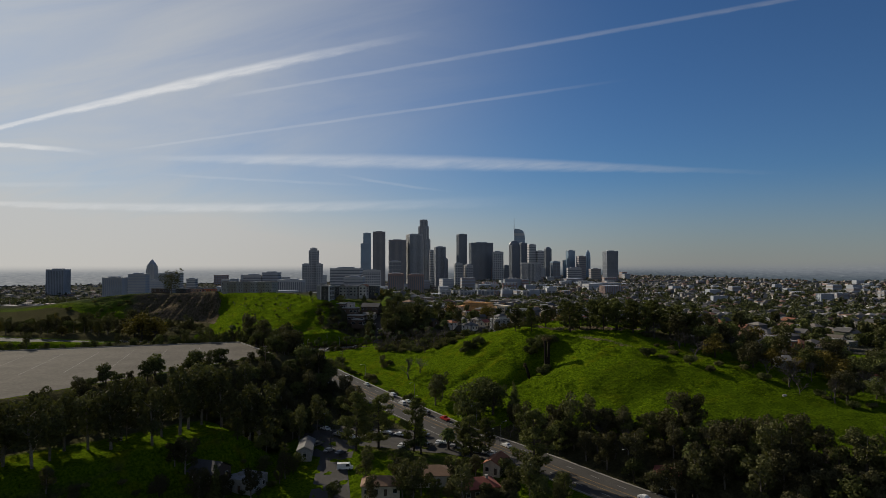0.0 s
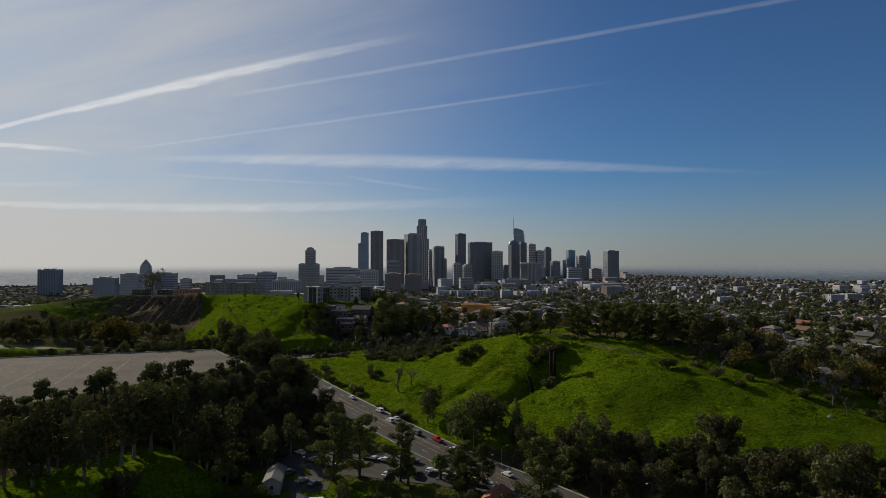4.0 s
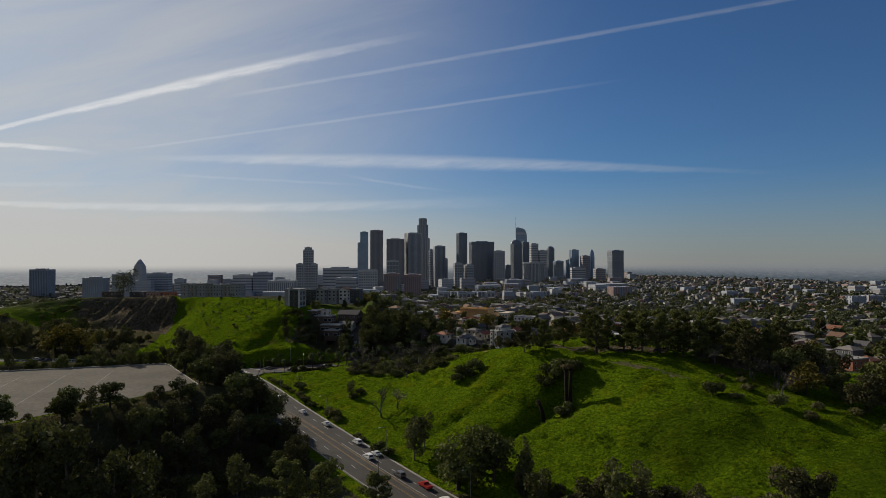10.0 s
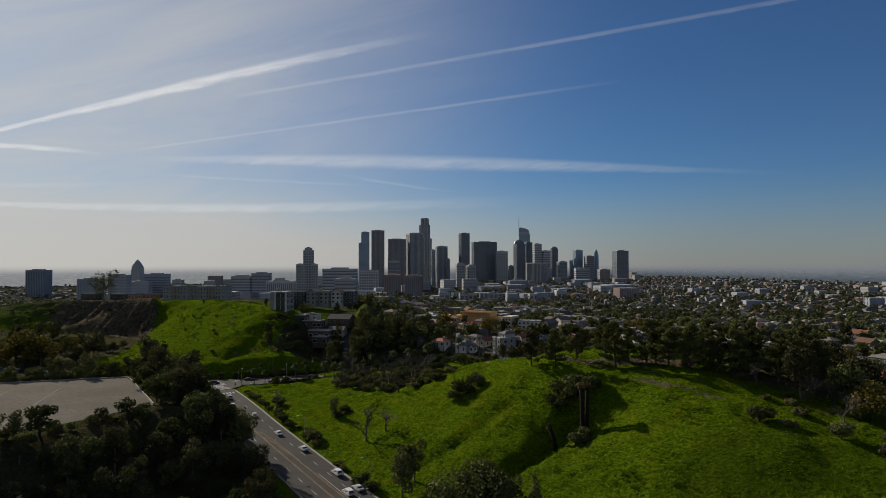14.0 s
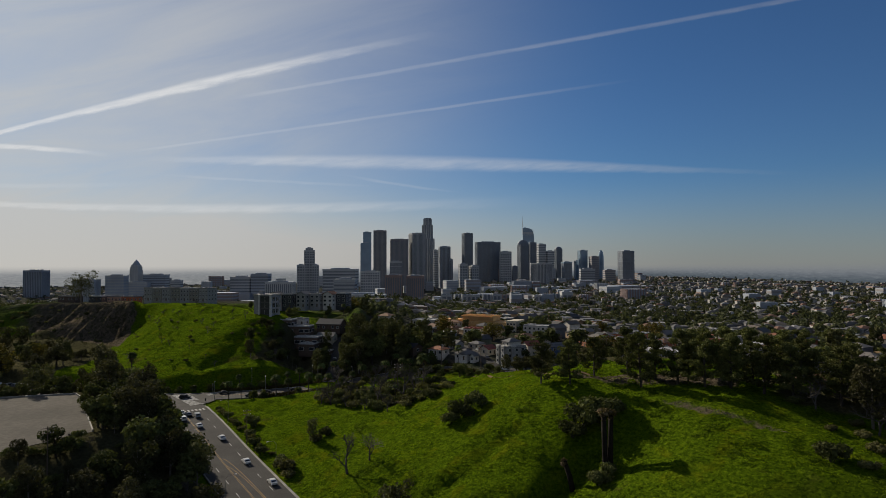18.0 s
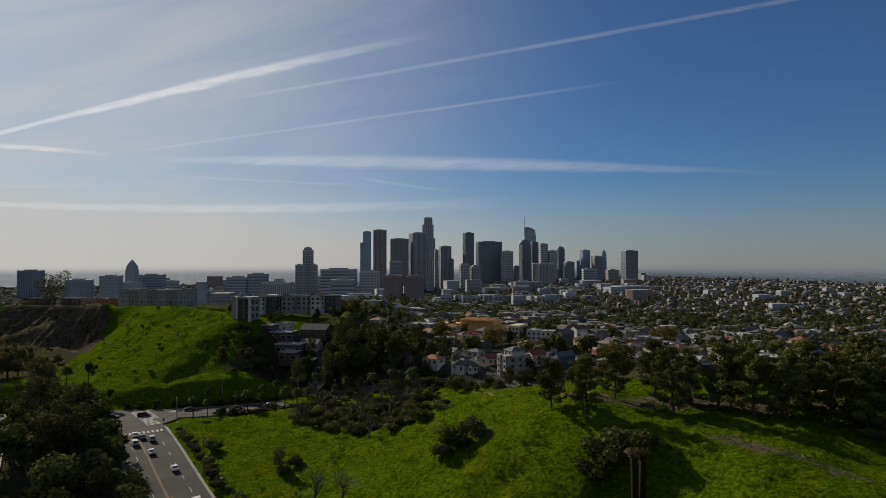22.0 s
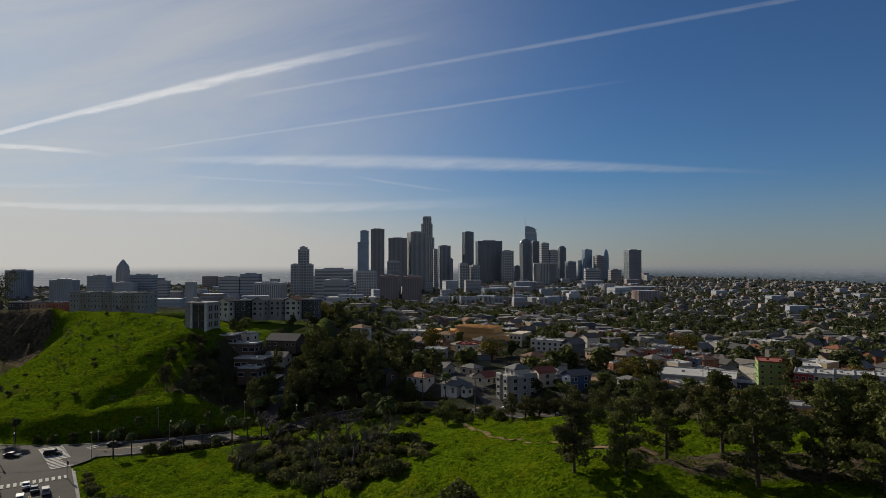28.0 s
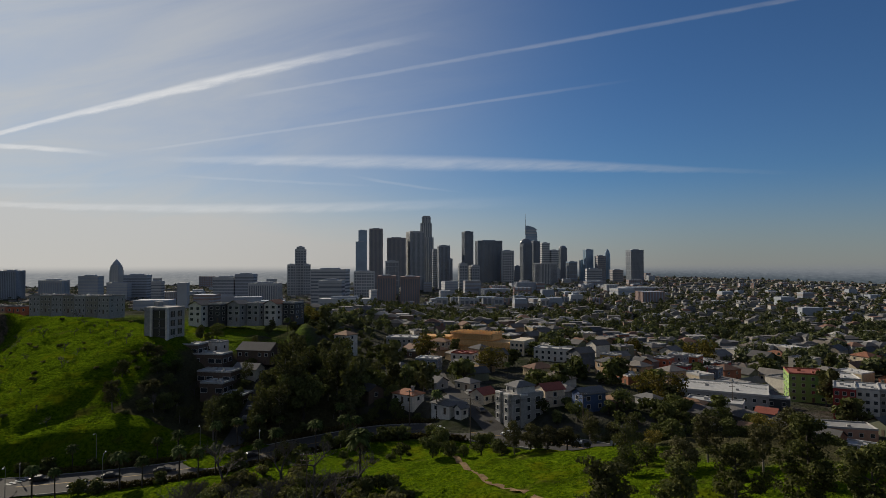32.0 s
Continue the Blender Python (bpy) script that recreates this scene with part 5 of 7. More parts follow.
def shell(w, d, h, roof, over=0.45, pitch=0.42, sunk=2.5):
    """Wall and roof meshes of a house."""
    key = (w, d, h, roof, pitch)
    if key in HOUSE_CACHE:
        return HOUSE_CACHE[key]
    wall, top = Geo(), Geo()
    wall.box(-w / 2, w / 2, -d / 2, d / 2, -sunk, h)
    a, b, t = w / 2 + over, d / 2 + over, 0.22
    if roof == "flat":
        top.box(-w / 2 + 0.25, w / 2 - 0.25, -d / 2 + 0.25, d / 2 - 0.25, h, h + 0.06)
        for q in ((-w / 2 - 0.06, w / 2 + 0.06, -d / 2 - 0.06, -d / 2 + 0.25), (-w / 2 - 0.06, w / 2 + 0.06, d / 2 - 0.25, d / 2 + 0.06),
                  (-w / 2 - 0.06, -w / 2 + 0.25, -d / 2 + 0.25, d / 2 - 0.25), (w / 2 - 0.25, w / 2 + 0.06, -d / 2 + 0.25, d / 2 - 0.25)):
            top.box(*q, h - 0.1, h + 0.55)
        top.box(-w * 0.2, -w * 0.2 + 1.4, 0, 1.2, h, h + 1.0)
        top.box(w * 0.15, w * 0.15 + 1.0, -d * 0.2, -d * 0.2 + 1.0, h, h + 0.8)
    else:
        long_x = w >= d
        rise = (b if long_x else a) * pitch * (1.25 if roof == "gable" else 1.0)
        ridge = max(0.0, (a - b) if long_x else (b - a)) if roof == "hip" else (a if long_x else b)
        e = [(-a, -b), (a, -b), (a, b), (-a, b)]
        r = [(-ridge, 0), (ridge, 0)] if long_x else [(0, -ridge), (0, ridge)]
        for lift in (0.0, t):
            k = len(top.v)
            top.v.extend((x, y, h - 0.1 + lift) for x, y in e)
            top.v.extend((x, y, h - 0.1 + rise + lift) for x, y in r)
            faces = ((0, 1, 5, 4), (1, 2, 5), (2, 3, 4, 5), (3, 0, 4)) if long_x else ((0, 1, 4), (1, 2, 5, 4), (2, 3, 5), (3, 0, 4, 5))
            if roof == "gable":
                faces = tuple(f for f in faces if len(f) == 4)
            top.f.extend(tuple(k + i for i in f) for f in faces)
            top.m.extend([0] * len(faces))
        k = len(top.v) - 12
        for i, j in ((0, 1), (1, 2), (2, 3), (3, 0)):
            if roof == "hip" or (long_x and i in (0, 2)) or (not long_x and i in (1, 3)):
                top.f.append((k + i, k + j, k + 6 + j, k + 6 + i))
                top.m.append(0)
        if roof == "gable":
            for s in (0, 1):
                x0 = (-1, 1)[s] * (w / 2 if long_x else d / 2)
                q = b - over if long_x else a - over
                up = h - 0.1 + rise * q / (b if long_x else a)
                tri = [(x0, -q, h), (x0, q, h), (x0, 0, h + rise * 0.92)] if long_x else [(-q, x0, h), (q, x0, h), (0, x0, h + rise * 0.92)]
                wall.face(tri)
    HOUSE_CACHE[key] = wall.mesh("wall", WALLS), top.mesh("roof", FLAT_ROOF if roof == "flat" else ROOFS)
    return HOUSE_CACHE[key]


def recolour(ob, mat):
    """Own paint for one part."""
    if mat is not None:
        ob.data = ob.data.copy()
        ob.data.materials[0] = mat


def house(x, y, w, d, storeys, roof, turn=0.0, wall_mat=None, roof_mat=None, label="", name="house", pitch=0.42, sides=True, pane=(1.2, 1.3), group="houses of the hillside town",
          z=None, step=3.0, chimney=False, storey=2.9, category="house"):
    h = storeys * storey + (0.4 if roof != "flat" else 0.7)
    z = ground_at(x, y) if z is None else z
    thing = empty(name, label or {"hip": "small stucco house with a hipped shingle roof", "gable": "small house with a pitched shingle roof", "flat": "flat-roofed stucco apartment house"}[roof],
                  category, group, at=pose(x, y, z, rz=turn))
    wall_me, roof_me = shell(w, d, h, roof, pitch=pitch)
    wall = part("wall", wall_me, (), thing)
    recolour(wall, wall_mat)
    recolour(part("roof", roof_me, (), thing), roof_mat)
    pane_me = WINDOWS[pane]
    n = max(1, int(w / step))
    for s in range(storeys):
        for i in range(n):
            if s == 0 and i == n // 2 and n > 1:
                part("door", DOOR, (), thing, at=pose(-w / 2 + w * (i + 0.5) / n, -d / 2, 0.15))
                continue
            part("window", pane_me, (), thing, at=pose(-w / 2 + w * (i + 0.5) / n, -d / 2, s * storey + 1.0))
        if sides:
            k = max(1, int(d / (step * 1.3)))
            for i in range(k):
                sx = 1 if math.cos(radians(turn)) * -x + math.sin(radians(turn)) * (200 - y) > 0 else -1
                part("window", pane_me, (), thing, at=pose(sx * w / 2, -d / 2 + d * (i + 0.5) / k, s * storey + 1.0, rz=90 * sx))
    if chimney:
        g = Geo()
        g.box(w * 0.2, w * 0.2 + 0.8, -d * 0.1, -d * 0.1 + 0.8, h - 1, h + 2.6)
        g.box(w * 0.2 - 0.1, w * 0.2 + 0.9, -d * 0.1 - 0.1, -d * 0.1 + 0.9, h + 2.4, h + 2.7)
        part("chimney", g, CONCRETE, thing)
    BUILT.append((x, y, max(w, d) * 0.62))
    CLEARED.append((x, y, max(w, d) * 0.55))
    return thing


BUILT = []
TERRACOTTA = plain("terracotta_tiles", (0.30, 0.115, 0.055), 0.85, 2.5)
RED_TRIM = plain("red_tile_edge", (0.26, 0.070, 0.045), 0.85, 2.5)
SLATE = plain("grey_shingles", (0.135, 0.132, 0.130), 0.9, 2.5)
TAN_ROOF = plain("tan_shingles", (0.23, 0.135, 0.078), 0.9, 2.5)
DARK_ROOF = plain("dark_shingles", (0.060, 0.058, 0.060), 0.9, 2.5)
CREAM = plain("cream_stucco", (0.58, 0.50, 0.38), 0.9, 1.0)
WHITE = plain("white_stucco", (0.56, 0.53, 0.48), 0.9, 1.0)
PALE_GREY = plain("pale_grey_stucco", (0.29, 0.285, 0.275), 0.9, 1.0)
BLUE_GREY = plain("blue_grey_siding", (0.16, 0.20, 0.25), 0.85, 1.0)
BLUE = plain("bright_blue_paint", (0.055, 0.095, 0.20), 0.7, 1.0)
OCHRE = plain("ochre_stucco", (0.56, 0.34, 0.07), 0.9, 1.0)
RUST = plain("rust_red_stucco", (0.42, 0.125, 0.055), 0.9, 1.0)
CRIMSON = plain("crimson_panels", (0.30, 0.030, 0.028), 0.7, 1.0)
GREEN_WALL = plain("leaf_green_stucco", (0.22, 0.34, 0.09), 0.9, 1.0)
ROW_BEIGE = plain("weathered_beige_render", (0.24, 0.22, 0.185), 0.9, 1.0)
CHARCOAL = plain("charcoal_panels", (0.035, 0.037, 0.042), 0.6, 1.0)
SALMON = plain("salmon_brick", (0.40, 0.23, 0.16), 0.9, 1.0)
BROWN_WALL = plain("brown_timber_wall", (0.10, 0.068, 0.050), 0.9, 1.0)
WHITE_ROOF = plain("white_roof_membrane", (0.40, 0.395, 0.38), 0.85, 0.6)
PLYWOOD = plain("orange_plywood", (0.62, 0.33, 0.10), 0.85, 1.2)
STUDS = plain("raw_timber_studs", (0.66, 0.42, 0.18), 0.85, 2.0)

def modern_house(x, y, z):
    """A tall white house with a black window wall between white piers."""
    thing = empty("modern_house", "tall white modern house with a black window wall", "house", "houses of the hillside town", at=pose(x, y, z, rz=-8))
    g = Geo()
    g.box(-6.0, 5.4, -4.5, 5.5, -8, 11.5)
    part("wall", g, PALE_GREY, thing)
    g = Geo()
    g.box(-1.6, 4.6, -5.0, -4.5, -1.0, 11.2)
    part("window_wall", g, CHARCOAL, thing, "black panelled window wall")
    for k in range(3):
        g = Geo()
        g.box(-1.2, 4.2, -5.06, -5.0, 0.6 + 3.6 * k, 3.4 + 3.6 * k)
        pane = part("window", g, GLASS_DARK, thing)
        g = Geo()
        g.box(1.4, 1.55, -5.12, -5.06, 0.6 + 3.6 * k, 3.4 + 3.6 * k)
        part("mullion", g, TRIM, pane)
    for k in range(3):
        for y0 in (-3.2, 1.2):
            g = Geo()
            g.box(5.4, 5.46, y0, y0 + 2.6, 0.8 + 3.6 * k, 3.2 + 3.6 * k)
            pane = part("window", g, GLASS_DARK, thing)
            g = Geo()
            g.box(5.46, 5.52, y0 + 1.2, y0 + 1.35, 0.8 + 3.6 * k, 3.2 + 3.6 * k)
            part("mullion", g, TRIM, pane)
    for x0 in (-2.6, 4.7):
        g = Geo()
        g.box(x0, x0 + 0.9, -5.6, -4.5, -8, 12.0)
        part("pier", g, WHITE, thing)
    g = Geo()
    g.box(-6.2, 5.6, -4.7, 5.7, 11.5, 12.1)
    part("roof", g, PALE_GREY, thing)
    g = Geo()
    g.box(-5.5, -3.0, 0.5, 3.0, 12.1, 14.0)
    part("roof_plant", g, PALE_GREY, thing)
    BUILT.append((x, y, 9))
    CLEARED.append((x, y, 8))


def near_house(x, y, w, d, *rest, **more):
    """A house of the nearer town, drawn a little towards the hill."""
    k = float(0.93 + 0.07 * ease(60, 125, x))
    c = k if w > 18 or x > 80 else 0.70
    more.setdefault("storey", 2.9 if x > 80 else 2.6)
    storeys, roof, turn, *paints = rest
    return house(x * k, 227.5 + (y - 227.5) * k, w * c, d * c, storeys, roof, turn - (14 if w < 14 else 0), *paints, **more)


block = near_house(6, 474, 12, 17, 3, "flat", -40, PALE_GREY, None, "pale grey three-storey apartment house with parapets and a hipped penthouse", "apartment_house", pane=(1.8, 1.4), category="apartment house")
for x0, y0, w, d, top in ((-2.5, -6.3, 2.4, 1.0, 9.0), (1.9, -6.3, 2.4, 1.0, 9.0), (-4.4, 0.4, 0.9, 3.0, 9.0), (4.4, -2.0, 0.8, 2.6, 8.8)):
    g = Geo()
    g.box(x0 - w / 2, x0 + w / 2, y0 - d / 2, y0 + d / 2, -3, top)
    bay = part("bay", g, PALE_GREY, block)
    g = Geo()
    g.box(x0 - w / 2 - 0.12, x0 + w / 2 + 0.12, y0 - d / 2 - 0.12, y0 + d / 2 + 0.12, top - 0.4, top + 0.15)
    part("cornice", g, TRIM, bay)
    if w > 2:
        for k in range(3):
            part("window", WINDOWS[(1.2, 1.3)], (), bay, at=pose(x0, y0 - d / 2, 2.6 * k + 1.0))
g = Geo()
g.box(-3.0, 2.6, -3.2, 4.0, 8.4, 10.8)
part("penthouse_wall", g, WHITE, block)
g = Geo()
g.box(-3.5, 3.1, -3.7, 4.5, 10.7, 10.9)
g.box(-3.5, 3.1, -3.7, 4.5, 10.9, 12.3, 0, 0.22)
part("penthouse_roof", g, SLATE, block, "grey hipped penthouse roof")
for x0 in (-1.8, 1.2):
    part("window", WINDOWS[(0.9, 1.2)], (), block, at=pose(x0, -3.2, 9.1))
near_house(-19, 480, 12, 11, 1, "hip", -26, WHITE, SLATE, "white bungalow with a grey hipped roof", chimney=False, pitch=0.6)
near_house(-14, 474, 5, 4, 1, "gable", 64, WHITE, SLATE, "gabled porch in front of the white bungalow", "porch", pitch=0.6)
near_house(-35, 490, 13, 9, 1, "hip", -18, WHITE, TERRACOTTA, "bungalow with an orange tiled roof and white chimney", chimney=True)
near_house(-50, 493, 10, 9, 1, "gable", -30, BROWN_WALL, DARK_ROOF, "dark timber bungalow with a low pitched roof")
near_house(-43, 523, 9, 10, 2, "hip", -24, WHITE, SLATE, "white two-storey house with a steep grey hip roof", pitch=0.75)
near_house(-61, 517, 10, 8, 1, "hip", -20, BROWN_WALL, TAN_ROOF, "brown bungalow with a tan roof")
near_house(-66, 529, 10, 8, 1, "hip", -15, CREAM, TAN_ROOF, "cream bungalow with a tan roof")
near_house(-7, 492, 9, 9, 1, "gable", 62, CREAM, RED_TRIM, "cream house with a red tiled gable roof")
near_house(-27, 512, 10, 9, 1, "gable", -25, PALE_GREY, SLATE, "grey bungalow with a pitched roof")
near_house(-14, 512, 11, 8, 1, "hip", -25, CREAM, SLATE, "cream bungalow with a grey roof")
near_house(-37, 572, 15, 12, 2, "flat", -12, BLUE_GREY, None, "blue-grey two-storey villa with arched white windows", "villa", pane=(0.9, 1.2), step=2.4)
near_house(-19, 575, 15, 12, 2, "flat", -20, WHITE, RED_TRIM, "white two-storey villa with a red tiled edge", "villa")
near_house(-82, 579, 12, 11, 3, "hip", -14, WHITE, TAN_ROOF, "white three-storey house with a brown hipped roof")
near_house(-62, 602, 13, 10, 1, "flat", -10, PALE_GREY, None, "low pale house with a flat roof")
near_house(-46, 596, 12, 10, 1, "flat", -10, BROWN_WALL, None, "low brown house with a flat roof")
near_house(-60, 640, 20, 14, 2, "flat", -10, PALE_GREY, None, "grey two-storey flats with a flat roof", "apartment_house", category="apartment house")
near_house(-36, 622, 14, 10, 2, "hip", -20, CREAM, TAN_ROOF)
near_house(30, 480, 8, 13, 2, "gable", -46, BLUE, SLATE, "bright blue house with a white gable front")
near_house(17, 486, 9, 11, 2, "gable", -46, CREAM, RED_TRIM, "tan house with red tile roofs")
near_house(12, 478, 7, 6, 1, "gable", -32, CREAM, RED_TRIM)
near_house(24, 500, 12, 9, 1, "hip", -46, PALE_GREY, SLATE)
near_house(40, 484, 11, 9, 1, "hip", -46, BROWN_WALL, TAN_ROOF, "brown house with a rust-coloured roof")
near_house(54, 494, 12, 8, 1, "hip", -46, PALE_GREY, SLATE)
near_house(36, 452, 6, 7, 1, "gable", 60, BLUE_GREY, DARK_ROOF, "small dark gabled cottage among trees", "cottage", pitch=0.9)
near_house(70, 498, 13, 8, 1, "hip", -20, CREAM, TAN_ROOF)
near_house(92, 528, 34, 24, 2, "flat", -22, PALE_GREY, WHITE_ROOF, "large white-roofed commercial building", "commercial_building", sides=False, category="building")
near_house(103, 519, 22, 5, 2, "flat", -22, CHARCOAL, WHITE_ROOF, "black panelled front wing of the commercial building", "commercial_wing", step=4, category="building")
near_house(82, 508, 20, 9, 1, "flat", -26, WHITE, WHITE_ROOF, "low white workshop with a flat roof", "workshop", category="building")
near_house(100, 504, 7, 6, 1, "gable", -20, BLUE_GREY, RED_TRIM)
for i, (mat, s) in enumerate(((RUST, 2), (PALE_GREY, 3), (RUST, 3), (RUST, 2), (CRIMSON, 2))):
    near_house(88 + 8.5 * i, 606 + 2.5 * i, 8, 10, s, "flat", -20, mat, None, "narrow rust-red town house with a flat roof" if mat != PALE_GREY else "narrow grey town house", "town_house")
for i in range(3):
    near_house(92 + 8.5 * i, 586 + 2.5 * i, 8, 9, 2, "flat", -20, (CRIMSON, CRIMSON, BLUE_GREY)[i], None, "small red shop with awnings" if i < 2 else "dark blue gabled house", "shop")
near_house(137, 553, 15, 16, 4, "flat", -16, GREEN_WALL, RED_TRIM, "leaf-green four-storey apartment block", "apartment_block", step=3.6, category="apartment block")
near_house(154, 560, 16, 16, 3, "flat", -16, CREAM, None, "cream apartment block behind the green one", "apartment_block", category="apartment block")
for i, (mat, s) in enumerate(((CRIMSON, 4), (WHITE, 4), (PALE_GREY, 4), (WHITE, 4), (WHITE, 4))):
    near_house(137 + 7.6 * i, 521 - 1.7 * i, 7.6, 15, s, "flat", -13, mat, WHITE_ROOF, "white and crimson four-storey apartment block bay", "apartment_block", step=2.5, category="apartment block")
near_house(118, 492, 24, 10, 1, "flat", -10, SALMON, None, "long low salmon brick building", "brick_building", category="building")
near_house(114, 466, 10, 7, 1, "flat", -20, WHITE, WHITE_ROOF, "small white flat-roofed building among trees")
near_house(96, 462, 6, 6, 1, "gable", -15, CREAM, TAN_ROOF)
near_house(80, 470, 8, 7, 1, "gable", -15, PALE_GREY, TAN_ROOF)
near_house(28, 592, 20, 10, 2, "flat", -22, WHITE, WHITE_ROOF, "long white flat-roofed building", "commercial_building", sides=False, category="building")
near_house(39, 585, 6, 8, 2, "flat", -22, OCHRE, None, "ochre yellow end of the long building", "commercial_wing", category="building")
near_house(55, 580, 11, 9, 2, "flat", -22, OCHRE, None, "ochre yellow two-storey building", "apartment_house", category="apartment house")
# houses on the steep hill by the junction
for x, y, w, z, k in ((-129, 502, 13, 27.5, 0), (-119, 500, 16, 24.0, 0), (-110, 490, 14, 18.8, 1), (-107, 482, 9, 16.0, 1), (-97, 478, 8, 12.6, 0)):
    house(x, y, w, 8, 1, "flat", -4, BROWN_WALL, WHITE_ROOF, "flat-roofed terrace house stepped into the hillside", "terrace_house", pane=(2.6, 1.6), z=z, storey=3.6)
house(-102, 510, 15, 10, 1, "gable", -8, BROWN_WALL, DARK_ROOF, "brown timber house with a long dark roof", z=25.5)
house(-101, 497, 10, 7, 1, "gable", -8, WHITE, SLATE, "white hillside house with a pitched roof", z=19.6)
house(-121, 510, 8, 6, 1, "flat", -8, WHITE, PALE_GREY, "white hillside house with a flat roof", z=28)
modern_house(-139, 501, 35.0)
for i in range(6):
    house(-160 + 9.0 * i, 572 + 3 * i + plant_rng.uniform(-3, 3), 7.6, 10, 3, "flat" if i % 2 else "gable", -10, (WHITE, CHARCOAL, PALE_GREY, PALE_GREY)[i % 4], None, "white modern hillside town house", "town_house", pane=(1.8, 1.4), z=34)
for i in range(7):
    house(-261 + 7.9 * i, 586 - 1.5 * i, 7.7, 11, 3, "flat", -10, ROW_BEIGE if i % 2 else PALE_GREY, None, "beige row house with dark window slots", "row_house", pane=(0.9, 1.2), step=2.4, z=38)
for x, y, w, mat in ((-341, 604, 15, BROWN_WALL), (-316, 603, 12, CHARCOAL), (-298, 600, 13, SALMON), (-285, 598, 9, RUST)):
    house(x, y, w, 9, 1, "flat", -8, mat, None, "low house behind the hill crest", z=36.5)
# buildings on the park floor
house(-82, 197, 12, 9, 1, "flat", -14, PALE_GREY, PALE_GREY, "grey park depot with a flat roof", "depot", sides=True)
house(-92, 193, 10, 9, 1, "gable", -14, BROWN_WALL, DARK_ROOF, "long grey park shed", "shed")
house(-70, 226, 5, 14, 1, "gable", 12, PALE_GREY, SLATE, "small grey shed by the car park", "shed")
house(-20, 205, 13, 9, 1, "hip", 8, WHITE, TAN_ROOF, "white cottage with a brown hipped roof and porch", "cottage")
house(-36, 196, 12, 8, 1, "hip", 8, CREAM, TAN_ROOF, "low cottage with a brown roof", "cottage")
house(-5, 197, 12, 9, 1, "hip", 20, BROWN_WALL, RED_TRIM, "cottage with a dark red roof", "cottage", chimney=True)
house(1, 215, 6, 10, 1, "gable", -20, CREAM, TERRACOTTA, "small house with an orange tiled gable", "cottage")
house(57, 207, 8, 7, 1, "hip", -20, WHITE, RED_TRIM, "white cottage with a red roof above the avenue", "cottage")
house(165, 292, 14, 9, 1, "hip", -12, WHITE, TERRACOTTA, "white house with an orange roof on the ridge")
house(132, 288, 10, 8, 1, "hip", -12, PALE_GREY, SLATE)
house(-196, 402, 10, 6, 1, "flat", 4, WHITE, None, "white kiosk beside the street", "kiosk", z=ground_at(-196, 402) + 0.1)

# timber building site
thing = empty("building_site", "half-built apartment block of raw orange timber framing", "building site", at=pose(-9, 598, 17.0, rz=-24))
for s, (w, d) in enumerate(((36, 18), (36, 18), (25, 15))):
    ox = 0 if s < 2 else -5
    slab = Geo()
    slab.box(ox - w / 2, ox + w / 2, -d / 2, d / 2, s * 3.1 - (6 if s == 0 else 0), s * 3.1 + 0.45)
    deck = part("floor_deck", slab, PLYWOOD, thing)
    for y0 in (-d / 2, d / 2):
        for i in range(int(w / 1.5) + 1):
            g = Geo()
            x0 = ox - w / 2 + 1.5 * i
            g.box(x0 - 0.1, x0 + 0.1, y0 - 0.1, y0 + 0.1, s * 3.1 + 0.45, s * 3.1 + 3.1)
            part("stud", g, STUDS, deck)
    g = Geo()
    g.box(ox - w / 2 + 0.3, ox + w / 2 - 0.3, -d / 2 + 1.2, d / 2 - 1.2, s * 3.1 + 0.45, s * 3.1 + 2.9)
    part("inner_wall", g, STUDS, thing)
g = Geo()
g.box(-18, 8, -7.7, 7.7, 9.3, 9.6)
roof_deck = part("roof_deck", g, STUDS, thing)
for i in range(14):
    g = Geo()
    g.box(-18 + 1.95 * i, -17.8 + 1.95 * i, -7.7, 7.7, 9.6, 10.3)
    part("joist", g, STUDS, roof_deck)
g = Geo()
g.box(18.3, 26, -8.5, 7, -6, 7.6)
part("stair_tower", g, CREAM, thing)
for i in range(3):
    for s in range(3):
        part("window", WINDOWS[(1.2, 1.3)], (), thing, at=pose(19.7 + 2.4 * i, -8.5, s * 2.6 - 0.6))
thing = empty("building_site", "orange sheathed building under construction", "building site", at=pose(-37, 618, 15.5, rz=-8))
for s in range(3):
    g = Geo()
    g.box(-8, 8, -6, 6, s * 3.2 - 2, s * 3.2 + 1.0)
    part("floor_deck", g, PLYWOOD, thing)
BUILT.extend([(-13, 598, 20), (-13, 580, 12), (4, 584, 10), (-41, 618, 12), (-45, 243, 20)])

# the town in rows along tilted streets
town_rng = random.Random(33)
forms = [(8, 8, 1, "hip"), (9, 7, 1, "gable"), (7, 10, 1, "gable"), (9, 8, 2, "hip"), (8, 9, 2, "gable"), (10, 8, 2, "flat"), (8, 8, 1, "flat"), (11, 8, 1, "hip"), (8, 7, 1, "gable")]
count = 0
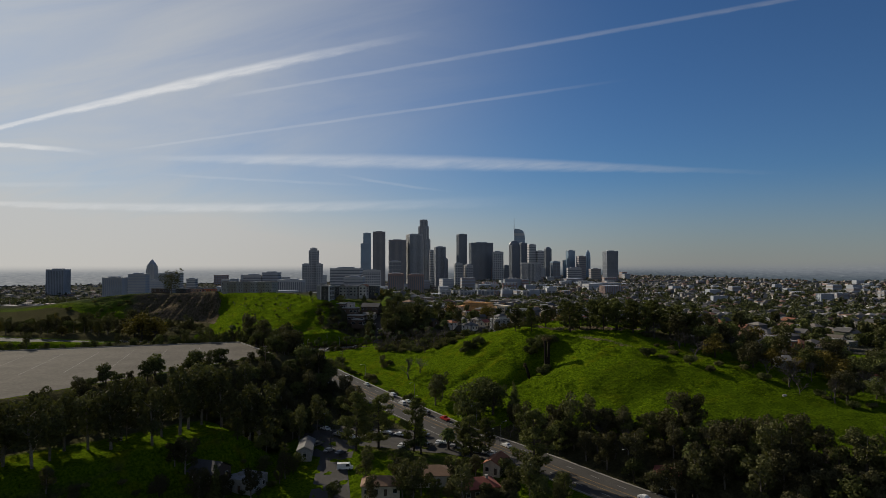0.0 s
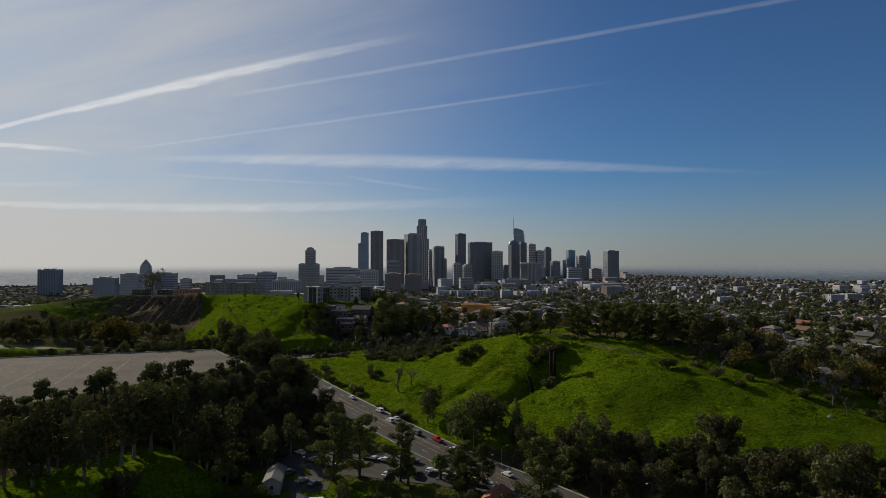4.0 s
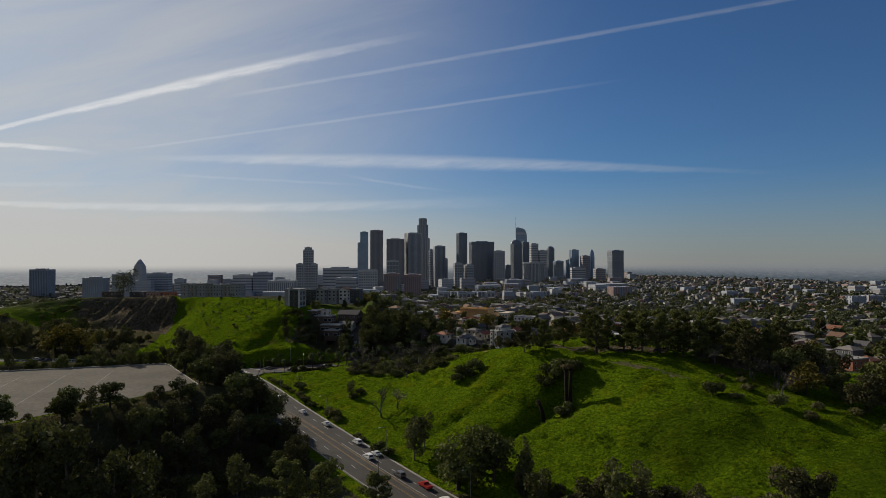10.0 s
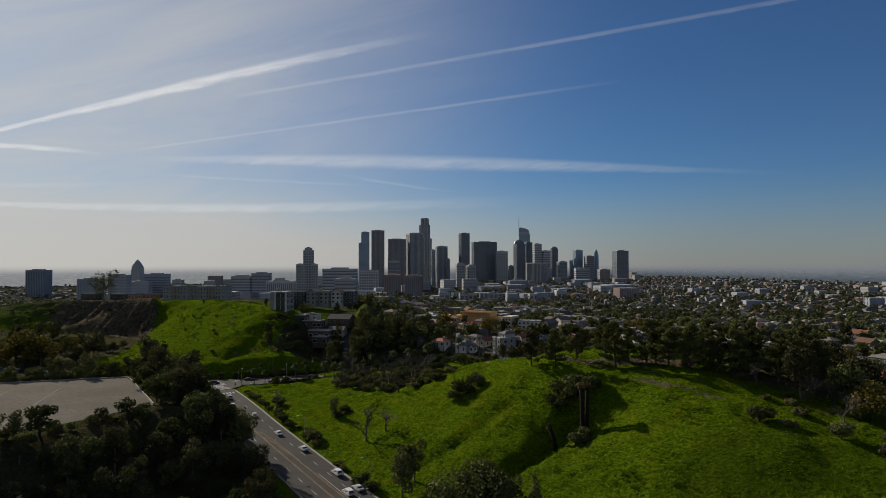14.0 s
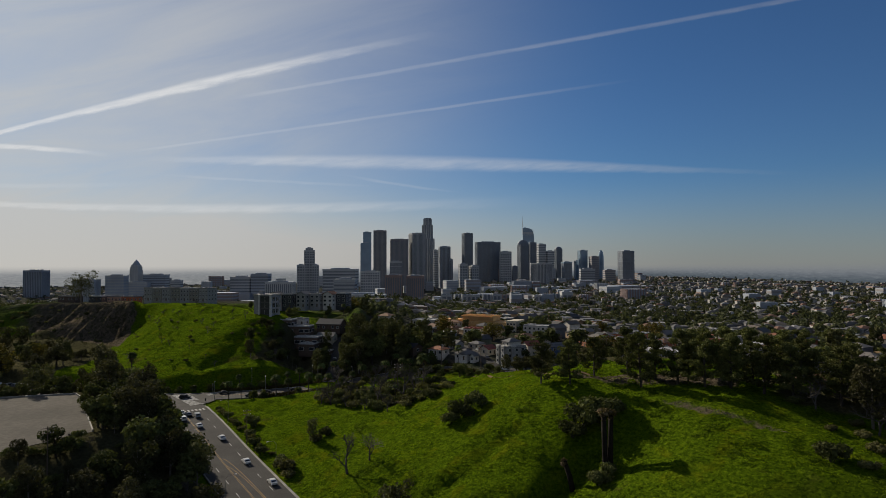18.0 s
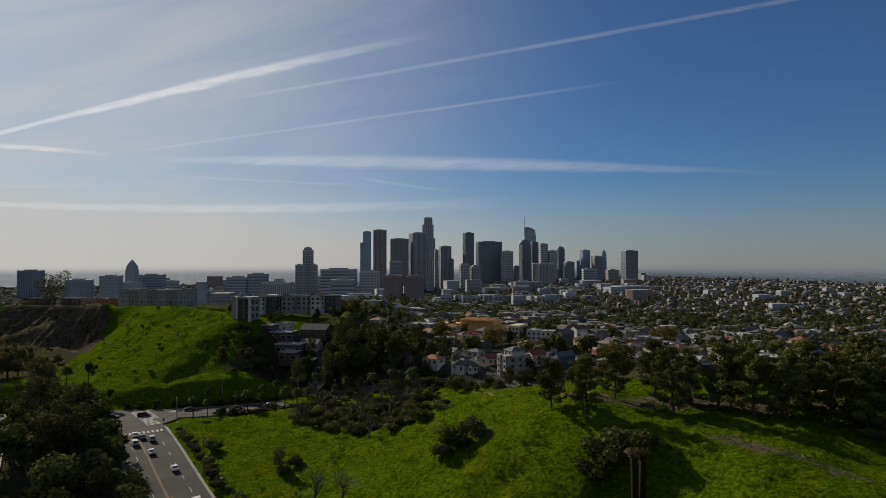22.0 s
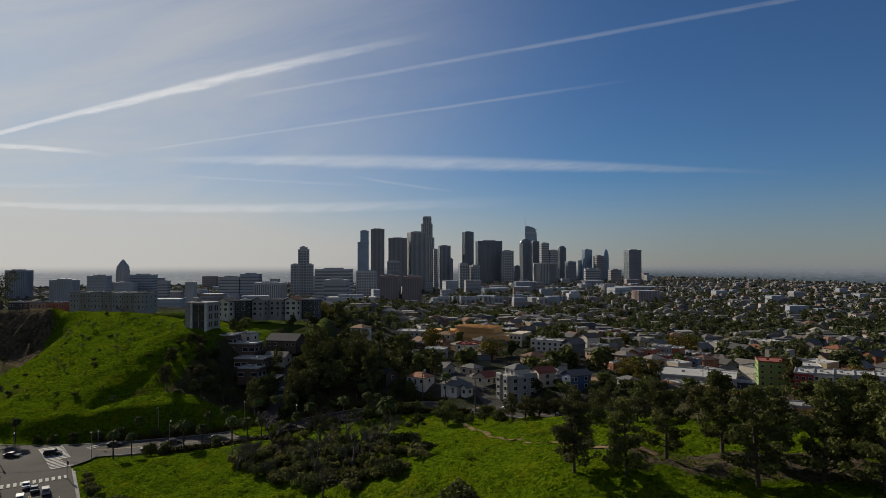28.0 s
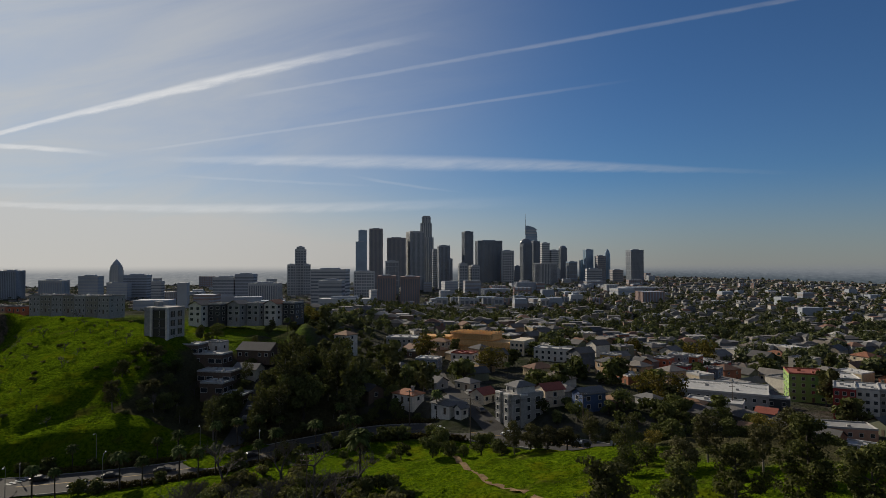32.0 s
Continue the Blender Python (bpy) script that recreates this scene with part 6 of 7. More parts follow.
for r in range(26):
    for c in range(70):
        u, v = -260 + 13.2 * c + town_rng.uniform(-2.2, 2.2), 470 + 14.5 * r + (5 if r % 2 else 0) + town_rng.uniform(-2, 2)
        x, y = u * 0.93 + (v - 470) * 0.28, v - u * 0.22 + 8
        if not (-0.16 * (y - 400) - 20 < x < 0.72 * y - 80 and 455 < y < 730) or town_rng.random() < 0.16:
            continue
        if x < 60 and y < 500 or count >= 262 or x > 120 and town_rng.random() < 0.3 or not far_from_roads(x, y, 5) or any((x - a) ** 2 + (y - b) ** 2 < (k + 4.6) ** 2 for a, b, k in BUILT):
            continue
        w, d, s, roof = town_rng.choice(forms)
        grow = 1.0 + 0.35 * float(ease(70, 140, x))
        w, d = w * grow, d * grow
        house(x, y, w, d, s, roof, town_rng.choice((-60, -60, 30, -52)) + town_rng.uniform(-6, 6), sides=y < 500, step=3.6 if y < 580 else 5.6)
        count += 1

# trees between them: the nearest singly, the rest as one mass
made, lobes = 0, []
for _ in range(5200):
    y = 470 + 420 * town_rng.random() ** 1.1
    x = town_rng.uniform(-0.2 * y, 0.76 * y)
    if not far_from_roads(x, y, 1) or any((x - a) ** 2 + (y - b) ** 2 < (k + 0.2) ** 2 for a, b, k in BUILT):
        continue
    if made < 140 and y < 640:
        made += 1
        plant("town" if town_rng.random() < 0.62 else town_rng.choice(("tall", "tall", "palm", "gold")), x, y, town_rng.uniform(0.65, 1.3) * (1.3 if x > 110 else 1.0), "garden trees of the town")
    elif y > 600 and len(lobes) < 3300:
        z, k = ground_at(x, y), town_rng.uniform(1.8, 3.4) * (1.35 if x > 110 else 1.0)
        for _ in range(3):
            lobes.append((x + town_rng.uniform(-k, k) * 0.6, y + town_rng.uniform(-k, k) * 0.6, z + k * town_rng.uniform(0.9, 1.9), k * 0.75, k * 0.75, k * 0.7))
tagged(new("garden_trees", leaf_mesh("garden_trees", lobes, 76000, 1.8, FAR_HAZED_LEAF, 78)), "dark green garden trees between the houses", "trees", kind="stuff")

# the town further off, as one mass of houses and one of trees
fw, fr, rng = Geo(), Geo(), random.Random(44)
for i in range(5600):
    y = 722 + 2800 * rng.random() ** 1.7
    x = rng.uniform(-0.92 * y, 0.80 * y)
    if x < -0.1 * y and rng.random() < 0.35:
        continue
    z = ground_at(x, y)
    w, d, h = rng.uniform(7.5, 14), rng.uniform(7, 11), rng.choice((3.2, 3.4, 3.3, 6.2, 6.4))
    if y > 1800:
        w, d, h = w * 1.35, d * 1.2, h * 0.9
    fw.box(x - w / 2, x + w / 2, y - d / 2, y + d / 2, z - 2, z + h)
    if rng.random() < 0.55:
        fr.box(x - w / 2 - 0.5, x + w / 2 + 0.5, y - d / 2 - 0.5, y + d / 2 + 0.5, z + h, z + h + 2.4, 0, 0.25)
    else:
        fr.box(x - w / 2 - 0.1, x + w / 2 + 0.1, y - d / 2 - 0.1, y + d / 2 + 0.1, z + h, z + h + 0.6)


def many(name, stops, rough=0.9):
    m = bpy.data.materials.new(name)
    m.use_nodes = True
    n = Net(m.node_tree)
    own = n.add("ShaderNodeNewGeometry").outputs["Random Per Island"]
    colour = n.ramp(own, [(i / len(stops), c) for i, c in enumerate(stops)], True)
    grain = n.noise(n.add("ShaderNodeTexCoord").outputs["Object"], 0.4, 4.0)
    colour = n.mix(1.0, colour, n.ramp(grain, [(0.3, (0.78, 0.78, 0.78)), (0.7, (1.08, 1.08, 1.08))]), "MULTIPLY")
    n.add("ShaderNodeOutputMaterial", {0: n.add("ShaderNodeBsdfPrincipled", {"Base Color": colour, "Roughness": rough}).outputs[0]})
    return m


tagged(new("distant_houses", fw.mesh("distant_houses", many("distant_walls", [(0.25, 0.24, 0.22), (0.19, 0.175, 0.15), (0.36, 0.35, 0.33), (0.16, 0.165, 0.18), (0.26, 0.225, 0.19), (0.14, 0.155, 0.175), (0.22, 0.15, 0.11), (0.19, 0.19, 0.19)]))),
       "many small pale houses of the far town", "houses", kind="stuff")
tagged(new("distant_roofs", fr.mesh("distant_roofs", many("distant_roofing", [(0.090, 0.088, 0.086), (0.13, 0.118, 0.105), (0.16, 0.085, 0.058), (0.29, 0.28, 0.27), (0.10, 0.098, 0.10), (0.17, 0.150, 0.130), (0.075, 0.075, 0.078)]))),
       "shingle and tile roofs of the far town", "roofs", kind="stuff")
lobes = []
for i in range(6600):
    y = 800 + 2640 * rng.random() ** 1.5
    x = rng.uniform(-0.95 * y, 0.82 * y)
    k = rng.uniform(2.4, 4.8) * 1.12
    z = ground_at(x, y)
    if y < 1700 or rng.random() < 0.45:
        lobes.append((x, y, z + k * 1.1, k, k, k * rng.uniform(0.8, 1.5)))
tagged(new("distant_trees", leaf_mesh("distant_trees", [q for q in lobes if q[1] < 1700], 130000, 2.1, FAR_HAZED_LEAF, 77)), "dark trees scattered through the far town", "trees", kind="stuff")
tagged(new("plain_trees", leaf_mesh("plain_trees", [q for q in lobes if q[1] >= 1700], 34000, 3.2, HAZED_LEAF, 79)), "trees of the plain beyond the towers, greyed by painted haze", "trees", kind="stuff")
# ---- planting ----
# singled out trees on the grassy hill
plant("crest", 12.5, 337, 1.0, label="lone broad oak on the grassy ridge")
plant("bare", -44.5, 322, 1.15, label="leafless grey tree on the green slope")
plant("bare", -39.0, 327, 0.9)
for x, y, k in ((-27, 288, 0.95), (-24, 292, 0.8)):
    plant("euc", x, y, k * 0.78, label="drooping eucalyptus at the foot of the slope")
for x, y, k in ((-11, 268, 1.3), (-4, 271, 1.15), (0, 266, 1.1)):
    plant("oak", x, y, k, "oaks beside the avenue")
plant("spire", 9, 262, 1.1)
for x, y, k in ((-12, 336, 1.25), (-8, 339, 1.1), (-15, 333, 0.9), (22, 314, 1.5), (25, 317, 1.3), (29, 315, 1.2), (19, 311, 1.1), (23.5, 296, 0.95), (26, 299, 0.7),
                (31, 316, 0.8)):
    plant("shrub", x, y, k * 1.15, "shrubs on the grassy slope")
for x, y, k in ((-93, 370, 1.1), (-66, 332, 1.35), (-69, 335, 1.0), (-64, 328, 0.9), (-85, 352, 0.8), (-88, 357, 0.7), (-80, 345, 0.7), (-41, 297, 1.0),
                (-37, 293, 0.8), (-49, 307, 0.7), (-52, 311, 0.6), (-62, 349, 1.0), (-60, 353, 0.8), (70, 284, 1.25), (76, 281, 0.8), (86, 276, 1.15), (92, 268, 0.9)):
    plant("shrub" if plant_rng.random() < 0.6 else "scrub", x, y, k, "shrubs on the grassy slope")
plant("euc", -63, 349, 0.4)
for i in range(15):
    x, y = -116 + 2.9 * i + plant_rng.uniform(-0.8, 0.8), 390 - 3.35 * i + plant_rng.uniform(-0.8, 0.8)
    if far_from_roads(x, y, 1.0):
        plant("scrub" if i % 3 else "shrub", x, y, plant_rng.uniform(0.4, 0.75), "bushes along the avenue kerb")
scatter(100, ("scrub", "scrub", "shrub", "scrub", "shrub", "bare"), lambda x, y: segment(x, y, -60, 397, -32, 375)[0] < 15, (-95, 5, 340, 425), "chaparral on the spur", (0.45, 1.2), 2.8, 6)
scatter(28, ("laurel", "town", "shrub", "laurel"), lambda x, y: True, (-66, 12, 414, 440), "trees below the palm street", (0.28, 0.5), 4.5, 5)
for x, y in ((-56, 388), (-36, 382), (-44, 374), (-62, 395), (-48, 396)):
    plant("bare", x, y, plant_rng.uniform(0.45, 0.7), "leafless trees on the spur")
plant("palm", -30.5, 390.6, 1.3, label="tall slender lone palm on the spur")
for x, y, k in ((-50, 382, 0.5), (-40, 378, 0.6), (-52, 390, 0.5)):
    plant("palm", x, y, k, label="short palm stump with dead fronds on the spur")
for x, y, k in ((21, 334, 0.8), (29, 340, 0.75), (41.5, 332, 1.0), (47, 337, 0.85), (52, 333, 1.0), (58, 327, 1.0), (64, 324, 0.95),
                (56, 336, 0.95), (66, 331, 1.05), (72, 322, 1.0), (78, 318, 0.9), (83, 325, 1.05), (89, 316, 1.0), (74, 334, 1.0), (95, 322, 1.0), (62, 342, 0.85), (102, 318, 0.9), (84, 338, 0.95), (40, 344, 0.9)):
    plant("pine", x, y, k, "pines along the ridge")
scatter(54, ("laurel", "oak", "euc", "dusk", "gold", "shrub"), lambda x, y: x + 0.25 * (y - 360) > 24, (-4, 165, 358, 428), "trees behind the ridge", (0.28, 0.46), 5.0, 7)
for x, y, k in ((30, 368, 0.5), (36, 372, 0.5), (42, 364, 0.5), (48, 368, 0.55), (3, 413, 0.5), (7, 415, 0.55), (11, 412, 0.5), (16, 414, 0.55), (21, 411, 0.5), (26, 408, 0.5)):
    plant("dusk", x, y, k, "dark trees behind the pines")
scatter(10, ("shrub", "gold", "bare", "shrub", "bare"), lambda x, y: True, (72, 140, 318, 356), "pines along the ridge", (0.45, 0.72), 5.0, 33)
scatter(112, ("dusk", "dusk", "bare", "gold", "oak", "bare", "laurel"), lambda x, y: road_n(x, y) > 112, (88, 235, 235, 345), "trees on the far ridge", (0.6, 1.05), 5.0, 8)
scatter(26, ("shrub", "scrub", "bare"), lambda x, y: 104 < road_n(x, y) < 116, (74, 190, 235, 320), "thicket along the ridge edge", (0.55, 1.0), 4.0, 34)
scatter(64, ("oak", "euc", "tall", "town", "laurel"), lambda x, y: road_n(x, y) > 150, (110, 330, 300, 460), "trees on the far ridge", (0.6, 1.0), 7, 9)
# woods on the valley floor, right of the avenue
scatter(200, ("dusk", "bare", "dusk", "euc", "conifer", "dusk", "bare", "laurel", "dusk"), lambda x, y: road_n(x, y) > 13 and y < 256 - 0.55 * (x - 10), (5, 190, 160, 260),
        "woods beside the avenue", (0.5, 0.95), 3.9, 10)
plant("bare", 38, 227, 1.05, label="large leafless grey tree beside the avenue")
plant("bare", 43, 222, 0.9)
for x, y, k in ((92, 303, 0.75), (97, 300, 0.7), (102, 303, 0.8), (108, 299, 0.85), (99, 307, 0.7), (114, 304, 0.8)):
    plant("bare", x, y, k, "grey thicket on the ridge")
plant("bare", 33, 231, 0.8)
plant("dusk", 66, 226, 0.95)
plant("dusk", 71, 223, 0.95)
plant("date", 65, 205, 1.15)
for x, y, k in ((52, 201, 0.7), (57, 198, 0.75), (62, 197, 0.8), (66, 201, 0.6), (50, 207, 0.5), (-76, 188, 0.6), (-84, 186, 0.55), (-91, 184, 0.7), (-98, 189, 0.7), (-26, 194, 0.6), (-12, 192, 0.6), (-2, 189, 0.6), (4, 192, 0.6), (-38, 187, 0.55), (-6, 208, 0.5)):
    plant("dusk", x, y, k, "trees round the cottages")
# woods below the car park
scatter(90, ("dusk", "euc", "laurel", "dusk", "dusk", "bare", "oak"), lambda x, y: 20 < edge_of(x, y) < 66 and road_n(x, y) < -13, (-190, -60, 205, 385),
        "woods below the car park", (0.55, 0.85), 6, 11)
scatter(70, ("dusk", "euc", "laurel", "shrub", "bare"), lambda x, y: 2 < edge_of(x, y) < 22 and road_n(x, y) < -13, (-200, -100, 205, 385),
        "woods below the car park", (0.26, 0.44), 5, 31)
scatter(46, ("shrub", "shrub", "laurel"), lambda x, y: 0.5 < edge_of(x, y) < 9 and road_n(x, y) < -16, (-190, -110, 220, 372), "bushes along the car park edge", (0.5, 0.85), 3.6, 12)
scatter(24, ("dusk", "laurel", "oak"), lambda x, y: -30 < road_n(x, y) < -13 and edge_of(x, y) > 2, (-160, -70, 300, 392), "dark trees beside the avenue", (0.7, 1.05), 5.5, 13)
for x, y, k in ((-124, 354, 1.15), (-116, 346, 1.1), (-130, 362, 1.2), (-108, 337, 1.0), (-119, 355, 0.8), (-137, 371, 1.0)):
    plant("laurel", x, y, k, "dark trees beside the avenue")
scatter(30, ("oak", "euc", "laurel", "conifer"), lambda x, y: True, (-115, -68, 205, 262), "trees round the park buildings", (0.35, 0.62), 6, 14)
scatter(20, ("oak", "conifer", "euc"), lambda x, y: True, (-58, 22, 186, 214), "trees round the park buildings", (0.45, 0.7), 5, 15)
for x, y, k in ((-52, 230, 1.35), (-44, 234, 1.25), (-30, 231, 1.15), (-8, 224, 1.0), (-3, 228, 0.85), (14, 214, 1.35), (-11, 226, 0.8)):
    plant("pine", x, y, k, "pines by the small car park")
for x, y, k in ((-17, 233, 0.95), (-27, 229, 0.8)):
    plant("date", x, y, k)
for i in range(19):
    q = plant_rng.uniform(-15, -1.5)
    plant("euc", -147 + 3.5 * i + 0.766 * q, 143 + 4.2 * i - 0.643 * q, plant_rng.uniform(0.85, 1.2), "eucalyptus on the lawn")
for i in range(26):
    q = plant_rng.uniform(-40, -17)
    plant(plant_rng.choice(("euc", "dusk", "dusk", "laurel", "bare")), -150 + 2.9 * i + 0.766 * q, 140 + 3.4 * i - 0.643 * q, plant_rng.uniform(0.5, 0.85), "woods below the car park")
for i in range(30):
    q = plant_rng.uniform(5, 20)
    plant(plant_rng.choice(("dusk", "shrub", "scrub", "dusk")), -145 + 2.1 * i + 0.766 * q, 146 + 2.4 * i - 0.643 * q, plant_rng.uniform(0.35, 0.6), "scrub below the lawn")
plant("spire", -86, 185, 1.0, label="narrow dark cypress beside the lawn")
# beyond the car park
for i in range(44):
    x = -330 + 4.2 * i + plant_rng.uniform(-2, 2)
    plant(plant_rng.choice(("laurel", "oak", "town", "euc")), x, 360 + 9 * plant_rng.random() + 0.41 * (x + 151), plant_rng.uniform(0.35, 0.55), "trees behind the car park")
scatter(75, ("dusk", "laurel", "gold", "euc", "dusk"), lambda x, y: cut_face(x, y)[0] > 12 and cut_face(x, y)[1] > (64 if cut_face(x, y)[0] < 62 else 34), (-400, -190, 416, 530), "woods at the foot of the cut hill", (0.5, 0.85), 6, 16)
scatter(18, ("dusk", "laurel", "bare"), lambda x, y: cut_face(x, y)[0] > 8 and 44 < cut_face(x, y)[1] < 66, (-310, -215, 440, 530), "woods at the foot of the cut hill", (0.35, 0.6), 5, 35)
plant("gold", -249, 417, 1.9, label="large olive-gold tree at the foot of the hill")
plant("gold", -240, 418, 1.6)
plant("gold", -257, 421, 1.3)
plant("dusk", -226, 440, 1.0)
plant("dusk", -268, 438, 1.1)
plant("palm", -186, 425, 1.15, "tall palms")
plant("palm", -178, 428, 1.1, "tall palms")
plant("lone", -322, 590, 1.0, label="tall lone eucalyptus on the hill top")
scatter(70, ("scrub", "scrub", "bare", "bare", "shrub"), lambda x, y: cut_face(x, y)[0] < -3, (-240, -140, 436, 540), "low bushes on the green hill", (0.22, 0.48), 6, 17)
scatter(80, ("scrub", "shrub", "scrub"), lambda x, y: (8 < cut_face(x, y)[0] and 44 < cut_face(x, y)[1] < 70) or cut_face(x, y)[0] > 70 and cut_face(x, y)[1] > 6, (-430, -205, 430, 590), "scrub below the cut face", (0.5, 1.0), 4.0, 18)
scatter(36, ("scrub", "shrub"), lambda x, y: 14 < cut_face(x, y)[0] < 110 and 8 < cut_face(x, y)[1] < 34, (-345, -215, 450, 600), "scrub on the cut face", (0.2, 0.5), 4.5, 32)
# woods between the hill and the houses
scatter(22, ("laurel", "shrub", "dusk", "shrub", "bare"), lambda x, y: x > -146 + 0.35 * (496 - y) and y < 484, (-146, -112, 446, 498), "bushes on the hill shoulder", (0.35, 0.6), 4.5, 36)
scatter(46, ("laurel", "euc", "oak", "laurel", "tall"), lambda x, y: -0.37 < x / (y - 235) < -0.215 and not (x < -86 and y > 470), (-118, -40, 452, 508), "woods below the houses", (0.6, 0.95), 5.2, 19)
scatter(34, ("laurel", "oak", "laurel", "shrub", "euc"), lambda x, y: not -0.37 < x / (y - 235) < -0.215 and not (x < -92 and y > 468), (-118, -34, 452, 508), "woods below the houses", (0.28, 0.5), 5.2, 39)
scatter(50, ("laurel", "town", "tall", "oak"), lambda x, y: ((x + 109) / 22) ** 2 + ((y - 530) / 24) ** 2 > 1, (-160, -50, 505, 620), "trees between hillside houses", (0.35, 0.6), 6, 20)
scatter(44, ("laurel", "town", "laurel"), lambda x, y: True, (-45, 110, 438, 470), "trees along the terrace street", (0.4, 0.65), 5, 21)
for i in range(4, len(LILAC) - 4, 3):
    for off in (-6.5, 6.5):
        way = LILAC[i + 1] - LILAC[i - 1]
        way = way / np.hypot(way[0], way[1])
        plant(plant_rng.choice(("laurel", "oak", "euc")), LILAC[i, 0] + way[1] * off, LILAC[i, 1] - way[0] * off, plant_rng.uniform(0.6, 0.85) if LILAC[i, 1] < 468 else plant_rng.uniform(0.3, 0.45), "trees over the side street")
# low trees on the bank below the street's end
for x, y, _ in PALM_ROAD[::3]:
    if -84 < x < -8:
        plant(plant_rng.choice(("laurel", "shrub", "oak", "laurel")), x + 6 + plant_rng.uniform(-2, 2), y - 10.5 + plant_rng.uniform(-2.5, 1), plant_rng.uniform(0.3, 0.5), "low trees below the palm street")
# palms lining the street, both kerbs, with clipped hedges
for k, (side, step) in enumerate(((10.2, 4.8), (-10.4, 6.6))):
    run = np.concatenate([[0], np.cumsum(np.linalg.norm(np.diff(PALM_ROAD[:, :2], axis=0), axis=1))])
    way = np.gradient(PALM_ROAD[:, :2], axis=0)
    way /= np.linalg.norm(way, axis=1)[:, None]
    d = run[np.argmin(np.hypot(PALM_ROAD[:, 0] + (122 if k == 0 else 160), PALM_ROAD[:, 1] - 415))]
    while d < run[-1] - 150:
        x, y, z = (np.interp(d, run, PALM_ROAD[:, i]) for i in range(3))
        nx, ny = np.interp(d, run, way[:, 1]), -np.interp(d, run, way[:, 0])
        kind = "palm" if plant_rng.random() < 0.55 else "town"
        px_, py_ = x + nx * side, y + ny * side
        plant(kind, px_, py_, plant_rng.uniform(0.75, 1.05) if kind == "palm" else plant_rng.uniform(0.36, 0.58), "palms lining the street")
        d += step * plant_rng.uniform(0.8, 1.2)
for name, off, a, b in (("hedge", -9.9, 0.60, 0.80), ("hedge", 8.6, 0.63, 0.80)):
    run = len(PALM_ROAD)
    lobes = []
    way = np.gradient(PALM_ROAD[:, :2], axis=0)
    way /= np.linalg.norm(way, axis=1)[:, None]
    for i in np.arange(int(a * run), int(b * run), 0.25):
        x, y, z = (np.interp(i, np.arange(run), PALM_ROAD[:, c]) for c in range(3))
        nx, ny = np.interp(i, np.arange(run), way[:, 1]), -np.interp(i, np.arange(run), way[:, 0])
        lobes.append((x + nx * off, y + ny * off, z + 0.6, 1.0, 1.0, 0.95))
    tagged(new("hedge", leaf_mesh("hedge", lobes, 7000, 0.45, HEDGE_LEAF, 7)), "clipped dark green hedge along the street", "hedge", kind="stuff")


def palm_snag(x, y, high, lean, crown):
    """A dead, ragged palm trunk on the slope."""
    thing = empty("palm_snag", "old palm trunk with a ragged dead top on the grass slope", "palm tree", at=pose(x, y, ground_at(x, y)))
    g = Geo()
    g.tube([(0, 0, -0.6), (lean * 0.4, 0, high * 0.5), (lean, 0, high)], [0.72, 0.66, 0.58], 9)
    part("trunk", g, SNAG_BARK, thing, smooth=True)
    part("dead_crown", leaf_mesh("dead_crown", [(lean, 0, high * 0.93, 0.6, 0.6, high * 0.1), (lean, 0, high, crown, crown, crown * 0.6)], 130, 0.7, DEAD_LEAF, int(high * 7)), (), thing)


palm_snag(25.6, 300.5, 14.0, -0.4, 1.5)
palm_snag(26.9, 300.9, 13.0, 0.2, 1.3)
palm_snag(17.9, 301.5, 7.6, -2.2, 0.4)

# grass tufts and weeds over the slopes
rng = np.random.default_rng(3)
tx, ty = rng.uniform(-120, 130, 90000), rng.uniform(240, 400, 90000)
tn, ts = road_n(tx, ty), road_s(tx, ty)
keep = (tn > 13) & (tn < 112) & (ty < 400) & (np.sin(tx * 0.21 + 2 * np.sin(ty * 0.13)) * np.sin(ty * 0.17 + np.sin(tx * 0.3)) + rng.uniform(-0.7, 0.7, len(tx)) > 0.1)
tx, ty = tx[keep], ty[keep]
order = rng.permutation(len(tx))[:62000]
tx, ty = tx[order], ty[order]
tz = land(tx, ty)
turn, tall, wide = rng.uniform(0, 6.28, len(tx)), rng.uniform(0.12, 0.34, len(tx)), rng.uniform(0.12, 0.4, len(tx))
va = np.stack([tx - np.cos(turn) * wide, ty - np.sin(turn) * wide, tz - 0.05], 1)
vb = np.stack([tx + np.cos(turn) * wide, ty + np.sin(turn) * wide, tz - 0.05], 1)
vc = np.stack([tx + rng.uniform(-0.2, 0.2, len(tx)), ty + rng.uniform(-0.2, 0.2, len(tx)), tz + tall], 1)
me = bpy.data.meshes.new("grass")
me.from_pydata(np.stack([va, vb, vc], 1).reshape(-1, 3).tolist(), [], np.arange(len(tx) * 3).reshape(-1, 3).tolist())
me.materials.append(GRASS_LEAF)
tagged(new("grass", me), "long bright green spring grass on the slopes", "grass", kind="stuff")

# low dark weeds in patches
wx, wy = np.concatenate([rng.uniform(-100, 125, 26000), rng.uniform(-235, -125, 9000)]), np.concatenate([rng.uniform(235, 398, 26000), rng.uniform(432, 535, 9000)])
patchy = ripple(wx, wy, 31, 4) + 0.7 * ripple(wx, wy, 12, 9) + rng.uniform(-0.5, 0.5, len(wx))
open_grass = ((road_n(wx, wy) > 14) & (road_n(wx, wy) < 116) | (wx < -130) & (cut_face(wx, wy)[0] < -2)) & (land(wx, wy) > -2)
wx, wy = wx[open_grass & (patchy > 0.85)][:3600], wy[open_grass & (patchy > 0.85)][:3600]
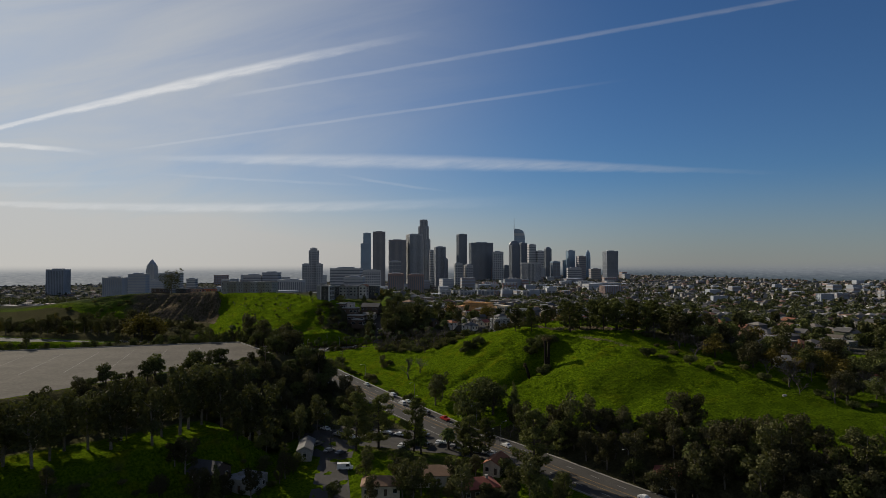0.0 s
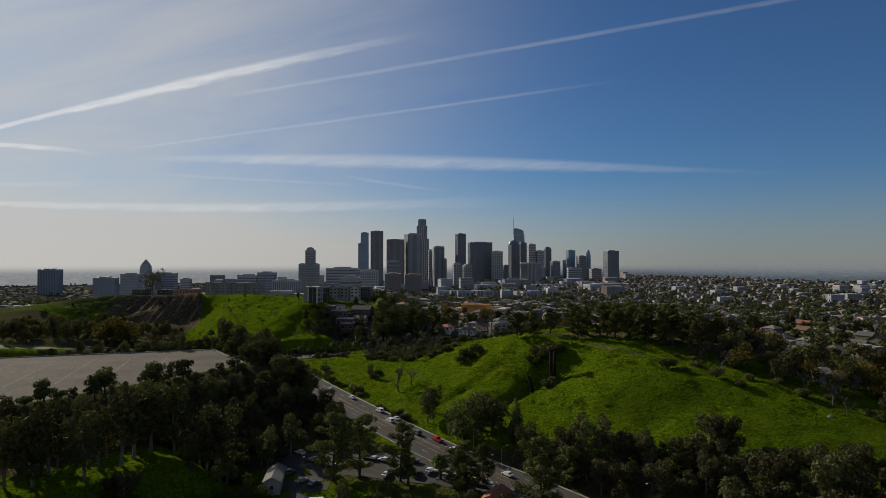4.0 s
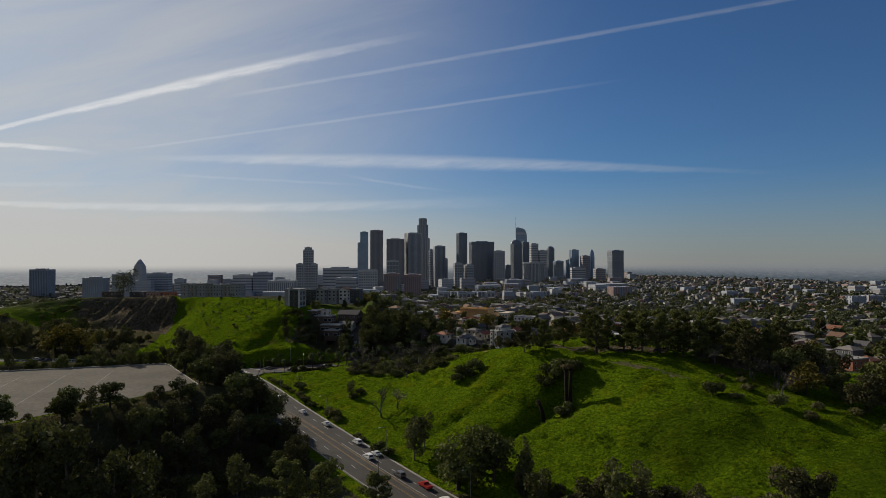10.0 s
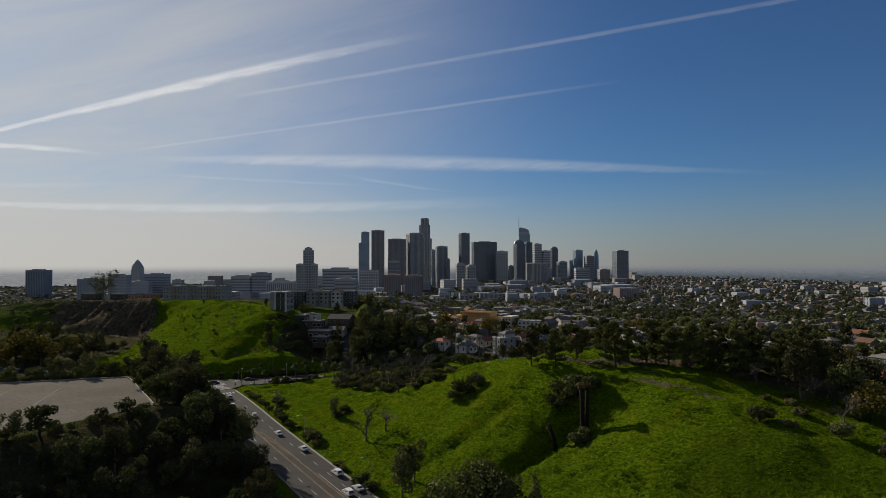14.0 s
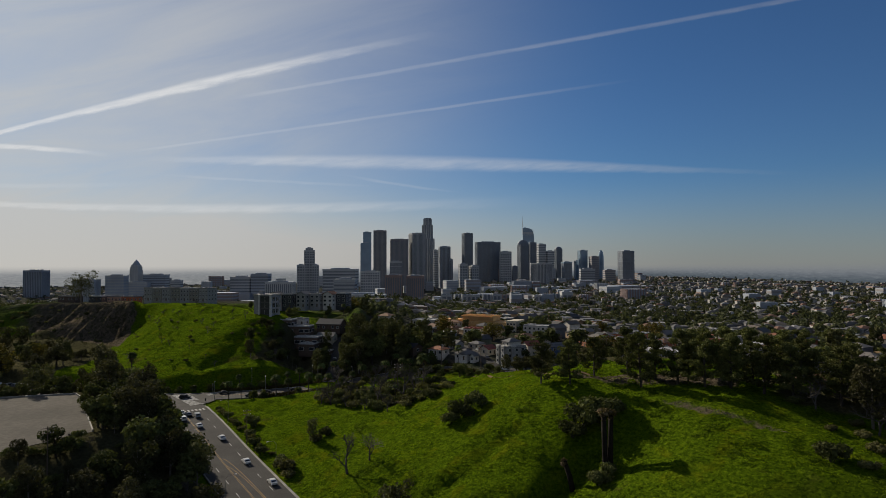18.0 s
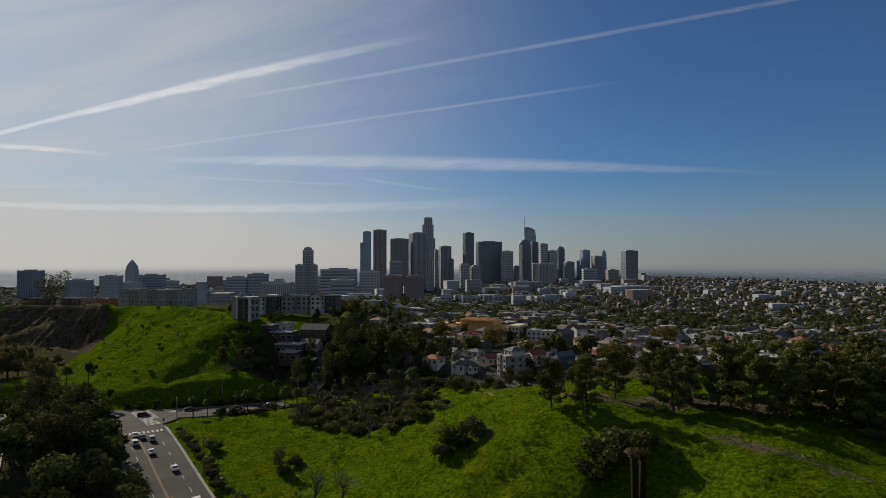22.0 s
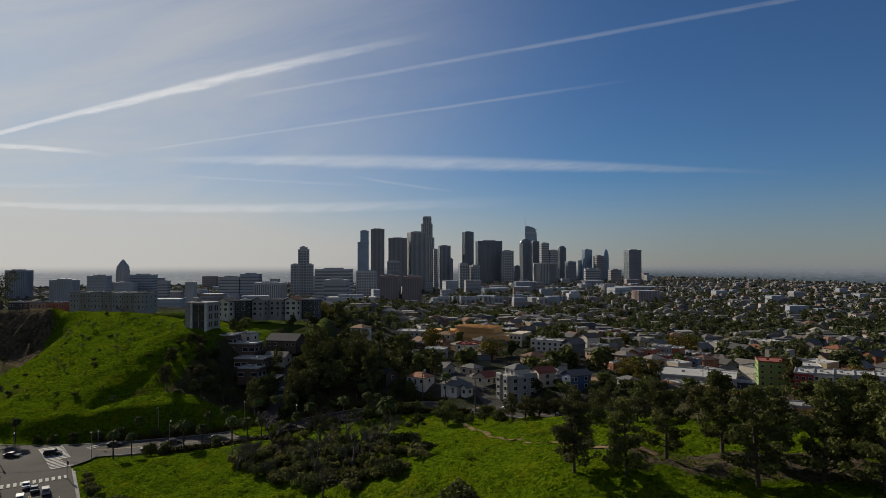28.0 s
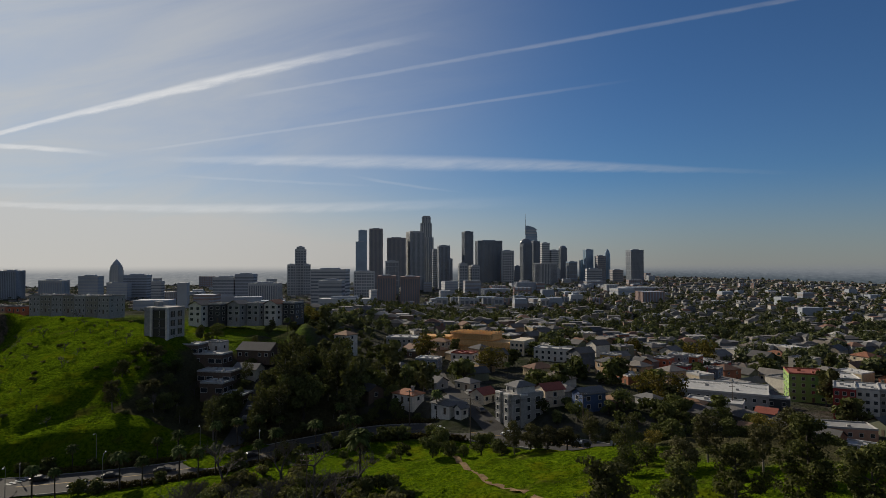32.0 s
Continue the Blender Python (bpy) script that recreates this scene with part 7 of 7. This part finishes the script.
wz, wide = land(wx, wy), rng.uniform(0.35, 1.0, len(wx))
lobes = np.stack([wx, wy, wz + wide * 0.25, wide, wide, wide * 0.55], 1).tolist()
tagged(new("weeds", leaf_mesh("weeds", lobes, 40000, 0.22, WEED_LEAF, 12)), "patches of dark green weeds among the grass", "weeds", kind="stuff")
# ---- cars, lamps, poles ----
def car_meshes(kind):
    L, W, H = {"saloon": (4.6, 1.8, 1.45), "suv": (4.7, 1.9, 1.72), "pickup": (5.4, 1.95, 1.8), "van": (5.6, 2.0, 2.3)}[kind]
    side = {"saloon": [(-L / 2, 0.35), (L / 2, 0.35), (L / 2, 0.72), (L * 0.24, 0.92), (L * 0.10, H), (-L * 0.22, H), (-L * 0.36, 0.98), (-L / 2, 0.92)],
            "suv": [(-L / 2, 0.38), (L / 2, 0.38), (L / 2, 0.85), (L * 0.26, 1.02), (L * 0.13, H), (-L * 0.42, H), (-L / 2, 1.05)],
            "pickup": [(-L / 2, 0.45), (L / 2, 0.45), (L / 2, 0.98), (L * 0.22, 1.10), (L * 0.12, H), (-L * 0.10, H), (-L * 0.13, 1.12), (-L / 2, 1.12)],
            "van": [(-L / 2, 0.40), (L / 2, 0.40), (L / 2, 1.0), (L * 0.38, 1.2), (L * 0.28, H), (-L / 2, H)]}[kind]
    body, glass, lights = Geo(), Geo(), Geo()
    n = len(side)
    for y, s in ((-W / 2, 1), (W / 2, 1)):
        body.v.extend((x, y * (0.86 if z > 1.15 else 1.0), z) for x, z in side)
    body.f.append(tuple(range(n - 1, -1, -1)))
    body.f.append(tuple(range(n, 2 * n)))
    body.f.extend((i, (i + 1) % n, n + (i + 1) % n, n + i) for i in range(n))
    body.m.extend([0] * (n + 2))
    z0, z1 = (1.0 if kind != "van" else 1.3), H - 0.14
    x0, x1 = {"saloon": (-L * 0.30, L * 0.16), "suv": (-L * 0.40, L * 0.18), "pickup": (-L * 0.10, L * 0.16), "van": (L * 0.05, L * 0.32)}[kind]
    for s in (-1, 1):
        y = s * W / 2 * 0.95
        glass.face([(x0, y * 1.0, z0), (x1, y * 1.0, z0), (x1 - 0.35, y * 0.93, z1), (x0 + 0.2, y * 0.93, z1)])
    glass.face([(x1 + 0.12, -W * 0.40, z0), (x1 + 0.12, W * 0.40, z0), (x1 - 0.22, W * 0.36, z1), (x1 - 0.22, -W * 0.36, z1)])
    glass.face([(x0 - 0.28 if kind == "saloon" else -L / 2 - 0.01 if kind != "pickup" else x0 - 0.12, -W * 0.38, z0 + 0.05), (x0 - 0.28 if kind == "saloon" else -L / 2 - 0.01 if kind != "pickup" else x0 - 0.12, W * 0.38, z0 + 0.05),
                (x0 + 0.06 if kind == "saloon" else -L * 0.44 if kind == "suv" else x0 - 0.08 if kind == "pickup" else -L / 2 - 0.01, W * 0.35, z1), (x0 + 0.06 if kind == "saloon" else -L * 0.44 if kind == "suv" else x0 - 0.08 if kind == "pickup" else -L / 2 - 0.01, -W * 0.35, z1)])
    wheel = Geo()
    wheel.prism([(0.34 * math.cos(a), 0.34 * math.sin(a)) for a in np.linspace(0, 2 * math.pi, 11)[:-1]], -0.11, 0.11)
    lights.box(L / 2 - 0.06, L / 2 + 0.02, -0.2, 0.2, 0.66, 0.80)
    return body.mesh("body", CAR_PAINT), glass.mesh("glass", GLASS_DARK), wheel.mesh("wheel", TYRE), lights.mesh("headlight", TRIM), L, W


CARS = {k: car_meshes(k) for k in ("saloon", "suv", "pickup", "van")}
RED_PAINT = plain("red_car_paint", (0.42, 0.030, 0.025), 0.3, 0.5)
DARK_PAINT = plain("dark_grey_car_paint", (0.030, 0.032, 0.036), 0.3, 0.5)
WHITE_PAINT = plain("white_car_paint", (0.76, 0.76, 0.75), 0.3, 0.5)


def car(x, y, turn, kind="saloon", label="", paint=None, group="", z=None):
    body, glass, wheel, lights, L, W = CARS[kind]
    z = floor_at(x, y) if z is None else z
    thing = empty("pickup_truck" if kind == "pickup" else "van" if kind == "van" else "car", label or {"saloon": "parked saloon car with dark windows", "suv": "family estate car with dark windows",
                  "pickup": "pickup truck with an open bed", "van": "white camper van"}[kind], "car", group, at=pose(x, y, z, rz=turn))
    ob = part("body", body, (), thing)
    recolour(ob, paint)
    part("glazing", glass, (), thing)
    for sy in (-0.36, 0.36):
        part("headlight", lights, (), thing, at=pose(0, sy * W, 0))
    for sx in (-0.31, 0.31):
        for sy in (-1, 1):
            part("wheel", wheel, (), thing, at=pose(sx * L, sy * W * 0.44, 0.33, rx=90))
    return thing


AV = 129.5
for x, y, up, kind, paint in ((-81, 336, 1, "saloon", WHITE_PAINT), (-67, 322, 1, "saloon", None), (-50, 303, 1, "suv", WHITE_PAINT), (-41, 292.5, 1, "saloon", None), (-43, 289, 1, "suv", None),
                              (-30, 275, 1, "suv", None), (-21, 268, 1, "pickup", RED_PAINT), (-14, 259, 1, "saloon", WHITE_PAINT), (-98, 355, 1, "saloon", None), (-127, 381, 1, "saloon", WHITE_PAINT),
                              (-123, 379, 1, "saloon", None), (-119, 378, 1, "suv", None), (-122, 373, 1, "suv", WHITE_PAINT), (-112, 366, 1, "saloon", WHITE_PAINT), (5, 238, 1, "saloon", WHITE_PAINT), (47, 196, -1, "saloon", WHITE_PAINT)):
    car(x, y, AV + (180 if up < 0 else 0), kind, "car driving up the avenue" if paint is None else "red pickup truck on the avenue" if paint is RED_PAINT else "white car driving up the avenue", paint, "cars on the avenue")
for x, y, turn in ((-139, 406, 20), (-150, 403, 5), (-108, 421, 25), (-112, 413, 205), (-126, 417, 20), (-75, 438, 35), (-96, 426, 28), (-64, 444, 30), (-168, 402, 0)):
    car(x, y, turn, plant_rng.choice(("saloon", "suv")), paint=plant_rng.choice((DARK_PAINT, DARK_PAINT, None)), group="cars on the palm street")
# small car park on the valley floor
g = Geo()
pads = [((-79, 259), (-74, 224), (-52, 223), (-56, 256)), ((-56, 256), (-52, 236), (-18, 229), (-22, 251)), ((-22, 251), (-18, 229), (9, 218), (4, 236)), ((-64, 224), (-58, 190), (-44, 188), (-54, 223))]
for i, quad in enumerate(pads):
    g = Geo()
    n = 6
    (ax, ay), (bx, by), (cx, cy), (dx, dy) = quad
    at = lambda u, v: ((ax * (1 - u) + dx * u) * (1 - v) + (bx * (1 - u) + cx * u) * v, (ay * (1 - u) + dy * u) * (1 - v) + (by * (1 - u) + cy * u) * v)
    for p in range(n):
        for q in range(n):
            g.face([(*at((p + a) / n, (q + b) / n), ground_at(*at((p + a) / n, (q + b) / n)) + 0.07 + 0.004 * i) for a, b in ((0, 0), (0, 1), (1, 1), (1, 0))])
    structure("road_park", g, ASPHALT, "grey asphalt of the small car park", "car park")
for x, y, turn in ((-68, 234, 60), (-62.4, 245, 150), (-56, 242, 150), (-62, 229, 60), (-57, 226.5, 60), (-70, 252, 150), (-35, 235, 70), (-31, 237, 70), (-25, 236, 70), (-21, 238, 70), (-18, 239, 70), (-15, 236, 75),
                   (-12, 234, 75), (-9, 232, 75), (-6, 231, 75), (-3, 230, 75), (0, 228, 75), (3, 227, 75), (-38, 247, 160), (-44, 249, 160), (-28, 246, 160)):
    car(x, y, turn + plant_rng.uniform(-6, 6), plant_rng.choice(("saloon", "suv", "saloon", "pickup")), group="cars in the small car park")
car(-52, 213, 10, "van", "white camper van on the dirt verge", WHITE_PAINT)
for i in range(26):
    x = -262 + 3.1 * i
    if i % 7 != 3:
        car(x, 413 + 0.6 * math.sin(i), 88 + plant_rng.uniform(-5, 5), plant_rng.choice(("saloon", "suv")), group="cars parked behind the stadium lot")
for i, (x, y, turn) in enumerate(((-1, 460, 112), (-7, 462, 112), (2, 441, 160), (-20, 449, 175), (-12, 482, 110), (20, 436, 165), (-87, 462, 100), (-89, 470, 100), (105, 508, -15), (113, 506, -15), (126, 502, -10))):
    car(x, y, turn, "saloon" if i % 2 else "suv", group="cars parked between the houses")


def street_lamp(x, y, turn, high=9.0, arm=2.4):
    thing = empty("street_lamp", "tall grey steel street lamp with a curved arm", "street lamp", "street lamps", at=pose(x, y, ground_at(x, y), rz=turn))
    g = Geo()
    g.tube([(0, 0, -0.3), (0, 0, high * 0.9)], [0.11, 0.07], 7)
    part("pole", g, METAL, thing)
    g = Geo()
    g.tube([(0, 0, high * 0.9), (arm * 0.3, 0, high), (arm, 0, high + 0.1)], [0.06, 0.05, 0.04], 5)
    part("arm", g, METAL, thing)
    g = Geo()
    g.box(arm - 0.1, arm + 0.7, -0.16, 0.16, high, high + 0.18, 0, 0.7)
    part("lamp_head", g, TRIM, thing)


for x, y, turn in ((-73, 304, 40), (-36, 271, 40), (-38, 296, 220), (-7, 262, 220), (3, 240, 40), (-101, 336, 40), (-70, 333, 220), (-104, 373, 220), (-124, 403, 300), (-105, 413, 110), (-92, 440, 290), (-70, 432, 110), (46, 214, 220), (-118, 429, 290)):
    street_lamp(x, y, turn)
for x, y in ((-62, 231), (-77, 262), (-30, 243), (0, 237), (-70, 251)):
    thing = empty("car_park_lamp", "dark slim car park lamp post", "street lamp", "car park lamps", at=pose(x, y, ground_at(x, y)))
    g = Geo()
    g.tube([(0, 0, -0.3), (0, 0, 7.2)], [0.10, 0.07], 6)
    part("pole", g, DARK_METAL, thing)
    g = Geo()
    g.box(-0.3, 0.3, -0.3, 0.3, 7.1, 7.35, 0, 0.8)
    part("lamp_head", g, METAL, thing)


def utility_pole(x, y, turn, high=11.0):
    thing = empty("utility_pole", "weathered wooden utility pole with crossarms", "utility pole", "utility poles", at=pose(x, y, ground_at(x, y), rz=turn))
    g = Geo()
    g.tube([(0, 0, -0.5), (0, 0, high)], [0.17, 0.12], 8)
    part("pole", g, WOOD_POLE, thing)
    for z in (high - 0.6, high - 1.8):
        g = Geo()
        g.box(-1.3, 1.3, -0.07, 0.07, z, z + 0.14)
        arm = part("crossarm", g, WOOD_POLE, thing)
        for x0 in (-1.15, -0.6, 0.6, 1.15):
            g = Geo()
            g.tube([(x0, 0, z + 0.14), (x0, 0, z + 0.36)], [0.06, 0.05], 6)
            part("insulator", g, TRIM, arm)


POLES = [(-88, 353, 30, 12), (-9, 434, 20, 13), (24, 446, 20, 12), (-122, 196, 80, 11), (-108, 284, 30, 12), (55, 470, 20, 12), (-30, 458, 20, 12), (84, 494, 20, 12), (112, 512, 20, 12), (-40, 383, 10, 13)]
for x, y, turn, high in POLES:
    utility_pole(x, y, turn, high)
for (a, b) in ((1, 2), (2, 5), (5, 7), (7, 8), (1, 6)):
    thing = Geo()
    for off in (-1.1, 0.0, 1.1):
        (ax, ay, _, ah), (bx, by, _, bh) = POLES[a], POLES[b]
        p, q = Vector((ax, ay + off, ground_at(ax, ay) + ah - 0.3)), Vector((bx, by + off, ground_at(bx, by) + bh - 0.3))
        pts = [p.lerp(q, t) - Vector((0, 0, 1.2 * 4 * t * (1 - t))) for t in np.linspace(0, 1, 9)]
        thing.tube(pts, [0.03] * 9, 3)
    tagged(new("overhead_cable", thing.mesh("overhead_cable", DARK_METAL)), "thin dark overhead cables between utility poles", "cable", kind="stuff")

# traffic signals at the junction
for x, y, turn in ((-121, 388.5, 130), (-148, 396, 40), (-131, 416, 220), (-156, 411, 310)):
    thing = empty("traffic_signal", "dark traffic signal on a steel pole", "traffic light", "traffic signals", at=pose(x, y, ground_at(x, y), rz=turn))
    g = Geo()
    g.tube([(0, 0, -0.3), (0, 0, 5.4)], [0.11, 0.08], 7)
    part("pole", g, METAL, thing)
    g = Geo()
    g.box(-0.2, 0.2, -0.35, -0.05, 3.9, 5.0)
    head = part("signal_head", g, DARK_METAL, thing)
    for k in range(3):
        g = Geo()
        g.prism([(0.12 * math.cos(a), 0.12 * math.sin(a)) for a in np.linspace(0, 2 * math.pi, 9)[:-1]], 0, 0.05)
        part("lens", g, GLASS_DARK, head, at=pose(0, -0.36, 4.1 + 0.35 * k, rx=90))
# pale rock on the slope
g = Geo()
g.prism([(1.1 * math.cos(a) * (1 + 0.2 * math.sin(3 * a)), 0.7 * math.sin(a)) for a in np.linspace(0, 2 * math.pi, 9)[:-1]], -0.3, 0.5, 0, 0.6)
rock = tagged(new("boulder", g.mesh("boulder", CONCRETE)), "pale boulder lying in the grass", "rock")
rock.matrix_basis = pose(112, 246, ground_at(112, 246))
